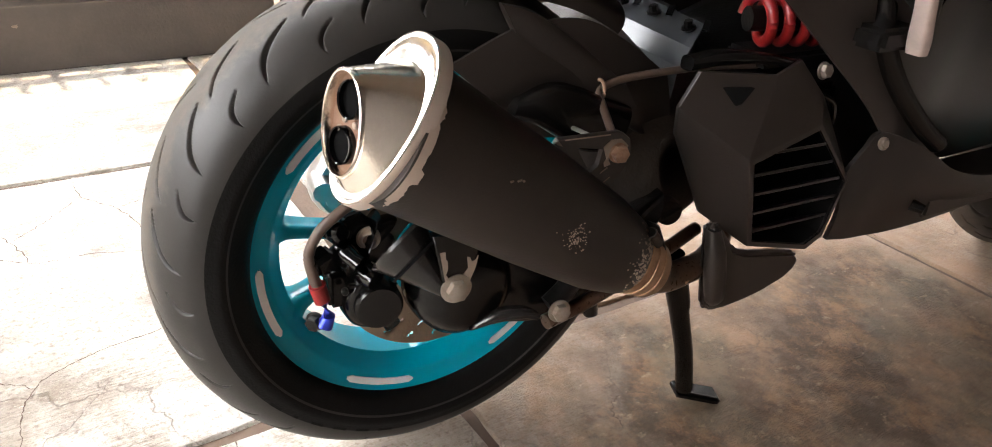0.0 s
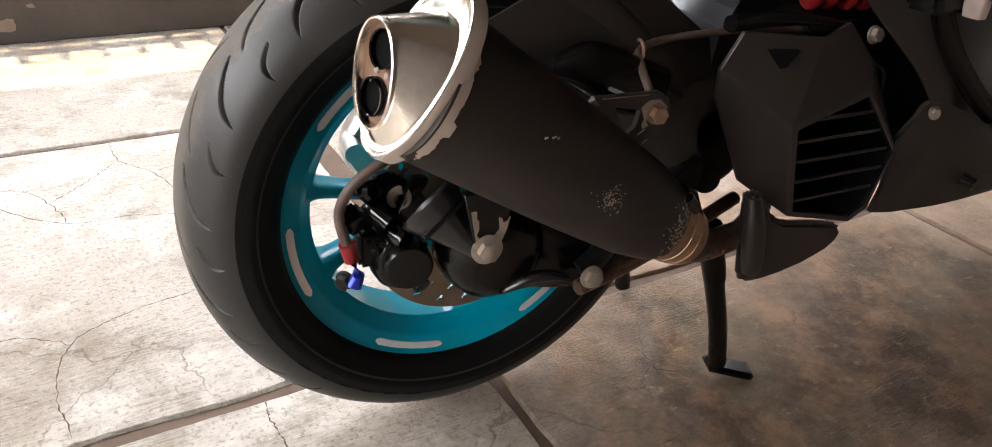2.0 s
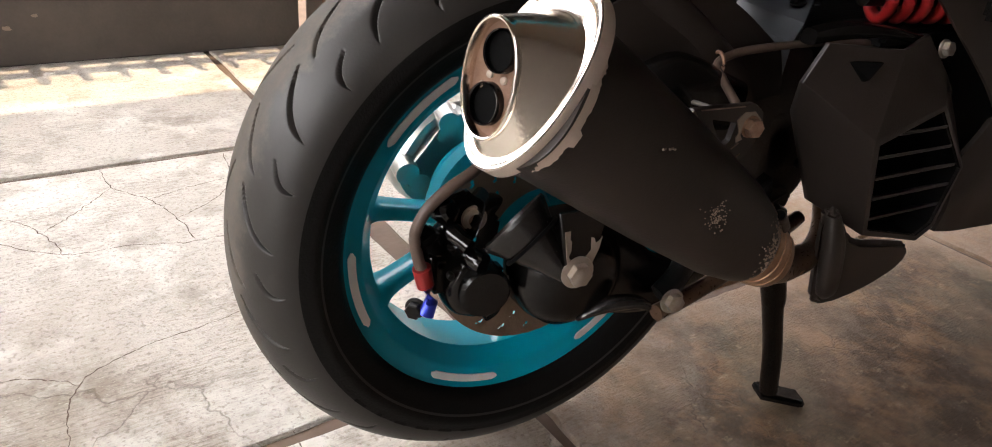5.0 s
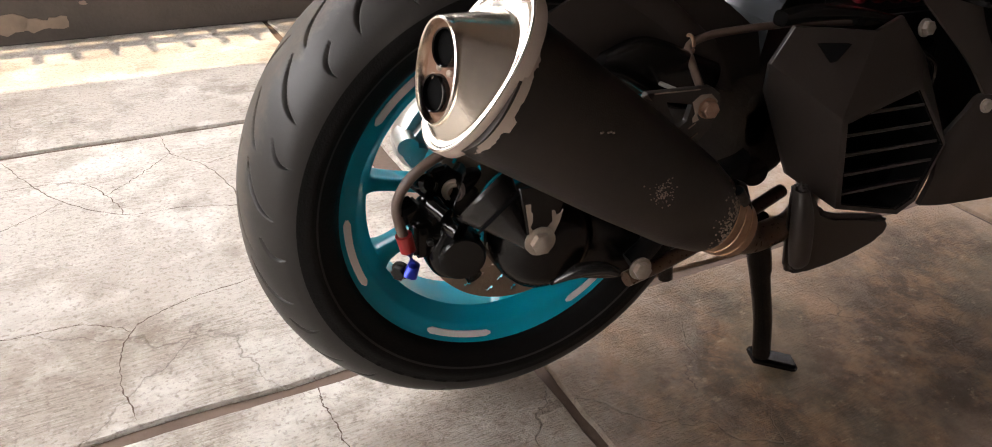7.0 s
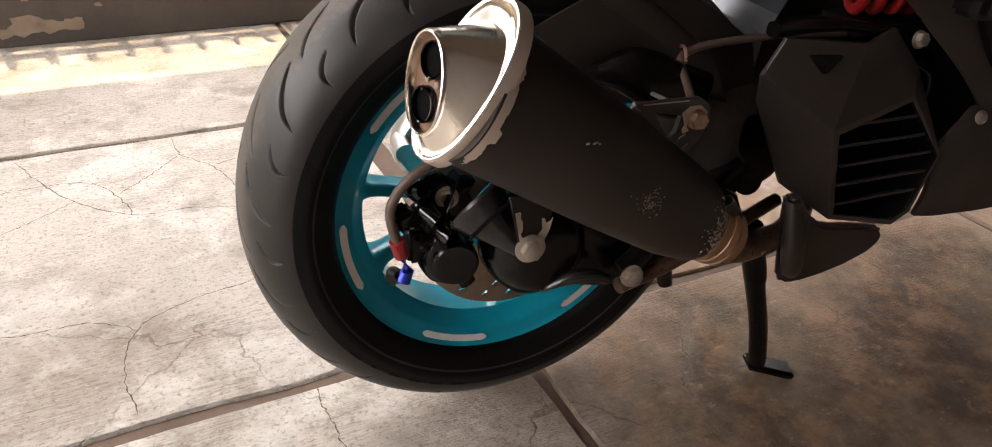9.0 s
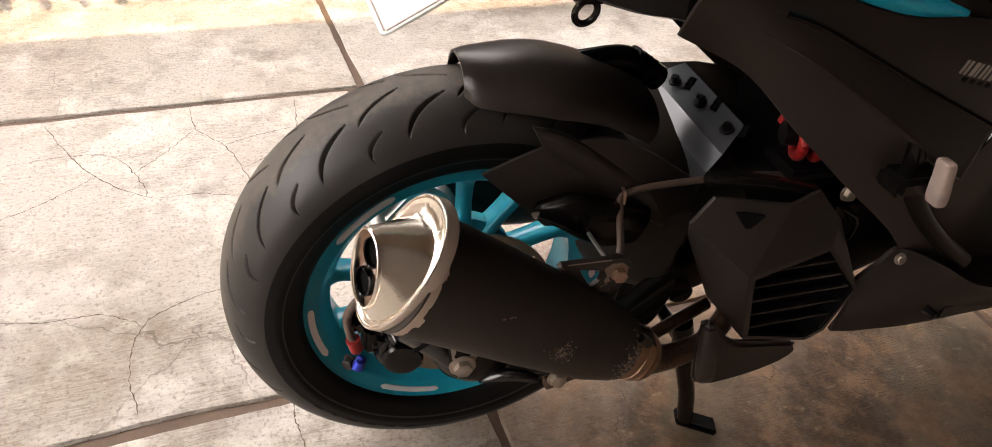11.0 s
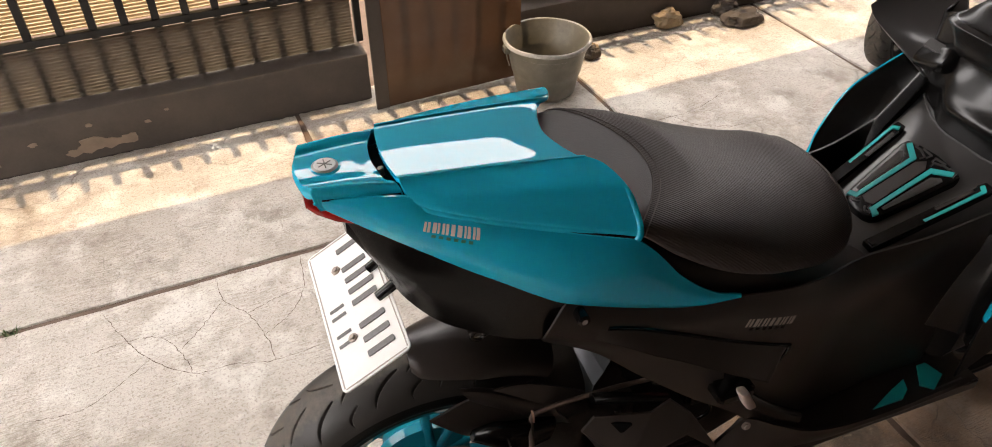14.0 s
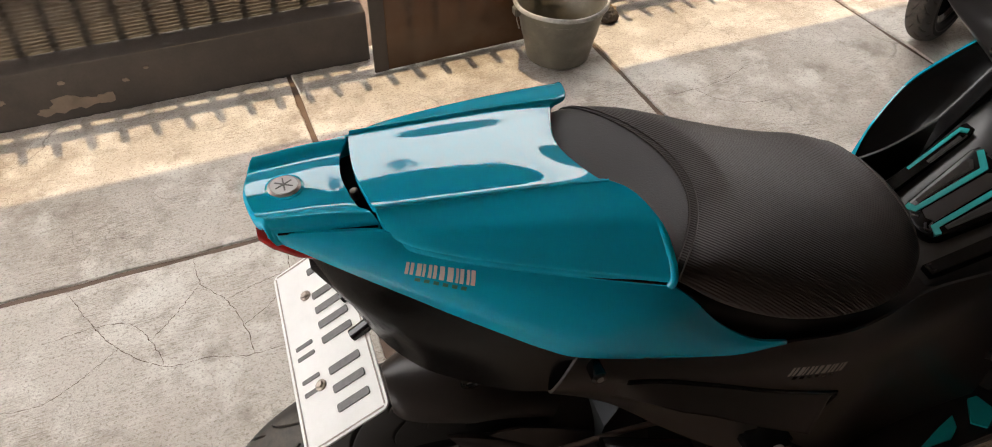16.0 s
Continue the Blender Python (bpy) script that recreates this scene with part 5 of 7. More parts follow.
part("emblem_ring", tube([EMB - np.array((0, 0, 0.004)), EMB + np.array((0, 0, 0.0012)), EMB + np.array((0, 0, 0.0018))], [0.0190, 0.0190, 0.0178], 40), TEAL, tail_top)
emblem = part("emblem", tube([EMB - np.array((0, 0, 0.006)), EMB + np.array((0, 0, 0.002)), EMB + np.array((0, 0, 0.0035))], [0.0165, 0.0165, 0.0145], 40), SILVER, scooter, "silver round badge")
part("face", tube([EMB + np.array((0, 0, 0.003)), EMB + np.array((0, 0, 0.0042))], [0.0138, 0.0132], 40), REFLECT, emblem, "pale grey badge face")
for k in range(3):
    part("bar", box(-0.0095, 0.0095, -0.0008, 0.0008, 0.0040, 0.0049, 0.0003, 1, Matrix.Translation(EMB) @ pose(0, 0, 0, 0, 0, 30 + 60 * k)), DIAL, emblem)

def mir_rows(rows):
    return [mir(c) for c in reversed(rows)]


# single-seat cowl: flat top between two creases, broad shoulders, a front edge that sweeps back to two points
c_low = [(0.008, -0.084, 0.951), (0.030, -0.099, 0.946), (0.091, -0.122, 0.932), (0.182, -0.147, 0.911), (0.268, -0.169, 0.892)]
c_lip = [(0.004, -0.084, 0.955), (0.030, -0.101, 0.9495), (0.091, -0.1235, 0.9375), (0.182, -0.148, 0.9185), (0.272, -0.168, 0.899)]
c_flk = [(0.000, -0.081, 0.9605), (0.033, -0.099, 0.9555), (0.095, -0.117, 0.9475), (0.180, -0.137, 0.9335), (0.2725, -0.156, 0.917)]
c_shd = [(-0.003, -0.074, 0.9690), (0.036, -0.090, 0.9655), (0.099, -0.104, 0.9610), (0.177, -0.118, 0.9545), (0.266, -0.133, 0.9440)]
c_out = [(-0.005, -0.068, 0.9755), (0.05, -0.0740, 0.9725), (0.11, -0.079, 0.9690), (0.18, -0.085, 0.9640), (0.253, -0.094, 0.9560)]
c_rdg = [(-0.006, -0.062, 0.9800), (0.05, -0.0655, 0.9768), (0.11, -0.069, 0.9730), (0.17, -0.0725, 0.9685), (0.232, -0.076, 0.9625)]
c_in = [(-0.008, -0.057, 0.9787), (0.05, -0.0600, 0.9753), (0.11, -0.063, 0.9713), (0.17, -0.066, 0.9667), (0.224, -0.068, 0.9610)]
c_half = [(-0.012, -0.030, 0.9790), (0.05, -0.031, 0.9758), (0.11, -0.032, 0.9718), (0.165, -0.033, 0.9672), (0.211, -0.034, 0.9610)]
c_mid = [(-0.014, 0.0, 0.9793), (0.05, 0.0, 0.9761), (0.11, 0.0, 0.9721), (0.160, 0.0, 0.9678), (0.205, 0.0, 0.9610)]
c_near = [c_low, c_lip, c_flk, c_shd, c_out, c_rdg, c_in, c_half]
cowl = part("seat_cowl", panel(c_near + [c_mid] + [mir(c) for c in reversed(c_near)], 60, 129, inward=(0, 0, -1), thick=0.007), TEAL, scooter, "glossy teal single-seat cowl with a flat top")
front_edge = [c[-1] for c in c_near + [c_mid]] + [c[-1] for c in mir_rows(c_near)]
part("cowl_edge", tube([(x - 0.002, y, z - 0.0050) for x, y, z in front_edge], 0.0050, 12, 90), TEAL, cowl, "rounded front edge of the cowl")
for sg in (1, -1):
    part("cowl_ridge", tube([(x, (y - 0.0004) * sg, z - 0.0006) for x, y, z in c_rdg], 0.0020, 10, 40), TEAL, cowl)
    # added black tube that draws the shaded gap under the cowl edge
    part("cowl_gap_line", tube([(x, (y + 0.001) * sg, z - 0.0028) for x, y, z in c_low], 0.0024, 8, 40), SOOT_AND_SHADE, cowl, "dark line drawn for the shaded gap")
part("cowl_screw", tube([(-0.018, -0.017, 0.955), (-0.0185, -0.017, 0.9675), (-0.0187, -0.017, 0.9685)], [0.0042, 0.0042, 0.003], 14), BOLT, scooter)
# black body under the cowl, the shade of the open gap put into its colour
part("cowl_gap", loft([[(x, y * w, z) for y, z in ((-1, zl), (-0.8, zh), (0.8, zh), (1, zl))] for x, w, zl, zh in ((-0.045, 0.056, 0.945, 0.957), (-0.005, 0.068, 0.943, 0.957), (0.03, 0.080, 0.930, 0.950), (0.12, 0.100, 0.905, 0.935), (0.20, 0.115, 0.89, 0.922))]), SOOT_AND_SHADE, scooter)

# seat with a smooth rear section, a ribbed front section and stitched seams
SEAT = [(0.12, 0.085, 0.915, 0.890), (0.20, 0.118, 0.922, 0.875), (0.27, 0.150, 0.924, 0.860), (0.33, 0.172, 0.917, 0.808), (0.41, 0.180, 0.887, 0.755), (0.48, 0.182, 0.856, 0.727), (0.545, 0.178, 0.830, 0.714), (0.600, 0.168, 0.815, 0.702), (0.650, 0.150, 0.809, 0.700), (0.690, 0.114, 0.798, 0.702), (0.712, 0.066, 0.774, 0.706)]
SEAT_K = catmull(SEAT, 81)
RING_N = 56


def seat_ring(row, grow=0.0):
    x, w, zt, zb = row
    ring = []
    bell = math.exp(-((x - 0.30) / 0.09) ** 2) * 0.085 - math.exp(-((x - 0.735) / 0.10) ** 2) * 0.0
    for i in range(RING_N):
        a = 2 * math.pi * i / RING_N
        ca, sa = math.cos(a), math.sin(a)
        y = math.copysign(abs(ca) ** 0.85, ca) * w
        if sa >= 0:
            z = zb + (zt - zb) * (0.38 + 0.62 * abs(sa) ** 0.84)
            y *= 1 - 0.06 * abs(sa)
        else:
            z = zb + (zt - zb) * 0.38 * (1 - abs(sa) ** 0.8)
            y *= 1 - 0.12 * abs(sa)
        f = max(0.0, 1 - (y / (w + 1e-6)) ** 2)
        c = np.array((x + bell * f, y, z - bell * f * 0.42))
        ring.append(c)
    if grow:
        m = np.mean(ring, axis=0)
        ring = [p + (p - m) / np.linalg.norm(p - m) * grow for p in ring]
    return ring


SPLIT = 17
seat = part("seat", loft([seat_ring(r) for r in SEAT_K[:SPLIT + 1]]), VINYL, scooter, "black vinyl seat with stitched seam")
part("ribbed_section", loft([seat_ring(SEAT_K[SPLIT], -0.004)] + [seat_ring(SEAT_K[SPLIT], 0.001)] + [seat_ring(r, 0.0015) for r in SEAT_K[SPLIT + 1:]] + [seat_ring((0.719, 0.020, 0.745, 0.712))]), RIBBED, seat, "ribbed black vinyl front section")
for kk, grow in ((SPLIT, 0.0022), (SPLIT + 1, 0.003), (70, 0.0022)):
    ring = seat_ring(SEAT_K[kk], grow)
    half_ring = [tuple(ring[i]) for i in range(0, RING_N // 2 + 1)]
    part("seam", tube(half_ring, 0.0009, 6, 120), THREAD, seat, "grey stitched seam")
part("inner_body", loft([ring_pts(p, (0, 1, 0), (0, 0, 1), a, b, 24, 4.0) for p, a, b in (((0.16, 0, 0.80), 0.115, 0.09), ((0.30, 0, 0.77), 0.145, 0.085), ((0.45, 0, 0.715), 0.160, 0.06), ((0.60, 0, 0.655), 0.165, 0.05), ((0.75, 0, 0.565), 0.14, 0.055), ((0.9, 0, 0.56), 0.13, 0.055))]), BLACK_MATT, scooter)

# lettering of the decals as plain blocks that follow the panel
def blocks(obs, p0, p1, height, widths, material, lean=0.0, lift=0.0006):
    p0, p1 = np.array(p0), np.array(p1)
    total = sum(w + g for w, g in widths)
    d = (p1 - p0)
    up = np.array((-d[1], d[0])) / np.linalg.norm(d)
    up = up if up[1] > 0 else -up
    s = 0.0
    for w, g in widths:
        a, b = s / total, (s + w) / total
        s += w + g
        bm = bmesh.new()
        grid = []
        for i in range(4):
            f = a + (b - a) * i / 3
            row = []
            for j in range(3):
                q = p0 + d * f + up * height * (j / 2) + d / np.linalg.norm(d) * lean * height * (j / 2)
                y = surface_y(obs, q[0], q[1])
                row.append((q[0], (y if y is not None else -0.15) - lift, q[1]))
            grid.append(row)
        fr = [[bm.verts.new(v) for v in r] for r in grid]
        grid_faces(bm, fr)
        yield part("decal_block", bm, material, obs[0])


MON = [(0.34, 0.16), (0.34, 0.3), (0.5, 0.12), (0.28, 0.3), (0.34, 0.16), (0.34, 0.3), (0.5, 0.3), (0.6, 0.26), (0.28, 0.14), (0.4, 0.3), (0.3, 0.14), (0.45, 0.0)]
ENE = [(0.7, 0.5)] * 5 + [(0.7, 0.0)]
list(blocks(tail_obs, (0.0085, 0.9235), (0.0715, 0.9110), 0.0130, MON, WHITE_INK, 0.1))
list(blocks(tail_obs, (0.017, 0.9150), (0.063, 0.9060), 0.0042, ENE, GREEN_INK, 0.1))
list(blocks(side_obs, (0.462, 0.671), (0.549, 0.650), 0.0155, MON, GREY_INK, 0.15))
list(blocks(side_obs, (0.470, 0.662), (0.535, 0.646), 0.005, ENE, BLACK, 0.15))

# number plate
PB = np.array((-0.122, -0.004, 0.718))
PV = np.array((0.092, 0.0, 0.0525))
PV = PV / np.linalg.norm(PV)
PN = np.array((-PV[2], 0, PV[0]))
plate_m = Matrix(((0, PV[0], PN[0], PB[0]), (-1, PV[1], PN[1], PB[1]), (0, PV[2], PN[2], PB[2]), (0, 0, 0, 1)))


def on_plate(bm):
    bm.transform(plate_m)
    return bm


def rounded_rect(x0, x1, y0, y1, r, z0, z1, n=5):
    out = []
    for cx, cy, a0 in ((x1 - r, y1 - r, 0), (x0 + r, y1 - r, 90), (x0 + r, y0 + r, 180), (x1 - r, y0 + r, 270)):
        for k in range(n + 1):
            a = radians(a0 + 90 * k / n)
            out.append((cx + r * math.cos(a), cy + r * math.sin(a)))
    return loft([[(x, y, z0) for x, y in out], [(x, y, z1) for x, y in out]])


number_plate = part("number_plate", on_plate(rounded_rect(-0.1375, 0.1375, 0.0, 0.109, 0.009, -0.0012, 0.0010)), WHITE, scooter, "white number plate with grey embossed bars")
for x0, x1, y0, y1 in ((-0.131, 0.131, 0.0035, 0.005), (-0.131, 0.131, 0.104, 0.1055), (-0.134, -0.1325, 0.006, 0.103), (0.1325, 0.134, 0.006, 0.103)):
    part("border", on_plate(box(x0, x1, y0, y1, 0.0008, 0.0018)), GREY_INK, number_plate)
for xc in (-0.108, -0.066, -0.042, -0.018, 0.006, 0.052, 0.078, 0.104):
    part("bar", on_plate(rounded_rect(xc - 0.0052, xc + 0.0052, 0.050, 0.092, 0.002, 0.0005, 0.0024)), PLATE_INK, number_plate)
for xc in (-0.004, 0.012, 0.046, 0.064):
    part("bar", on_plate(rounded_rect(xc - 0.0028, xc + 0.0028, 0.013, 0.037, 0.0012, 0.0005, 0.0020)), PLATE_INK, number_plate)
for xc, yc in ((-0.075, 0.041), (0.062, 0.036)):
    c = plate_m @ Vector((xc, yc, 0.001))
    part("screw", hexbolt(c, PN, 0.0045, 0.005, 0.007), BOLT, number_plate)
part("plate_bracket", tube([(-0.045, -0.03, 0.765), (0.0, -0.03, 0.795), (0.05, -0.02, 0.80)], 0.008, 12, 10), BLACK_GLOSS, scooter)
part("plate_bracket", tube([(-0.045, 0.03, 0.765), (0.0, 0.03, 0.795), (0.05, 0.02, 0.80)], 0.008, 12, 10), BLACK_GLOSS, scooter)

# tyre hugger and its arm
def hugger_shell(a0, a1, r, w0, w1, rise=0.0, thick=0.004, n=30):
    bm = bmesh.new()
    outer, inner = [], []
    for i in range(n + 1):
        f = i / n
        a = radians(a0 + (a1 - a0) * f)
        w = w0 + (w1 - w0) * min(1, f * 2.2) ** 0.6
        ro, ri = [], []
        for j in range(17):
            g = j / 8 - 1
            y = w * math.sin(g * math.pi / 2)
            lift = 0.036 * (1 - math.cos(g * math.pi / 2))
            rr = r - lift + rise * max(0.0, f - 0.15) ** 1.2
            ro.append(bm.verts.new((AX[0] + rr * math.cos(a), AX[1] + y, AX[2] + rr * math.sin(a))))
            ri.append(bm.verts.new((AX[0] + (rr - thick) * math.cos(a), AX[1] + y, AX[2] + (rr - thick) * math.sin(a))))
        outer.append(ro)
        inner.append(ri)
    grid_faces(bm, outer)
    grid_faces(bm, inner)
    for i in range(n):
        for k in (0, -1):
            bm.faces.new((outer[i][k], outer[i + 1][k], inner[i + 1][k], inner[i][k]))
    for k in (0, -1):
        for j in range(16):
            bm.faces.new((outer[k][j], outer[k][j + 1], inner[k][j + 1], inner[k][j]))
    return bm


hugger = part("tyre_hugger", hugger_shell(92, 48, 0.311, 0.036, 0.078, 0.036), BLACK_MATT, scooter, "matt black tyre hugger")
part("hugger_arm", loft([ring_pts(p, (0, 1, 0), (-0.5, 0, 0.86), a, b, 16, 3.0) for p, a, b in (((0.06, -0.078, 0.560), 0.006, 0.02), ((0.11, -0.082, 0.525), 0.010, 0.05), ((0.16, -0.084, 0.495), 0.012, 0.050), ((0.22, -0.086, 0.455), 0.012, 0.042))], nu=16), BLACK_MATT, hugger)
part("swing_cover", panel([[(0.00, -0.078, 0.520), (0.07, -0.082, 0.552), (0.14, -0.086, 0.558), (0.197, -0.087, 0.533), (0.262, -0.088, 0.490)], [(0.045, -0.088, 0.480), (0.09, -0.092, 0.492), (0.14, -0.094, 0.492), (0.200, -0.094, 0.480), (0.268, -0.093, 0.460)], [(0.085, -0.076, 0.435), (0.12, -0.080, 0.432), (0.16, -0.083, 0.428), (0.21, -0.086, 0.424), (0.28, -0.088, 0.42)]], 28, 14), BLACK_MATT, scooter, "black inner swing arm cover")
part("arm_knuckle", loft([ring_pts(p, (0, 1, 0), (0.35, 0, 0.94), a, b, 22, 2.4) for p, a, b in (((0.062, -0.096, 0.478), 0.008, 0.010), ((0.090, -0.106, 0.482), 0.014, 0.022), ((0.120, -0.110, 0.470), 0.016, 0.028), ((0.155, -0.106, 0.452), 0.018, 0.030), ((0.195, -0.100, 0.440), 0.014, 0.026))], nu=22), BLACK, scooter, "black rounded engine mount")
part("strut_rod", tube([(0.116, -0.124, 0.460), (0.1135, -0.183, 0.467)], 0.0022, 10), SILVER, scooter, "thin bright steel rod")
coil = []
for i in range(170):
    f = i / 169
    a = f * 2 * math.pi * 5.5
    base = np.array((0.372, -0.092, 0.545)) * (1 - f) + np.array((0.480, -0.128, 0.548)) * f
    coil.append(base + np.array((0.30 * math.cos(a), 0.92 * math.cos(a), math.sin(a))) * 0.026)
spring = part("shock_spring", tube(coil, 0.0066, 10), RED, scooter, "red coil spring of the rear shock")
part("damper", tube([(0.365, -0.090, 0.545), (0.49, -0.130, 0.548)], 0.014, 20), DARK_IRON, spring)
part("shock_mount", box(0.37, 0.52, -0.125, -0.06, 0.494, 0.510, 0.005, 2), DARK_IRON, scooter)
pipe = part("breather_pipe", tube([(0.38, -0.105, 0.494), (0.30, -0.103, 0.499), (0.21, -0.101, 0.497), (0.175, -0.100, 0.492), (0.162, -0.101, 0.484), (0.153, -0.122, 0.476), (0.141, -0.155, 0.464), (0.138, -0.162, 0.458)], 0.0042, 12, 60), HOSE, scooter, "thin brown breather pipe")
clip = [(0.163 + 0.0005 * math.cos(a), -0.100 + 0.009 * math.cos(a), 0.486 + 0.011 * math.sin(a)) for a in np.linspace(0.6, 5.6, 22)]
part("pipe_clip", tube(clip, 0.0019, 8), RUSTY, pipe, "rusty hose clip")
part("engine_case", loft([ring_pts(p, (1, 0, 0), (0, 0, 1), a, b, 28, 2.8) for p, a, b in (((0.31, 0.12, 0.40), 0.18, 0.13), ((0.30, -0.04, 0.39), 0.14, 0.10), ((0.287, -0.085, 0.378), 0.075, 0.070), ((0.284, -0.104, 0.372), 0.050, 0.056), ((0.282, -0.110, 0.370), 0.036, 0.042))], nu=20), CAST, scooter, "brown-grey engine casting")
part("starter_body", loft([ring_pts((0.270, y, 0.388), (1, 0, 0), (0, 0, 1), a, b, 28, 2.2) for y, a, b in ((-0.05, 0.030, 0.042), (-0.094, 0.029, 0.041), (-0.106, 0.026, 0.037), (-0.110, 0.017, 0.027))], nu=14), CAST, scooter, "grey-brown rounded starter housing")
plug = part("oil_plug", tube([(0.276, -0.100, 0.330), (0.269, -0.122, 0.334), (0.2685, -0.124, 0.334)], [0.0165, 0.0165, 0.014], 28), CAST, scooter, "oil filler plug with a grip bar")
part("grip_bar", box(-0.016, 0.016, -0.004, 0.004, -0.0035, 0.0035, 0.0015, 2, Matrix.Translation((0.268, -0.126, 0.334)) @ pose(0, 0, 0, 0, -18, 0)), CAST, plug)
part("case_bolt", hexbolt((0.305, -0.112, 0.368), (0, -1, 0), 0.005, 0.006, 0.007), DARK_IRON, scooter)
part("case_rib", tube([(0.322, -0.098, 0.430), (0.328, -0.104, 0.39), (0.322, -0.104, 0.345)], 0.006, 12, 16), CAST, scooter)
part("rear_frame", tube([(0.075, -0.172, 0.266), (0.13, -0.165, 0.272), (0.19, -0.155, 0.282), (0.25, -0.14, 0.292), (0.32, -0.12, 0.30)], 0.0085, 14, 24), PIPE_DARK, scooter, "rusty lower frame rod")
part("lower_block", box(0.10, 0.135, -0.150, -0.125, 0.255, 0.285, 0.006, 2), DARK_IRON, scooter)
part("engine_bolt", hexbolt((0.4275, -0.158, 0.499), (0, -1, 0.2), 0.008, 0.009, 0.010), BOLT, scooter)
part("wiring_cover", box(0.425, 0.475, -0.15, -0.11, 0.445, 0.478, 0.006, 2), BLACK, scooter)
part("cable_loop", tube([(0.44, -0.152, 0.47), (0.462, -0.158, 0.455), (0.468, -0.156, 0.425), (0.455, -0.150, 0.405)], 0.0035, 10, 24), BLACK_GLOSS, scooter, "black cable loop")
part("engine_core", loft([ring_pts(p, (0, 1, 0), (0, 0, 1), a, b, 20, 4) for p, a, b in (((0.20, 0.02, 0.44), 0.06, 0.05), ((0.36, 0.02, 0.40), 0.10, 0.09), ((0.50, 0.0, 0.41), 0.15, 0.12), ((0.80, 0.02, 0.46), 0.12, 0.13), ((1.0, 0.02, 0.5), 0.12, 0.15))]), DARK_IRON, scooter)

# radiator cover: faceted shell with a slatted grille
A, B, D, E_ = (0.229, -0.150, 0.476), (0.245, -0.156, 0.515), (0.336, -0.176, 0.508), (0.372, -0.172, 0.520)
J, G1, F1 = (0.292, -0.201, 0.428), (0.400, -0.196, 0.4515), (0.4715, -0.198, 0.373)
H1, I1 = (0.446, -0.203, 0.305), (0.3195, -0.201, 0.318)
K, L1 = (0.245, -0.135, 0.440), (0.300, -0.140, 0.335)
H0 = (0.423, -0.202, 0.291)
M1_ = (0.4115, -0.181, 0.478)


def facets(polys, thick=0.005):
    """A faceted shell of polygons, with thickness."""
    bm = bmesh.new()
    front, rear = {}, {}
    for poly in polys:
        for p in poly:
            if p not in front:
                front[p] = bm.verts.new(p)
                rear[p] = bm.verts.new((p[0], p[1] + thick, p[2]))
    for poly in polys:
        bm.faces.new([front[p] for p in poly])
        bm.faces.new([rear[p] for p in reversed(poly)])
    count = {}
    for poly in polys:
        for a, b in zip(poly, poly[1:] + poly[:1]):
            count[frozenset((a, b))] = count.get(frozenset((a, b)), 0) + 1
    for key, c in count.items():
        if c == 1:
            a, b = tuple(key)
            bm.faces.new((front[a], front[b], rear[b], rear[a]))
    return bm


# folded grey bracket across the frame, with three bolts on its top
BR = [[(0.292, 0.095, 0.524), (0.335, 0.090, 0.542)], [(0.300, -0.078, 0.513), (0.346, -0.045, 0.529)]]
front_low = [(0.276, 0.095, 0.450), (0.270, -0.090, 0.452)]
plate_in = part("frame_plate", facets([[BR[0][0], BR[1][0], BR[1][1], BR[0][1]], [front_low[0], front_low[1], (0.279, -0.086, 0.495), (0.281, 0.095, 0.505)], [(0.281, 0.095, 0.505), (0.279, -0.086, 0.495), BR[1][0], BR[0][0]]], 0.004), GREY_GLOSS, scooter, "folded glossy grey engine bracket", angle=30)
bev = plate_in.modifiers.new("bevel", "BEVEL")
bev.width, bev.segments, bev.limit_method, bev.angle_limit = 0.006, 4, "ANGLE", radians(12)
for c in ((0.304, 0.060, 0.5335), (0.314, 0.010, 0.5315), (0.3215, -0.046, 0.5260)):
    bolt = part("plate_bolt", hexbolt(np.array(c), (-0.3, -0.05, 0.95), 0.0055, 0.010, 0.0085), DARK_IRON, plate_in)
    part("slot", box(-0.012, 0.010, -0.004, 0.004, -0.001, 0.0012, 0.0005, 1, Matrix.Translation((c[0] + 0.014, c[1] - 0.014, c[2] + 0.0055)) @ pose(0, 0, 0, 0, -18, 40)), SOOT_AND_SHADE, plate_in)
part("bracket_foot", prism([(0.286, 0.452), (0.300, 0.440), (0.318, 0.452), (0.312, 0.458), (0.300, 0.450), (0.292, 0.458)], -0.066, -0.058, 0.001, 1), GREY_GLOSS, plate_in)
part("cover_strap", loft([ring_pts(p, (0, 1, 0), (0.1, 0, 0.99), a, b, 14, 3) for p, a, b in (((0.258, -0.120, 0.512), 0.010, 0.008), ((0.285, -0.135, 0.520), 0.010, 0.009), ((0.330, -0.150, 0.520), 0.009, 0.006), ((0.375, -0.160, 0.512), 0.008, 0.005))], nu=14), BLACK, scooter)
part("intake_hose", tube([(0.09, 0.03, 0.575), (0.123, 0.03, 0.583), (0.161, 0.03, 0.588), (0.197, 0.03, 0.590), (0.225, 0.03, 0.580), (0.255, 0.03, 0.560)], 0.0165, 20, 30), BLACK_GLOSS, scooter, "glossy black intake hose")
for k in range(4):
    x = 0.212 + 0.009 * k
    part("hose_rib", tube([(x, 0.03, 0.587 - 0.006 * k), (x + 0.004, 0.03, 0.585 - 0.006 * k)], 0.0185, 20), BLACK, scooter)


def toward(p, c, f):
    return tuple(np.array(p) * (1 - f) + np.array(c) * f)


gc = tuple(np.mean([J, G1, F1, H1, H0, I1], axis=0))
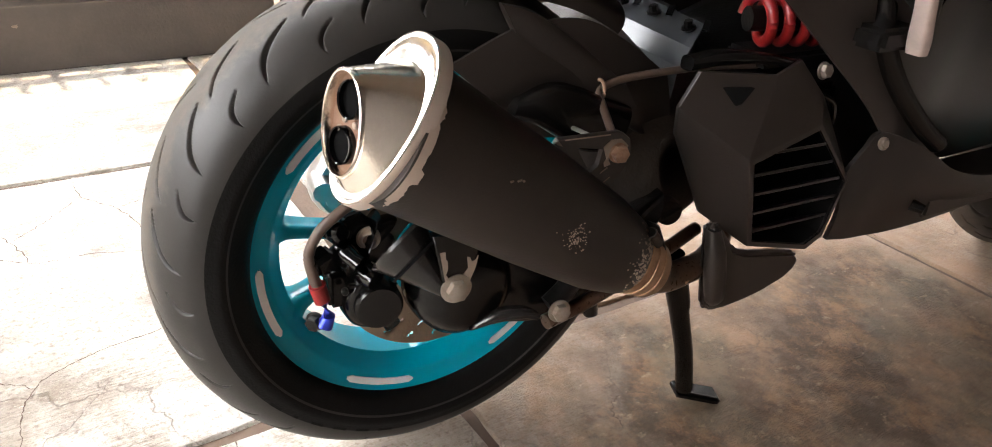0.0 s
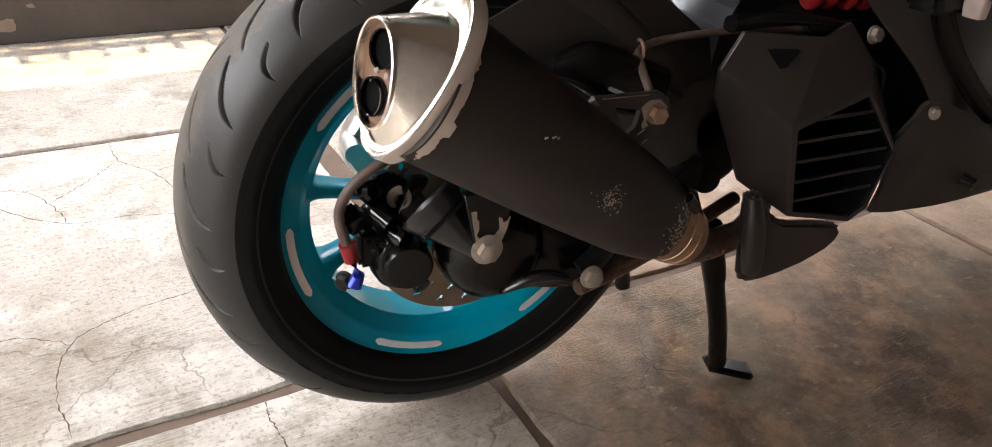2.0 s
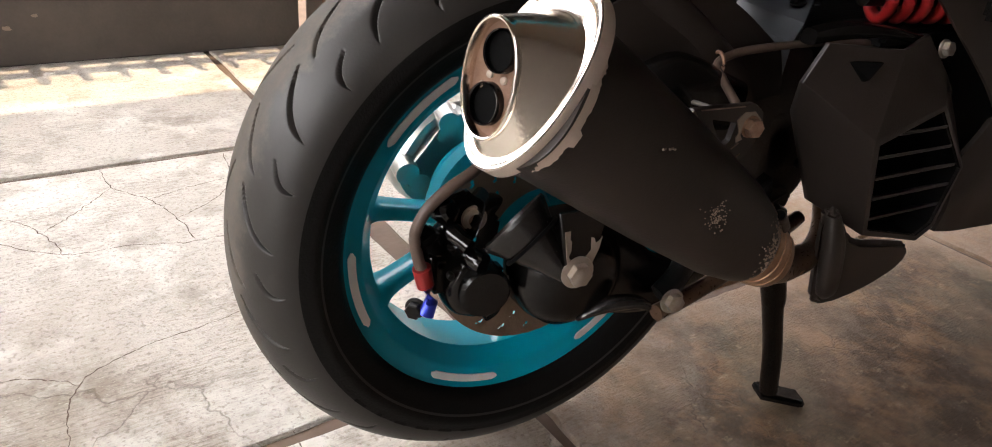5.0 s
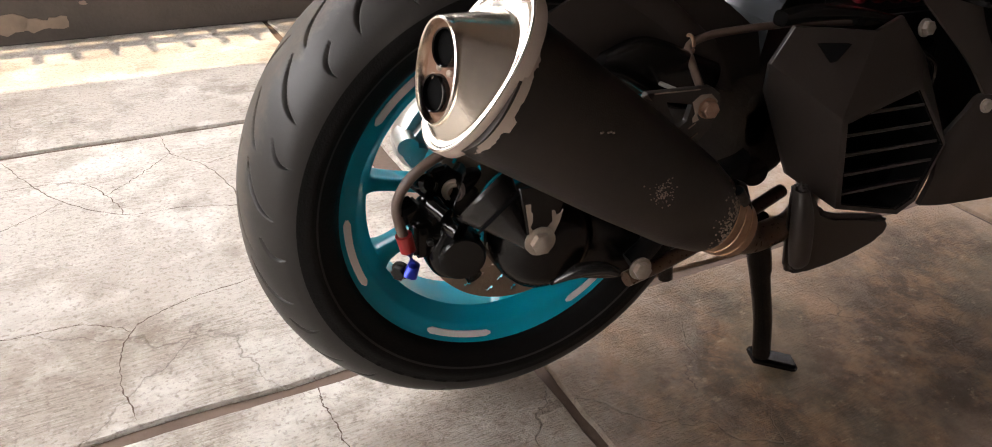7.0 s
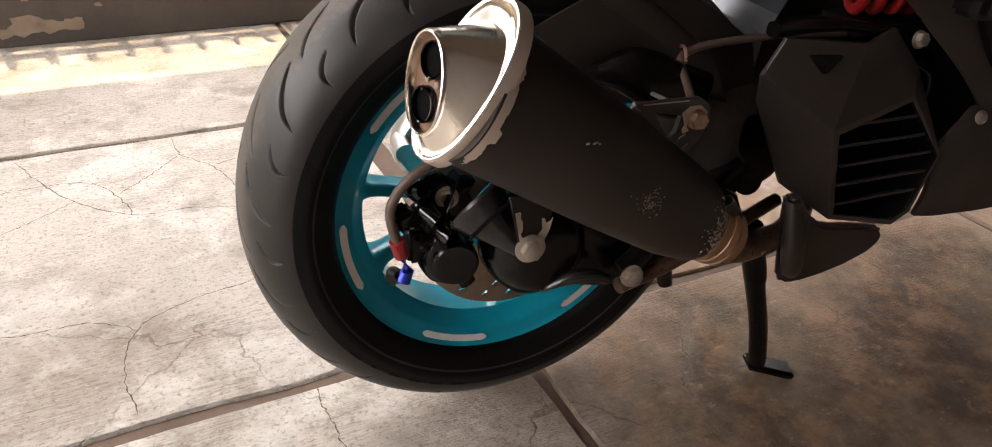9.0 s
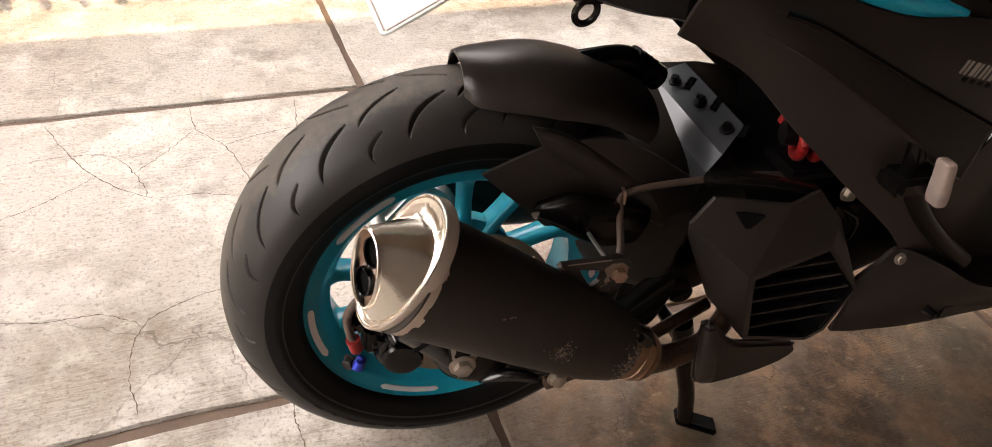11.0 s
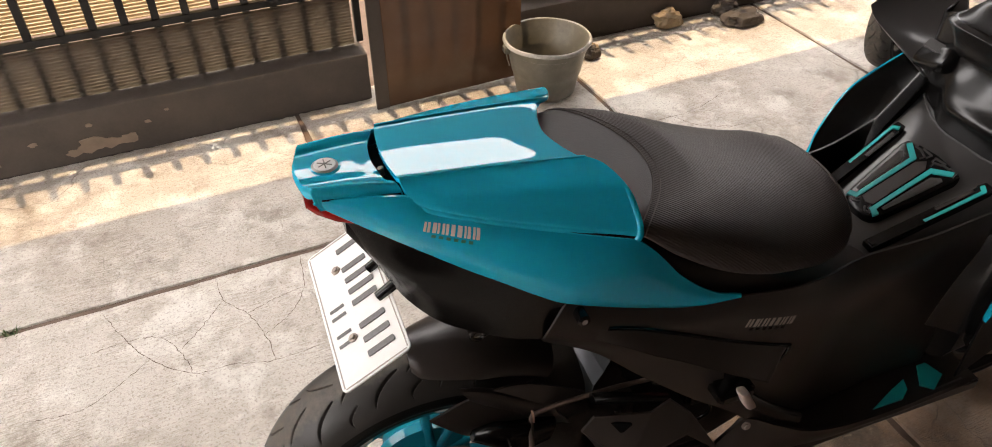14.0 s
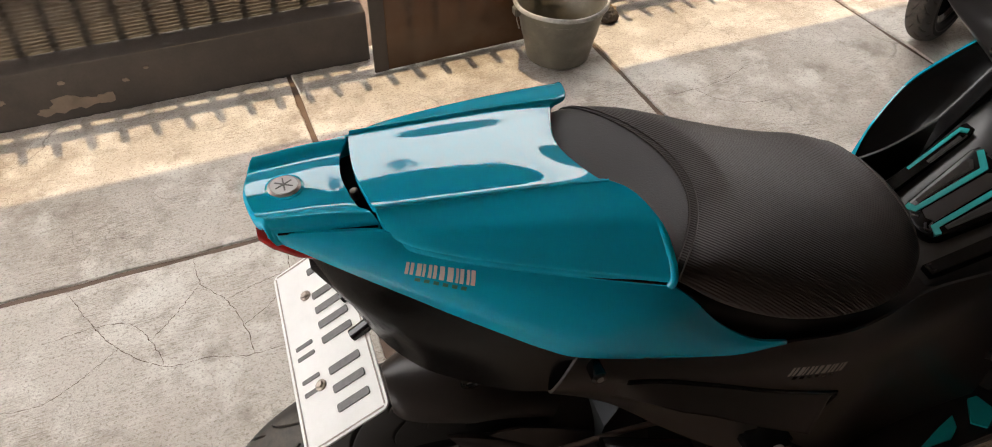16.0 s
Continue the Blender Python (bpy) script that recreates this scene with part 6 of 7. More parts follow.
ring_out = [J, G1, F1, H1, H0, I1]
ring_in = [toward(p, gc, f) for p, f in zip(ring_out, (0.10, 0.07, 0.06, 0.10, 0.11, 0.10))]
polys = [[A, B, D, J], [D, G1, J], [D, E_, M1_, G1], [M1_, F1, G1], [A, J, K], [K, J, I1, L1]]
for i in range(6):
    j = (i + 1) % 6
    polys.append([ring_out[i], ring_out[j], ring_in[j], ring_in[i]])
cover = part("radiator_cover", facets(polys), BLACK_MATT, scooter, "matt black plastic radiator cover with slatted grille", angle=25)
bev = cover.modifiers.new("bevel", "BEVEL")
bev.width, bev.segments, bev.limit_method, bev.angle_limit = 0.0042, 4, "ANGLE", radians(14)
# blackened lining: the shade behind the slats is in its colour
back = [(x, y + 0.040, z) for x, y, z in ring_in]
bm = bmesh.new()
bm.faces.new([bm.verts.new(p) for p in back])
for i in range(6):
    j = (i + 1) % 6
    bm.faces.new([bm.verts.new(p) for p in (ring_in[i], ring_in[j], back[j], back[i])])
part("grille_box", bm, SOOT_AND_SHADE, cover)
for k in range(5):
    z = 0.3345 + k * 0.0240
    xl = np.interp(z, (0.32, 0.42), (0.326, 0.304))
    xr = np.interp(z, (0.30, 0.375, 0.445), (0.440, 0.462, 0.402))
    z1 = z - 0.0035 * (xr - xl) / 0.13
    rings = []
    for dy, dz, t in ((0.0, 0.0, 0.0013), (0.0012, -0.0005, 0.0019), (0.026, -0.0150, 0.0016)):
        rings.append([(xl, -0.199 + dy, z + dz - t), (xr, -0.197 + dy, z1 + dz - t), (xr, -0.197 + dy, z1 + dz + t), (xl, -0.199 + dy, z + dz + t)])
    part("slat", loft(rings), BLACK_MATT, cover)
# flush black piece that stands for the shaded hollow of the slot
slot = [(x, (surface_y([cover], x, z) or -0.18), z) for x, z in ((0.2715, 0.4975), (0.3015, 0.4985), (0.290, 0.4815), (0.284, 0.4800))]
part("cover_slot", loft([[(x, y - 0.0006, z) for x, y, z in slot], [(x, y + 0.004, z) for x, y, z in slot]]), SOOT_AND_SHADE, cover, "dark triangular slot")
fin = part("splash_fin", prism([(0.266, 0.262), (0.2585, 0.300), (0.252, 0.345), (0.257, 0.360), (0.268, 0.360), (0.282, 0.342), (0.300, 0.320), (0.320, 0.311), (0.365, 0.302), (0.408, 0.292), (0.416, 0.281), (0.412, 0.268), (0.396, 0.256), (0.362, 0.245), (0.330, 0.2395), (0.300, 0.237), (0.278, 0.241), (0.268, 0.250)], -0.204, -0.190, 0.0055, 3), BLACK_MATT, scooter, "matt black plastic splash fin")
part("fin_ridge", loft([ring_pts(p, (1, 0, 0), (0, 1, 0), a, b, 16, 2.6) for p, a, b in (((0.262, -0.198, 0.352), 0.008, 0.010), ((0.266, -0.206, 0.325), 0.012, 0.010), ((0.272, -0.208, 0.290), 0.013, 0.010), ((0.280, -0.206, 0.262), 0.012, 0.008), ((0.286, -0.200, 0.250), 0.008, 0.006))], nu=18), BLACK_MATT, fin)

# footboard side, foot well, peg
foot = part("footboard_side", panel([[(0.478, -0.184, 0.366), (0.500, -0.189, 0.402), (0.522, -0.192, 0.424), (0.58, -0.214, 0.404), (0.65, -0.222, 0.366), (0.74, -0.224, 0.346), (0.86, -0.224, 0.343), (1.02, -0.222, 0.352)],
                                 [(0.474, -0.196, 0.330), (0.500, -0.203, 0.350), (0.528, -0.208, 0.362), (0.58, -0.216, 0.356), (0.65, -0.222, 0.340), (0.74, -0.225, 0.330), (0.86, -0.226, 0.330), (1.02, -0.226, 0.345)],
                                 [(0.470, -0.194, 0.290), (0.500, -0.198, 0.287), (0.530, -0.200, 0.286), (0.58, -0.205, 0.286), (0.65, -0.208, 0.289), (0.74, -0.210, 0.297), (0.86, -0.21, 0.316), (1.02, -0.21, 0.335)]], 60, 16, thick=0.006), BLACK_MATT, scooter, "matt black footboard side panel")
part("foot_clip", tube([(0.592, -0.212, 0.325), (0.600, -0.226, 0.322)], [0.008, 0.006], 14), BLACK_GLOSS, foot)
part("foot_floor", box(0.62, 1.06, -0.218, -0.13, 0.300, 0.3285, 0.004, 2), BLACK_MATT, scooter, "black ribbed foot floor")
part("foot_floor", box(0.62, 1.06, 0.13, 0.218, 0.300, 0.3285, 0.004, 2), BLACK_MATT, scooter)
for outline in ([(0.812, -0.204), (0.876, -0.180), (0.915, -0.168), (0.905, -0.190), (0.880, -0.205)], [(0.935, -0.190), (0.965, -0.150), (0.985, -0.150), (0.995, -0.185), (0.955, -0.207)]):
    ring = [(x, y, 0.3280) for x, y in outline]
    part("foot_mat", loft([ring, [(x, y, 0.3325) for x, y in outline]]), TEAL_TRIM, scooter, "teal rubber foot mat piece")
part("foot_bolt", hexbolt((0.520, -0.196, 0.412), (-0.2, -1, 0.3), 0.0055, 0.005, 0.008), BOLT, scooter)
peg = part("foot_peg", loft([ring_pts(p, (1, 0, 0), (0, 1, 0), a, b, 20, 3.5) for p, a, b in (((0.433, -0.247, 0.606), 0.006, 0.007), ((0.435, -0.247, 0.602), 0.0080, 0.0095), ((0.448, -0.242, 0.578), 0.0085, 0.010), ((0.464, -0.235, 0.550), 0.0095, 0.011), ((0.474, -0.230, 0.534), 0.0085, 0.010))], nu=16), PEG, scooter, "worn pinkish-grey folded passenger foot peg")
part("peg_mount", box(0.425, 0.49, -0.222, -0.17, 0.535, 0.560, 0.006, 2), BLACK, peg)

# tunnel with rubber pad
tunnel_rows = [(0.62, 0.105, 0.640), (0.72, 0.105, 0.612), (0.82, 0.110, 0.622), (0.90, 0.118, 0.661), (0.97, 0.128, 0.698), (1.06, 0.150, 0.742), (1.10, 0.165, 0.756)]
part("tunnel", loft([[(x, y * w + 0.008, z + dz) for y, dz in ((-1.0, -0.24), (-1.0, -0.04), (-0.96, -0.012), (-0.86, 0.0), (-0.4, 0.004), (0, 0.005), (0.4, 0.004), (0.86, 0.0), (0.96, -0.012), (1.0, -0.04), (1.0, -0.24))] for x, w, z in tunnel_rows], nu=36), DASH, scooter, "black plastic centre tunnel")


def on_tunnel(x):
    t = np.array(tunnel_rows)
    return float(np.interp(x, t[:, 0], t[:, 2]))


def deck_piece(outline, h0, h1, material, parent, name, label="", shrink=0.0):
    """A flat piece on the tunnel, its upper edge drawn in by shrink."""
    mid = np.mean(np.array(outline), axis=0)
    top = [tuple(mid + (np.array(q) - mid) * (1 - shrink)) for q in outline]
    rings = [[(x, y, on_tunnel(x) + h0) for x, y in outline]]
    if shrink:
        rings.append([(x, y, on_tunnel(x) + h1 - 0.005) for x, y in outline])
        half = [tuple(mid + (np.array(q) - mid) * (1 - shrink * 0.3)) for q in outline]
        rings.append([(x, y, on_tunnel(x) + h1 - 0.0015) for x, y in half])
    rings.append([(x, y, on_tunnel(x) + h1) for x, y in top])
    return part(name, loft(rings), material, parent, label)


def deck_stroke(points, w, h0, h1, material, parent, name, label=""):
    """A raised line of half width w along a mitred run of points."""
    q = [np.array(a) for a in points]
    left, right = [], []
    for k, a in enumerate(q):
        da = (a - q[k - 1]) if k else (q[1] - a)
        db = (q[k + 1] - a) if k + 1 < len(q) else da
        da, db = da / np.linalg.norm(da), db / np.linalg.norm(db)
        n = np.array((-da[1] - db[1], da[0] + db[0]))
        n = n / np.linalg.norm(n)
        n = n * w / max(0.5, abs(float(np.dot(n, (-da[1], da[0])))))
        left.append(a + n)
        right.append(a - n)
    bm = bmesh.new()
    rows = [[bm.verts.new((x, y, on_tunnel(x) + h)) for x, y, h in ((*a, h0), (*a, h1), (*b, h1), (*b, h0))] for a, b in zip(left, right)]
    grid_faces(bm, rows)
    bm.faces.new(rows[0])
    bm.faces.new(rows[-1][::-1])
    bmesh.ops.recalc_face_normals(bm, faces=bm.faces[:])
    return part(name, bm, material, parent, label)


def on_pad(u, v):
    """A spot of the pad: u from its low end to its high end, v across from -1 to 1."""
    return 0.838 + 0.150 * u, 0.008 + v * (0.040 + 0.028 * u)


pad = deck_piece([on_pad(u, v) for u, v in ((0.0, -0.55), (0.03, -0.8), (0.10, -0.95), (0.5, -1), (0.90, -1.0), (0.97, -0.93), (1.0, -0.78), (1.03, 0), (1.0, 0.78), (0.97, 0.93), (0.90, 1.0), (0.5, 1), (0.10, 0.95), (0.03, 0.8), (0.0, 0.55), (-0.01, 0))], -0.01, 0.017, BLACK, scooter, "tunnel_pad", "black rubber pad with teal lines", 0.07)
for sg in (1, -1):
    deck_stroke([on_pad(u, v * sg) for u, v in ((0.07, 0.86), (0.10, 0.50), (0.82, 0.34), (0.93, 0.80))], 0.0044, 0.0150, 0.0192, TEAL_TRIM, pad, "line", "teal rubber line")
    deck_piece([on_pad(u, v * sg) for u, v in ((0.17, 0.64), (0.76, 0.52), (0.82, 0.72), (0.80, 0.84), (0.17, 0.80))], 0.0150, 0.0182, DASH, pad, "rib")
    deck_piece([on_pad(u, v * sg) for u, v in ((0.20, 0.69), (0.73, 0.59), (0.77, 0.72), (0.76, 0.79), (0.20, 0.76))], 0.0150, 0.0190, BLACK_MATT, pad, "rib")
    for run in (((0.86, 0.20), (0.91, 0.16), (0.95, 0.42), (0.95, 0.62)), ((0.91, 0.10), (0.965, 0.07), (0.975, 0.40)), ((0.05, 0.62), (0.03, 0.40), (0.07, 0.18)), ((0.12, 0.30), (0.08, 0.36), (0.06, 0.58)), ((0.90, 0.86), (0.965, 0.80), (0.97, 0.56))):
        deck_stroke([on_pad(u, v * sg) for u, v in run], 0.0013, 0.0150, 0.0188, DASH, pad, "rib")
deck_piece([on_pad(u, v) for u, v in ((0.14, -0.32), (0.80, -0.20), (0.88, 0), (0.80, 0.20), (0.14, 0.32), (0.11, 0))], 0.0150, 0.0184, BLACK_MATT, pad, "rib")
for sg in (1, -1):
    def on_strip(u, v):
        return 0.805 + 0.200 * u, 0.008 + sg * (0.075 + 0.030 * u + 0.012 * v)
    strip = deck_piece([on_strip(u, v) for u, v in ((0, -0.8), (0.95, -1), (1.0, -0.8), (1.0, 0.8), (0.97, 1), (0, 0.9))], -0.006, 0.010, BLACK, scooter, "edge_strip", "black rubber edge strip with a teal line")
    deck_stroke([on_strip(u, v) for u, v in ((0.17, 0.0), (0.18, 0.55), (0.92, 0.55), (0.95, -0.45))], 0.0030, 0.009, 0.0135, TEAL_TRIM, strip, "line", "teal rubber line")
    deck_stroke([on_strip(u, v) for u, v in ((0.22, -0.35), (0.88, -0.45))], 0.0028, 0.009, 0.0125, BLACK_MATT, strip, "rib")
    deck_stroke([on_strip(u, v) for u, v in ((0.20, -0.75), (0.92, -0.85))], 0.0010, 0.009, 0.0125, DASH, strip, "rib")
    deck_stroke([on_strip(u, v) for u, v in ((0.12, -0.5), (0.02, -0.5), (0.02, 0.5), (0.12, 0.5))], 0.0012, 0.009, 0.0125, DASH, strip, "rib")

# leg shields with teal edges, dash
for sg in (1, -1):
    inner = [(0.93, -0.148, 0.46), (0.95, -0.148, 0.58), (0.985, -0.148, 0.67), (1.04, -0.150, 0.74), (1.10, -0.16, 0.80), (1.16, -0.17, 0.86)]
    outer = [(0.960, -0.215, 0.46), (0.927, -0.236, 0.568), (0.936, -0.238, 0.655), (0.979, -0.239, 0.728), (1.034, -0.239, 0.766), (1.12, -0.238, 0.81)]
    midc = [tuple((np.array(a) + np.array(b)) / 2 + np.array((0.035, 0, -0.01))) for a, b in zip(inner, outer)]
    part("leg_shield", panel([inner, midc, outer], 30, 10, flip=sg, inward=(1, 0, 0), thick=0.005), BLACK_SATIN, scooter, "black leg shield")
    band_a = [(0.922, -0.240, 0.568), (0.924, -0.240, 0.610), (0.932, -0.240, 0.655), (0.975, -0.242, 0.730), (1.03, -0.242, 0.768), (1.12, -0.24, 0.81)]
    band_b = [(0.925, -0.241, 0.560), (0.960, -0.246, 0.575), (1.013, -0.248, 0.616), (1.060, -0.250, 0.675), (1.12, -0.25, 0.735), (1.20, -0.25, 0.79)]
    band_b = [tuple(np.array(a) * 0.55 + np.array(b) * 0.45) for a, b in zip(band_a, band_b)]
    part("shield_band", panel([band_a, [tuple((np.array(a) + np.array(b)) / 2 + np.array((-0.003, -0.006, 0))) for a, b in zip(band_a, band_b)], band_b], 30, 8, flip=sg), TEAL, scooter, "glossy teal leg shield edge")
    fr_a = band_b
    fr_b = [(1.00, -0.205, 0.345), (1.05, -0.215, 0.42), (1.12, -0.215, 0.50), (1.22, -0.2, 0.58), (1.32, -0.18, 0.66), (1.42, -0.15, 0.72)]
    part("front_fairing", panel([fr_a, fr_b], 24, 8, flip=sg), RUBBER, scooter, "black front fairing side")
dash = [[(1.042, 0, 0.732), (1.026, 0, 0.765), (1.018, 0, 0.795), (1.036, 0, 0.822), (1.056, 0, 0.870), (1.048, 0, 0.92), (1.02, 0, 0.96)],
        [(1.044, 0.06, 0.732), (1.032, 0.06, 0.765), (1.026, 0.06, 0.795), (1.042, 0.06, 0.822), (1.062, 0.06, 0.870), (1.052, 0.06, 0.92), (1.03, 0.06, 0.96)],
        [(1.062, 0.105, 0.732), (1.066, 0.105, 0.765), (1.058, 0.105, 0.795), (1.052, 0.105, 0.826), (1.052, 0.105, 0.870), (1.046, 0.105, 0.90), (1.03, 0.105, 0.95)],
        [(1.085, 0.150, 0.732), (1.085, 0.150, 0.765), (1.074, 0.150, 0.795), (1.058, 0.150, 0.826), (1.052, 0.150, 0.850), (1.052, 0.150, 0.88), (1.05, 0.150, 0.93)],
        [(1.13, 0.180, 0.732), (1.13, 0.180, 0.765), (1.13, 0.180, 0.795), (1.12, 0.180, 0.826), (1.12, 0.180, 0.850), (1.12, 0.180, 0.88), (1.12, 0.180, 0.93)]]
part("dash_cover", panel([mir(c) for c in reversed(dash[1:])] + dash, 60, 60, inward=(1, 0, 0), thick=0.006), BLACK_SATIN, scooter, "glossy dark grey dash cover")
seam = [(1.040, y, 0.7375) for y in (-0.05, 0.0, 0.05)] + [(1.058, 0.105, 0.7425), (1.082, 0.150, 0.7525)]
part("dash_seam", tube(mir(seam[:2:-1]) + seam, 0.0022, 10, 40), INK, scooter)
for sg in (1, -1):
    fairing = [[(1.14, 0.22, 0.97), (1.13, 0.185, 0.945), (1.10, 0.14, 0.915), (1.075, 0.10, 0.885)],
               [(1.05, 0.242, 0.945), (1.05, 0.215, 0.920), (1.055, 0.170, 0.885), (1.055, 0.120, 0.865)],
               [(0.988, 0.248, 0.918), (0.998, 0.238, 0.893), (1.022, 0.203, 0.860), (1.050, 0.160, 0.828)],
               [(0.992, 0.253, 0.900), (1.004, 0.243, 0.876), (1.030, 0.208, 0.842), (1.058, 0.164, 0.810)],
               [(1.07, 0.258, 0.855), (1.075, 0.250, 0.830), (1.090, 0.215, 0.795), (1.105, 0.170, 0.765)]]
    fairing = [[(x, y * sg, z) for x, y, z in row] for row in fairing]
    part("handle_fairing", panel(fairing, 30, 24, inward=(1, 0, -0.4), thick=0.005), DASH, scooter, "dark grey satin handle fairing")
    pod = part("switch_pod", loft([ring_pts(q, (0.5, 0.0, 0.86), (0.86, 0, -0.5), a, b, 24, 3.2) for q, a, b in (((1.066, sg * 0.172, 0.832), 0.012, 0.012), ((1.060, sg * 0.166, 0.835), 0.023, 0.022), ((1.053, sg * 0.135, 0.845), 0.026, 0.026), ((1.050, sg * 0.100, 0.855), 0.024, 0.024), ((1.053, sg * 0.090, 0.858), 0.014, 0.014))], nu=24), BLACK_SATIN, scooter, "dark grey rounded pod under the handle cover")
    part("pod_lens", box(-0.010, 0.010, -0.024, 0.024, -0.002, 0.003, 0.002, 2, Matrix.Translation((1.0385, sg * 0.128, 0.8715)) @ pose(0, 0, 0, 0, -42, 0)), DASH, pod)
part("handle_cover", loft([ring_pts((x + a, 0, z), (1, 0, 0), (0, 1, 0), a, b, 48, 6.0) for x, a, b, z in ((1.040, 0.08, 0.085, 0.880), (1.020, 0.10, 0.098, 0.888), (1.008, 0.11, 0.104, 0.915), (0.996, 0.12, 0.112, 0.938), (0.992, 0.12, 0.115, 0.945), (1.002, 0.11, 0.108, 0.950), (1.008, 0.11, 0.104, 0.952), (1.030, 0.10, 0.088, 0.975), (1.052, 0.08, 0.070, 0.984))], nu=36), BLACK_SATIN, scooter, "black handlebar cover")
dial_n = Vector((-0.76, -0.14, 0.63)).normalized()
dial_u = Vector((0.50, -0.83, 0.0))
dial_u = (dial_u - dial_n * dial_u.dot(dial_n)).normalized()
dial_v = dial_n.cross(dial_u)
dial_at = Vector((1.009, -0.066, 0.867))


def on_dial(u, v, h):
    return tuple(dial_at + dial_u * u + dial_v * v + dial_n * h)


def dial_tube(u, v, h0, h1, r0, r1, n=36):
    return tube([on_dial(u, v, h0), on_dial(u, v, h1)], [r0, r1], n)


ign = part("ignition_switch", tube([on_dial(0, 0, -0.05), on_dial(0, 0, -0.002), on_dial(0, 0, 0)], [0.026, 0.0255, 0.0245], 40), DIAL, scooter, "worn grey ignition switch dial")
part("dial_face", dial_tube(0, 0, -0.001, 0.0008, 0.0235, 0.0230), DIAL_FACE, ign)
part("key_hole", dial_tube(-0.001, 0, 0, 0.0016, 0.0062, 0.0055, 24), INK, ign)
part("knob", dial_tube(0.0115, -0.001, 0, 0.0014, 0.0072, 0.0066, 24), DIAL, ign)
part("knob", dial_tube(-0.015, 0.004, 0, 0.0014, 0.0035, 0.0030, 20), INK, ign)
for a in range(6):
    t = math.radians(50 + a * 16)
    part("mark", dial_tube(0.0165 * math.cos(t), 0.0165 * math.sin(t), 0, 0.0013, 0.0014, 0.0012, 8), INK, ign)
turn = Matrix((dial_u, dial_v, dial_n)).transposed().to_4x4()
for u, v in ((0.017, -0.029), (0.036, -0.011)):
    at = Matrix.Translation(on_dial(u, v, -0.004)) @ turn @ Matrix.Rotation(math.radians(42), 4, "Z")
    part("button_frame", box(-0.0125, 0.0125, -0.0095, 0.0095, -0.03, 0.003, 0.002, 2, at), BLACK_SATIN, ign)
    part("button", box(-0.0095, 0.0095, -0.0068, 0.0068, 0.0, 0.0052, 0.0018, 2, at), DIAL_FACE, ign)

part("inner_liner", loft([ring_pts(p, (0, 1, 0), (0, 0, 1), a, b, 24, 4.0) for p, a, b in (((0.985, 0, 0.46), 0.185, 0.12), ((1.04, 0, 0.50), 0.190, 0.15), ((1.10, 0, 0.56), 0.175, 0.16))]), RUBBER, scooter, "black inner fairing liner")

# front wheel
FX = (1.355, 0.0, 0.266)
front_wheel = part("front_wheel", lathe_y([(-0.036, 0.196), (-0.034, 0.178), (-0.025, 0.168), (0.025, 0.168), (0.034, 0.178), (0.036, 0.196), (0.02, 0.18), (-0.02, 0.18)], 120, FX, closed=True), BLACK_GLOSS, scooter, "glossy black front rim")
wheel_tyre("tyre", FX, 0.266, 0.056, 0.19, 0.036, front_wheel, "black front tyre", n=720)
spokes(front_wheel, FX, 0.196, [(20 + 36 * k, 20 + 36 * k) for k in range(10)], BLACK_GLOSS)
V, F = disc((FX[0], 0, FX[2]), 0.07, 0.125, -0.080, -0.076)
raw("brake_disc", V, F, DISC, front_wheel, "drilled steel front brake disc")
fender = part("front_fender", hugger_shell(150, 40, 0.30, 0.05, 0.065), BLACK, scooter)
fender.location = (FX[0] - AX[0], FX[1] - AX[1], FX[2] - AX[2] - 0.006)
for sg in (1, -1):
    part("fork_leg", tube([(FX[0], sg * 0.085, FX[2]), (FX[0] - 0.12, sg * 0.085, 0.62)], 0.02, 16), BLACK, scooter)

# centre stand
stand = part("centre_stand", tube([(0.295, -0.115, 0.265), (0.318, -0.118, 0.195), (0.325, -0.118, 0.170), (0.350, -0.116, 0.100), (0.368, -0.114, 0.030)], [0.016, 0.015, 0.013, 0.0125, 0.0125], 16, 24), BLACK, scooter, "black centre stand leg")
part("stand_foot", box(-0.036, 0.036, -0.016, 0.016, -0.012, 0.0, 0.004, 2, Matrix.Translation((0.392, -0.116, 0.020)) @ pose(0, 0, 0, 0, 16, -20)), BLACK, stand)
part("centre_stand", tube([(0.295, 0.115, 0.265), (0.318, 0.118, 0.195), (0.350, 0.116, 0.100), (0.368, 0.114, 0.012)], [0.016, 0.015, 0.0125, 0.0125], 16, 24), BLACK, scooter)
part("stand_bar", tube([(0.31, -0.118, 0.22), (0.31, 0.118, 0.22)], 0.010, 12), BLACK, scooter)

# ---- bucket, stones, weed, second scooter ----


def lathe_z(profile, n):
    """A closed profile of (radius, height) turned about the upright axis."""
    bm = bmesh.new()
    vs = []
    for i in range(n):
        a = 2 * math.pi * i / n
        k = 1 + 0.012 * math.cos(2 * a + 1)
        vs.append([bm.verts.new((r * math.cos(a) * k, r * math.sin(a), z + 0.0008 * math.sin(5 * a))) for r, z in profile])
    grid_faces(bm, vs, close_u=True, close_v=True)
    bmesh.ops.recalc_face_normals(bm, faces=bm.faces[:])
    return bm


bucket = empty("bucket", pose(0.945, 1.628, 0), "dented grey plastic bucket standing by the gate", "bucket")
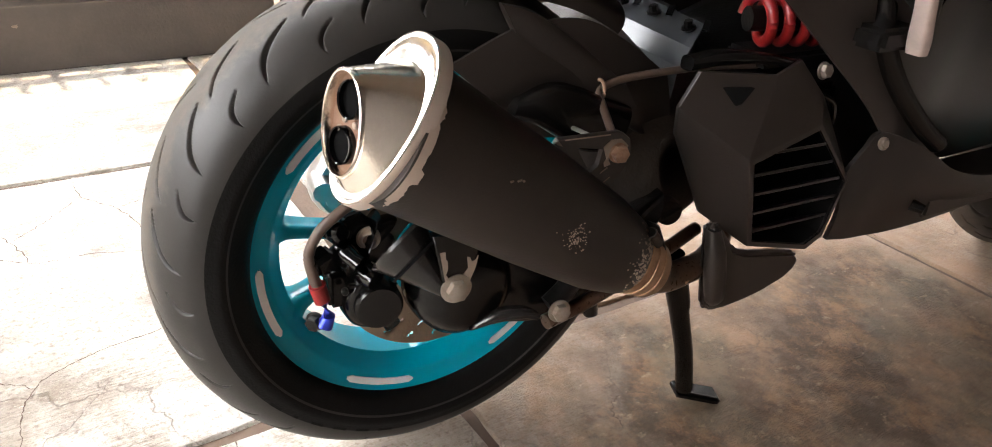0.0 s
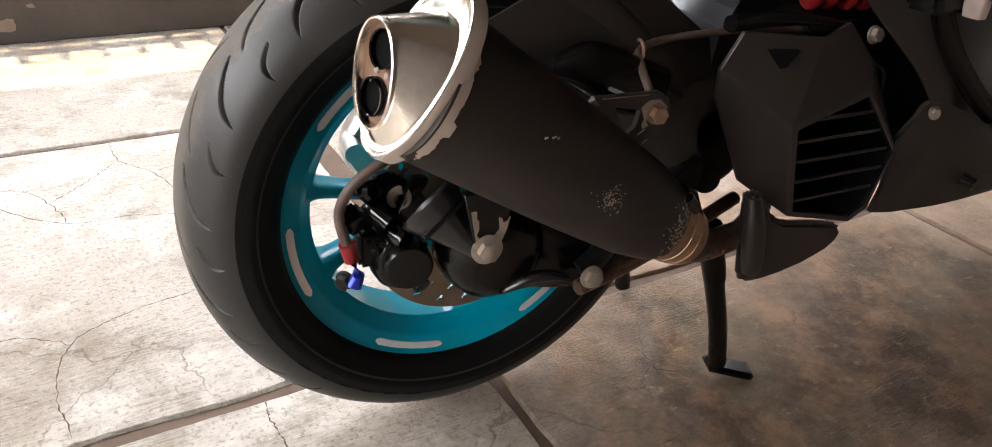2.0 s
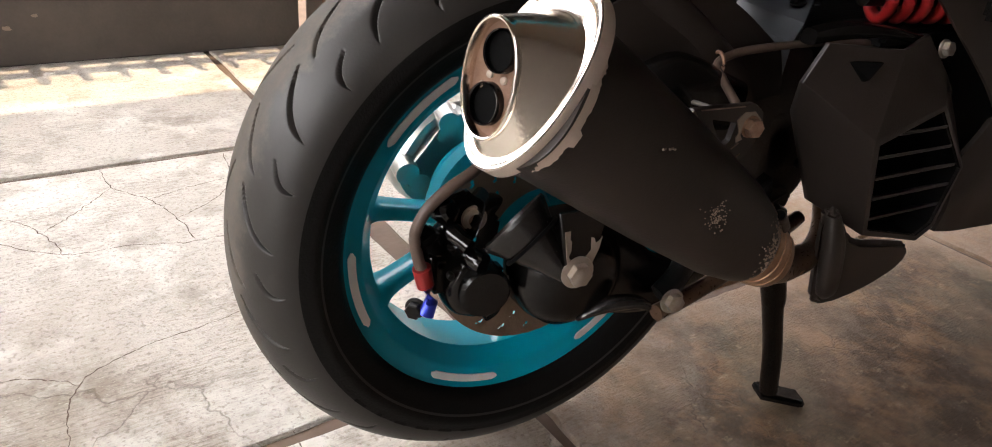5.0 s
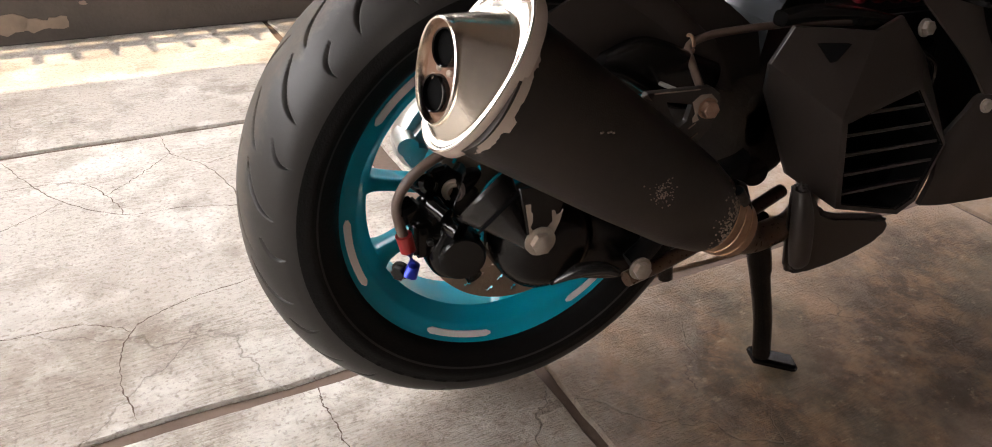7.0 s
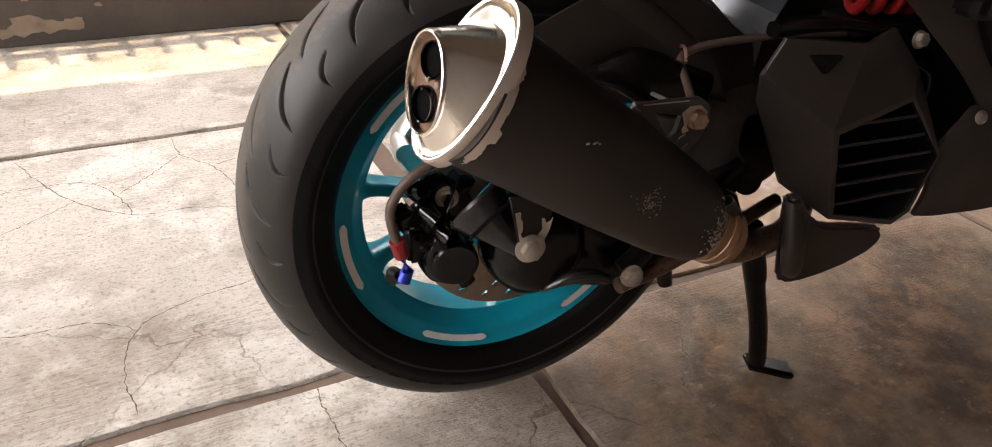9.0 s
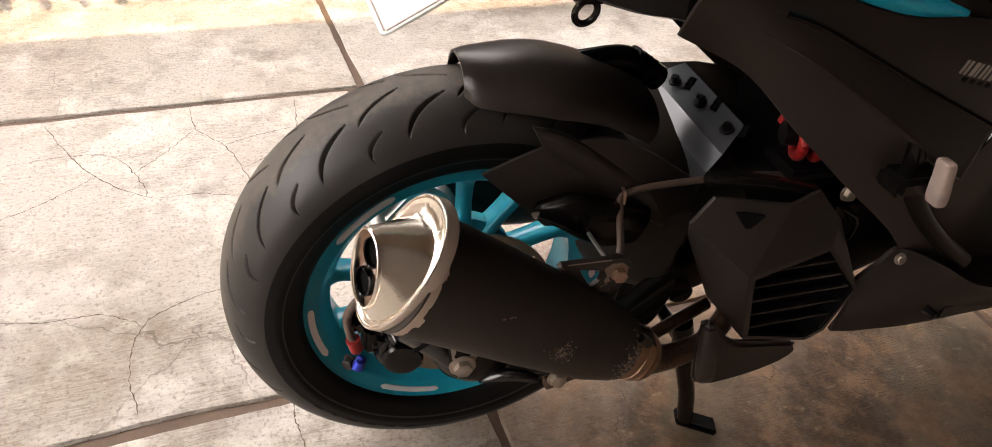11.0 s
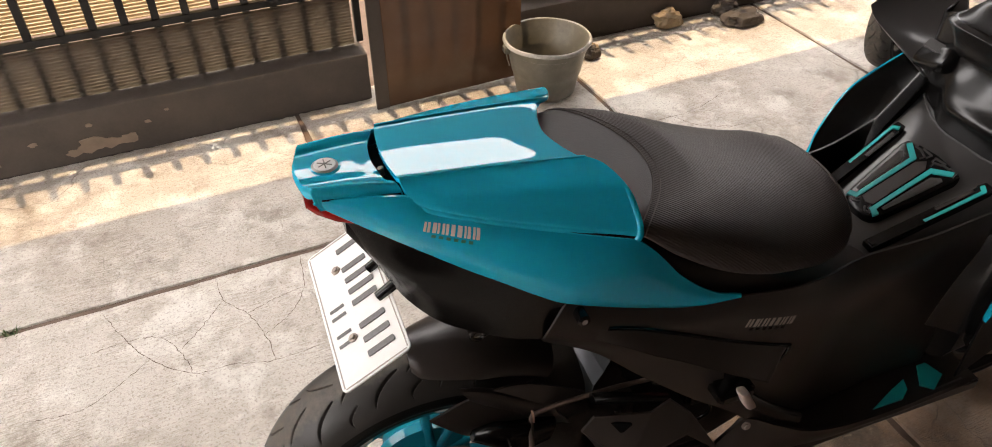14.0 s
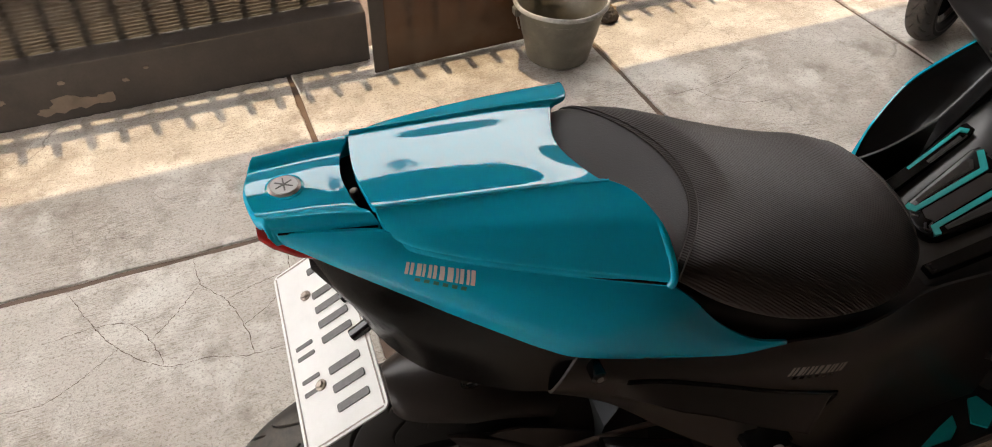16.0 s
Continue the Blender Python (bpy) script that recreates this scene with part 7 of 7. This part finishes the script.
prof = [(0.0, 0.004), (0.104, 0.004), (0.112, 0.010), (0.122, 0.06), (0.128, 0.095), (0.131, 0.098), (0.137, 0.13), (0.147, 0.185), (0.150, 0.187), (0.154, 0.205), (0.160, 0.207), (0.1635, 0.215), (0.161, 0.222), (0.154, 0.224), (0.149, 0.219), (0.143, 0.185), (0.140, 0.182), (0.133, 0.13), (0.130, 0.127), (0.118, 0.06), (0.108, 0.014), (0.0, 0.010)]
bm = bmesh.new()
vs = [[bm.verts.new((r * math.cos(2 * math.pi * i / 96) * (1 + 0.012 * math.cos(2 * math.pi * i / 96 * 2 + 1) * z / 0.22), r * math.sin(2 * math.pi * i / 96), z)) for r, z in prof] for i in range(96)]
grid_faces(bm, vs, close_u=True)
bmesh.ops.remove_doubles(bm, verts=bm.verts, dist=1e-5)
part("tub", bm, BUCKET, bucket, "grey plastic tub with a rolled rim")
for sg in (1, -1):
    part("lug", box(-0.010, 0.010, -0.018, 0.018, -0.026, 0.004, 0.004, 2, Matrix.Translation((sg * 0.163, 0.0, 0.212))), BUCKET, bucket)
part("rim", lathe_z([(0.1535, 0.2235), (0.1560, 0.2262), (0.1605, 0.2255), (0.1645, 0.2200), (0.1650, 0.2140), (0.1625, 0.2150), (0.1600, 0.2225)], 96), BUCKET_RIM, bucket, "scuffed pale rim")
part("bail", tube([(-0.164, 0.0, 0.200), (-0.163, -0.008, 0.170), (-0.155, -0.012, 0.140)], 0.002, 8, 12), BOLT, bucket)


def stone(name, x, y, sx, sy, sz, seed, material, label):
    bm = bmesh.new()
    bmesh.ops.create_icosphere(bm, subdivisions=4, radius=1)
    for v in bm.verts:
        p = v.co.copy()
        c = Vector((round(p.x * 1.9), round(p.y * 1.9), round(p.z * 1.9))) * 0.17
        n = noise.noise(p * 1.3 + Vector((seed, 0, 0))) * 0.35 + noise.noise(p * 4 + Vector((0, seed, 0))) * 0.10
        q = p * (0.72 + n) + c
        v.co = Vector((q.x * sx, q.y * sy, max(q.z, -0.75) * sz + 0.75 * sz))
    ob = link_bm(name, bm, material, angle=30)
    ob.location = (x, y, 0)
    return tagged(ob, label, "stone", "stones by the kerb")


stone("stone", 1.670, 1.955, 0.060, 0.045, 0.042, 3.0, STONE, "pale brown broken stone lying by the kerb")
stone("stone", 2.00, 1.86, 0.085, 0.055, 0.036, 7.0, DARK_STONE, "dark grey stone lying by the kerb")
stone("stone", 1.975, 1.975, 0.060, 0.045, 0.035, 11.0, DARK_STONE, "small dark stone lying by the kerb")
stone("stone", 1.225, 1.80, 0.032, 0.028, 0.030, 15.0, DARK_STONE, "small dark stone beside the bucket")
stone("stone", 1.245, 1.84, 0.028, 0.022, 0.022, 19.0, STONE, "small pale stone beside the bucket")

weed = tagged(new("weed"), "small green weed growing in a joint", "weed")
weed.location = (-0.875, 0.955, -0.01)
bm = bmesh.new()
rw = random.Random(9)
for k in range(46):
    a, tilt, ln = rw.uniform(0, 6.28), rw.uniform(0.2, 1.2), rw.uniform(0.012, 0.038)
    base = Vector((rw.gauss(0, 0.012), rw.gauss(0, 0.008), 0))
    d = Vector((math.cos(a) * math.sin(tilt), math.sin(a) * math.sin(tilt), math.cos(tilt)))
    s = d.cross(Vector((0, 0, 1))).normalized() * rw.uniform(0.001, 0.003)
    m1, m2 = base + d * ln * 0.55, base + d * ln + Vector((0, 0, -0.004))
    v = [bm.verts.new(p) for p in (base - s * 0.4, base + s * 0.4, m1 + s, m2, m1 - s)]
    bm.faces.new(v)
part("leaves", bm, LEAF, weed)

other = empty("parked_scooter", pose(2.33, 1.33, 0, 0, 0, 24), "grey scooter with a red tail lamp parked along the yard", "motor scooter")
o_wheel = part("rear_wheel", lathe_y([(-0.03, 0.16), (-0.02, 0.14), (0.02, 0.14), (0.03, 0.16)], 64, (0, 0, 0.24)), BLACK_GLOSS, other)
wheel_tyre("tyre", (0, 0, 0.24), 0.24, 0.052, 0.16, 0.034, o_wheel, "black tyre", n=480)
part("mudguard", loft([ring_pts(p, (0, 1, 0), (0, 0, 1), a, b, 20, 2.6) for p, a, b in (((-0.26, 0, 0.36), 0.05, 0.012), ((-0.20, 0, 0.42), 0.07, 0.02), ((-0.05, 0, 0.50), 0.08, 0.03), ((0.15, 0, 0.52), 0.08, 0.03))], nu=14), GREY_GLOSS, other, "grey mudguard")
part("tail_lamp", loft([ring_pts(p, (0, 1, 0), (0, 0, 1), a, b, 20, 3) for p, a, b in (((-0.25, 0, 0.47), 0.04, 0.02), ((-0.22, 0, 0.49), 0.07, 0.035), ((-0.15, 0, 0.51), 0.08, 0.035))]), RED_LENS, other, "red tail lamp")
part("body", loft([ring_pts(p, (0, 1, 0), (0, 0, 1), a, b, 24, 2.8) for p, a, b in (((-0.20, 0, 0.58), 0.07, 0.05), ((0.0, 0, 0.62), 0.13, 0.10), ((0.3, 0, 0.58), 0.15, 0.14), ((0.6, 0, 0.50), 0.15, 0.12))], nu=20), GREY_GLOSS, other, "grey body shell")
part("engine", box(0.0, 0.45, -0.1, 0.1, 0.2, 0.45, 0.03, 2), DARK_IRON, other)
part("stand", tube([(0.3, 0.1, 0.25), (0.35, 0.12, 0.01)], 0.012, 10), BLACK, other)
part("front_tyre", lathe_y([(-0.04, 0.17), (-0.05, 0.20), (0, 0.24), (0.05, 0.20), (0.04, 0.17)], 64, (1.2, 0, 0.24), closed=True), RUBBER, other)
part("front_shield", box(0.9, 1.05, -0.15, 0.15, 0.3, 0.95, 0.05, 3), GREY_GLOSS, other)

# ---- floor: slabs, cracks and small debris ----
floor = empty("floor", PLACE, "worn cracked concrete slabs with dirt-filled joints", "floor", kind="structure")


def slab(u0, u1, v0, v1, seed):
    """A slab with chipped, slightly wavy edges; the mesh is denser along its rim."""
    rn = random.Random(seed)
    g = 0.0065
    top = rn.uniform(-0.0015, 0.0005)
    a0, a1, b0, b1 = u0 + g, u1 - g, v0 + g, v1 - g
    out = []
    n = 40

    def wob(x, y):
        return noise.noise(Vector((x * 9, y * 9, seed * 0.37))) * 0.004 + noise.noise(Vector((x * 38, y * 38, seed))) * 0.0025

    for k in range(n):
        out.append((a0 + (a1 - a0) * k / n, b0))
    for k in range(n):
        out.append((a1, b0 + (b1 - b0) * k / n))
    for k in range(n):
        out.append((a1 - (a1 - a0) * k / n, b1))
    for k in range(n):
        out.append((a0, b1 - (b1 - b0) * k / n))
    cx, cy = (a0 + a1) / 2, (b0 + b1) / 2
    r_low, r_mid, r_top = [], [], []
    for x, y in out:
        w = wob(x, y)
        sx = 1 - (0.003 + w) / (a1 - a0) * 2
        sy = 1 - (0.003 + w) / (b1 - b0) * 2
        px, py = cx + (x - cx) * sx, cy + (y - cy) * sy
        r_low.append((px, py, -0.02))
        r_mid.append((px, py, top - 0.004))
        ix, iy = cx + (px - cx) * (1 - 0.006 / (a1 - a0)), cy + (py - cy) * (1 - 0.006 / (b1 - b0))
        r_top.append((ix, iy, top))
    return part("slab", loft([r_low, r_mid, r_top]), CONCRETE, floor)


ROWS_V = (-3.4, -2.65, -1.73, -0.81, 0.105, 1.015, WALL_V + 0.10)
for i in range(len(ROWS_V) - 1):
    off = (0.083, 0.10, 0.083, 0.083, 0.10, 0.13)[i]
    step = (1.05, 1.05, 1.03, 1.01, 1.05, 1.08)[i]
    for k in range(-6, 6):
        u0 = off + k * step
        if i == 4 and k >= 0:
            continue
        slab(u0, u0 + step, ROWS_V[4] if i == 5 and k >= 0 else ROWS_V[i], ROWS_V[i + 1], i * 50 + k)


def crack(points, width, seed):
    """A ragged dark crack as a thin sunken-looking ribbon on the slab."""
    rn = random.Random(seed)
    p = catmull([(x, y, 0) for x, y in points], 14 * len(points))
    V, F = [], []
    for i in range(len(p)):
        d = p[min(i + 1, len(p) - 1)] - p[max(i - 1, 0)]
        nn = np.array((-d[1], d[0], 0)) / (np.linalg.norm(d) + 1e-9)
        j = nn * (noise.noise(Vector((i * 0.35, seed * 3.1, 0))) * 0.0045 + rn.gauss(0, 0.0005))
        w = width * (0.25 + rn.random()) * min(1, i / 5 + 0.2, (len(p) - 1 - i) / 5 + 0.2)
        V += [tuple(p[i] + j + nn * w + np.array((0, 0, 0.0012))), tuple(p[i] + j - nn * w + np.array((0, 0, 0.0012)))]
    for i in range(len(p) - 1):
        F.append((2 * i, 2 * i + 1, 2 * i + 3, 2 * i + 2))
    o = raw("crack", V, F, DIRT, floor, "dark ragged crack")
    o.matrix_parent_inverse = PLACE.inverted()
    return o


def dirt_strip(u0, u1, v, seed):
    """A ragged line of dark dirt along the foot of the kerb."""
    V, F = [], []
    n = int((u1 - u0) / 0.012)
    for i in range(n + 1):
        u = u0 + (u1 - u0) * i / n
        w = 0.010 + 0.014 * max(0.0, noise.noise(Vector((u * 7, seed, 0)))) + 0.006 * noise.noise(Vector((u * 40, seed, 2)))
        V += [(u, v, 0.003), (u, v - max(0.003, w), 0.0012)]
    for i in range(n):
        F.append((2 * i, 2 * i + 1, 2 * i + 3, 2 * i + 2))
    return raw("dirt_line", V, F, DARK_STONE, floor, "dark dirt along the kerb")


dirt_strip(-4.5, 0.41, WALL_V + 0.004, 1.0)
dirt_strip(1.05, 4.5, WALL_V + 0.094, 2.0)
CRACKS = [[(-0.435, 0.10), (-0.451, 0.196), (-0.432, 0.29), (-0.353, 0.34), (-0.247, 0.365), (-0.16, 0.40)], [(-0.65, 0.95), (-0.60, 0.84), (-0.532, 0.73), (-0.431, 0.645), (-0.339, 0.640), (-0.231, 0.617), (-0.10, 0.63)],
          [(-0.231, 0.614), (-0.246, 0.713), (-0.281, 0.808), (-0.337, 0.885), (-0.35, 0.98)], [(-0.431, 0.642), (-0.46, 0.733), (-0.509, 0.802), (-0.585, 0.815), (-0.70, 0.80)], [(0.262, -0.12), (0.265, -0.096), (0.277, -0.073), (0.311, -0.064), (0.35, -0.086)],
          [(1.05, 1.33), (1.133, 1.30), (1.224, 1.277), (1.405, 1.294), (1.57, 1.36)], [(-0.211, 0.10), (-0.214, 0.06), (-0.21, 0.02), (-0.20, -0.06)], [(-0.432, 0.29), (-0.50, 0.33), (-0.60, 0.33), (-0.72, 0.37)], [(-0.246, 0.713), (-0.17, 0.77), (-0.12, 0.86), (-0.11, 1.0)], [(-0.46, 0.733), (-0.40, 0.80), (-0.337, 0.885)], [(-0.532, 0.73), (-0.62, 0.66), (-0.70, 0.62), (-0.82, 0.63)], [(-0.281, 0.808), (-0.20, 0.84), (-0.12, 0.86)], [(1.30, 1.29), (1.36, 1.20), (1.47, 1.15), (1.62, 1.14)], [(0.95, 0.92), (1.08, 0.90), (1.20, 0.95), (1.36, 0.96)]]
for i, c in enumerate(CRACKS):
    crack(c, 0.0010, i + 1)
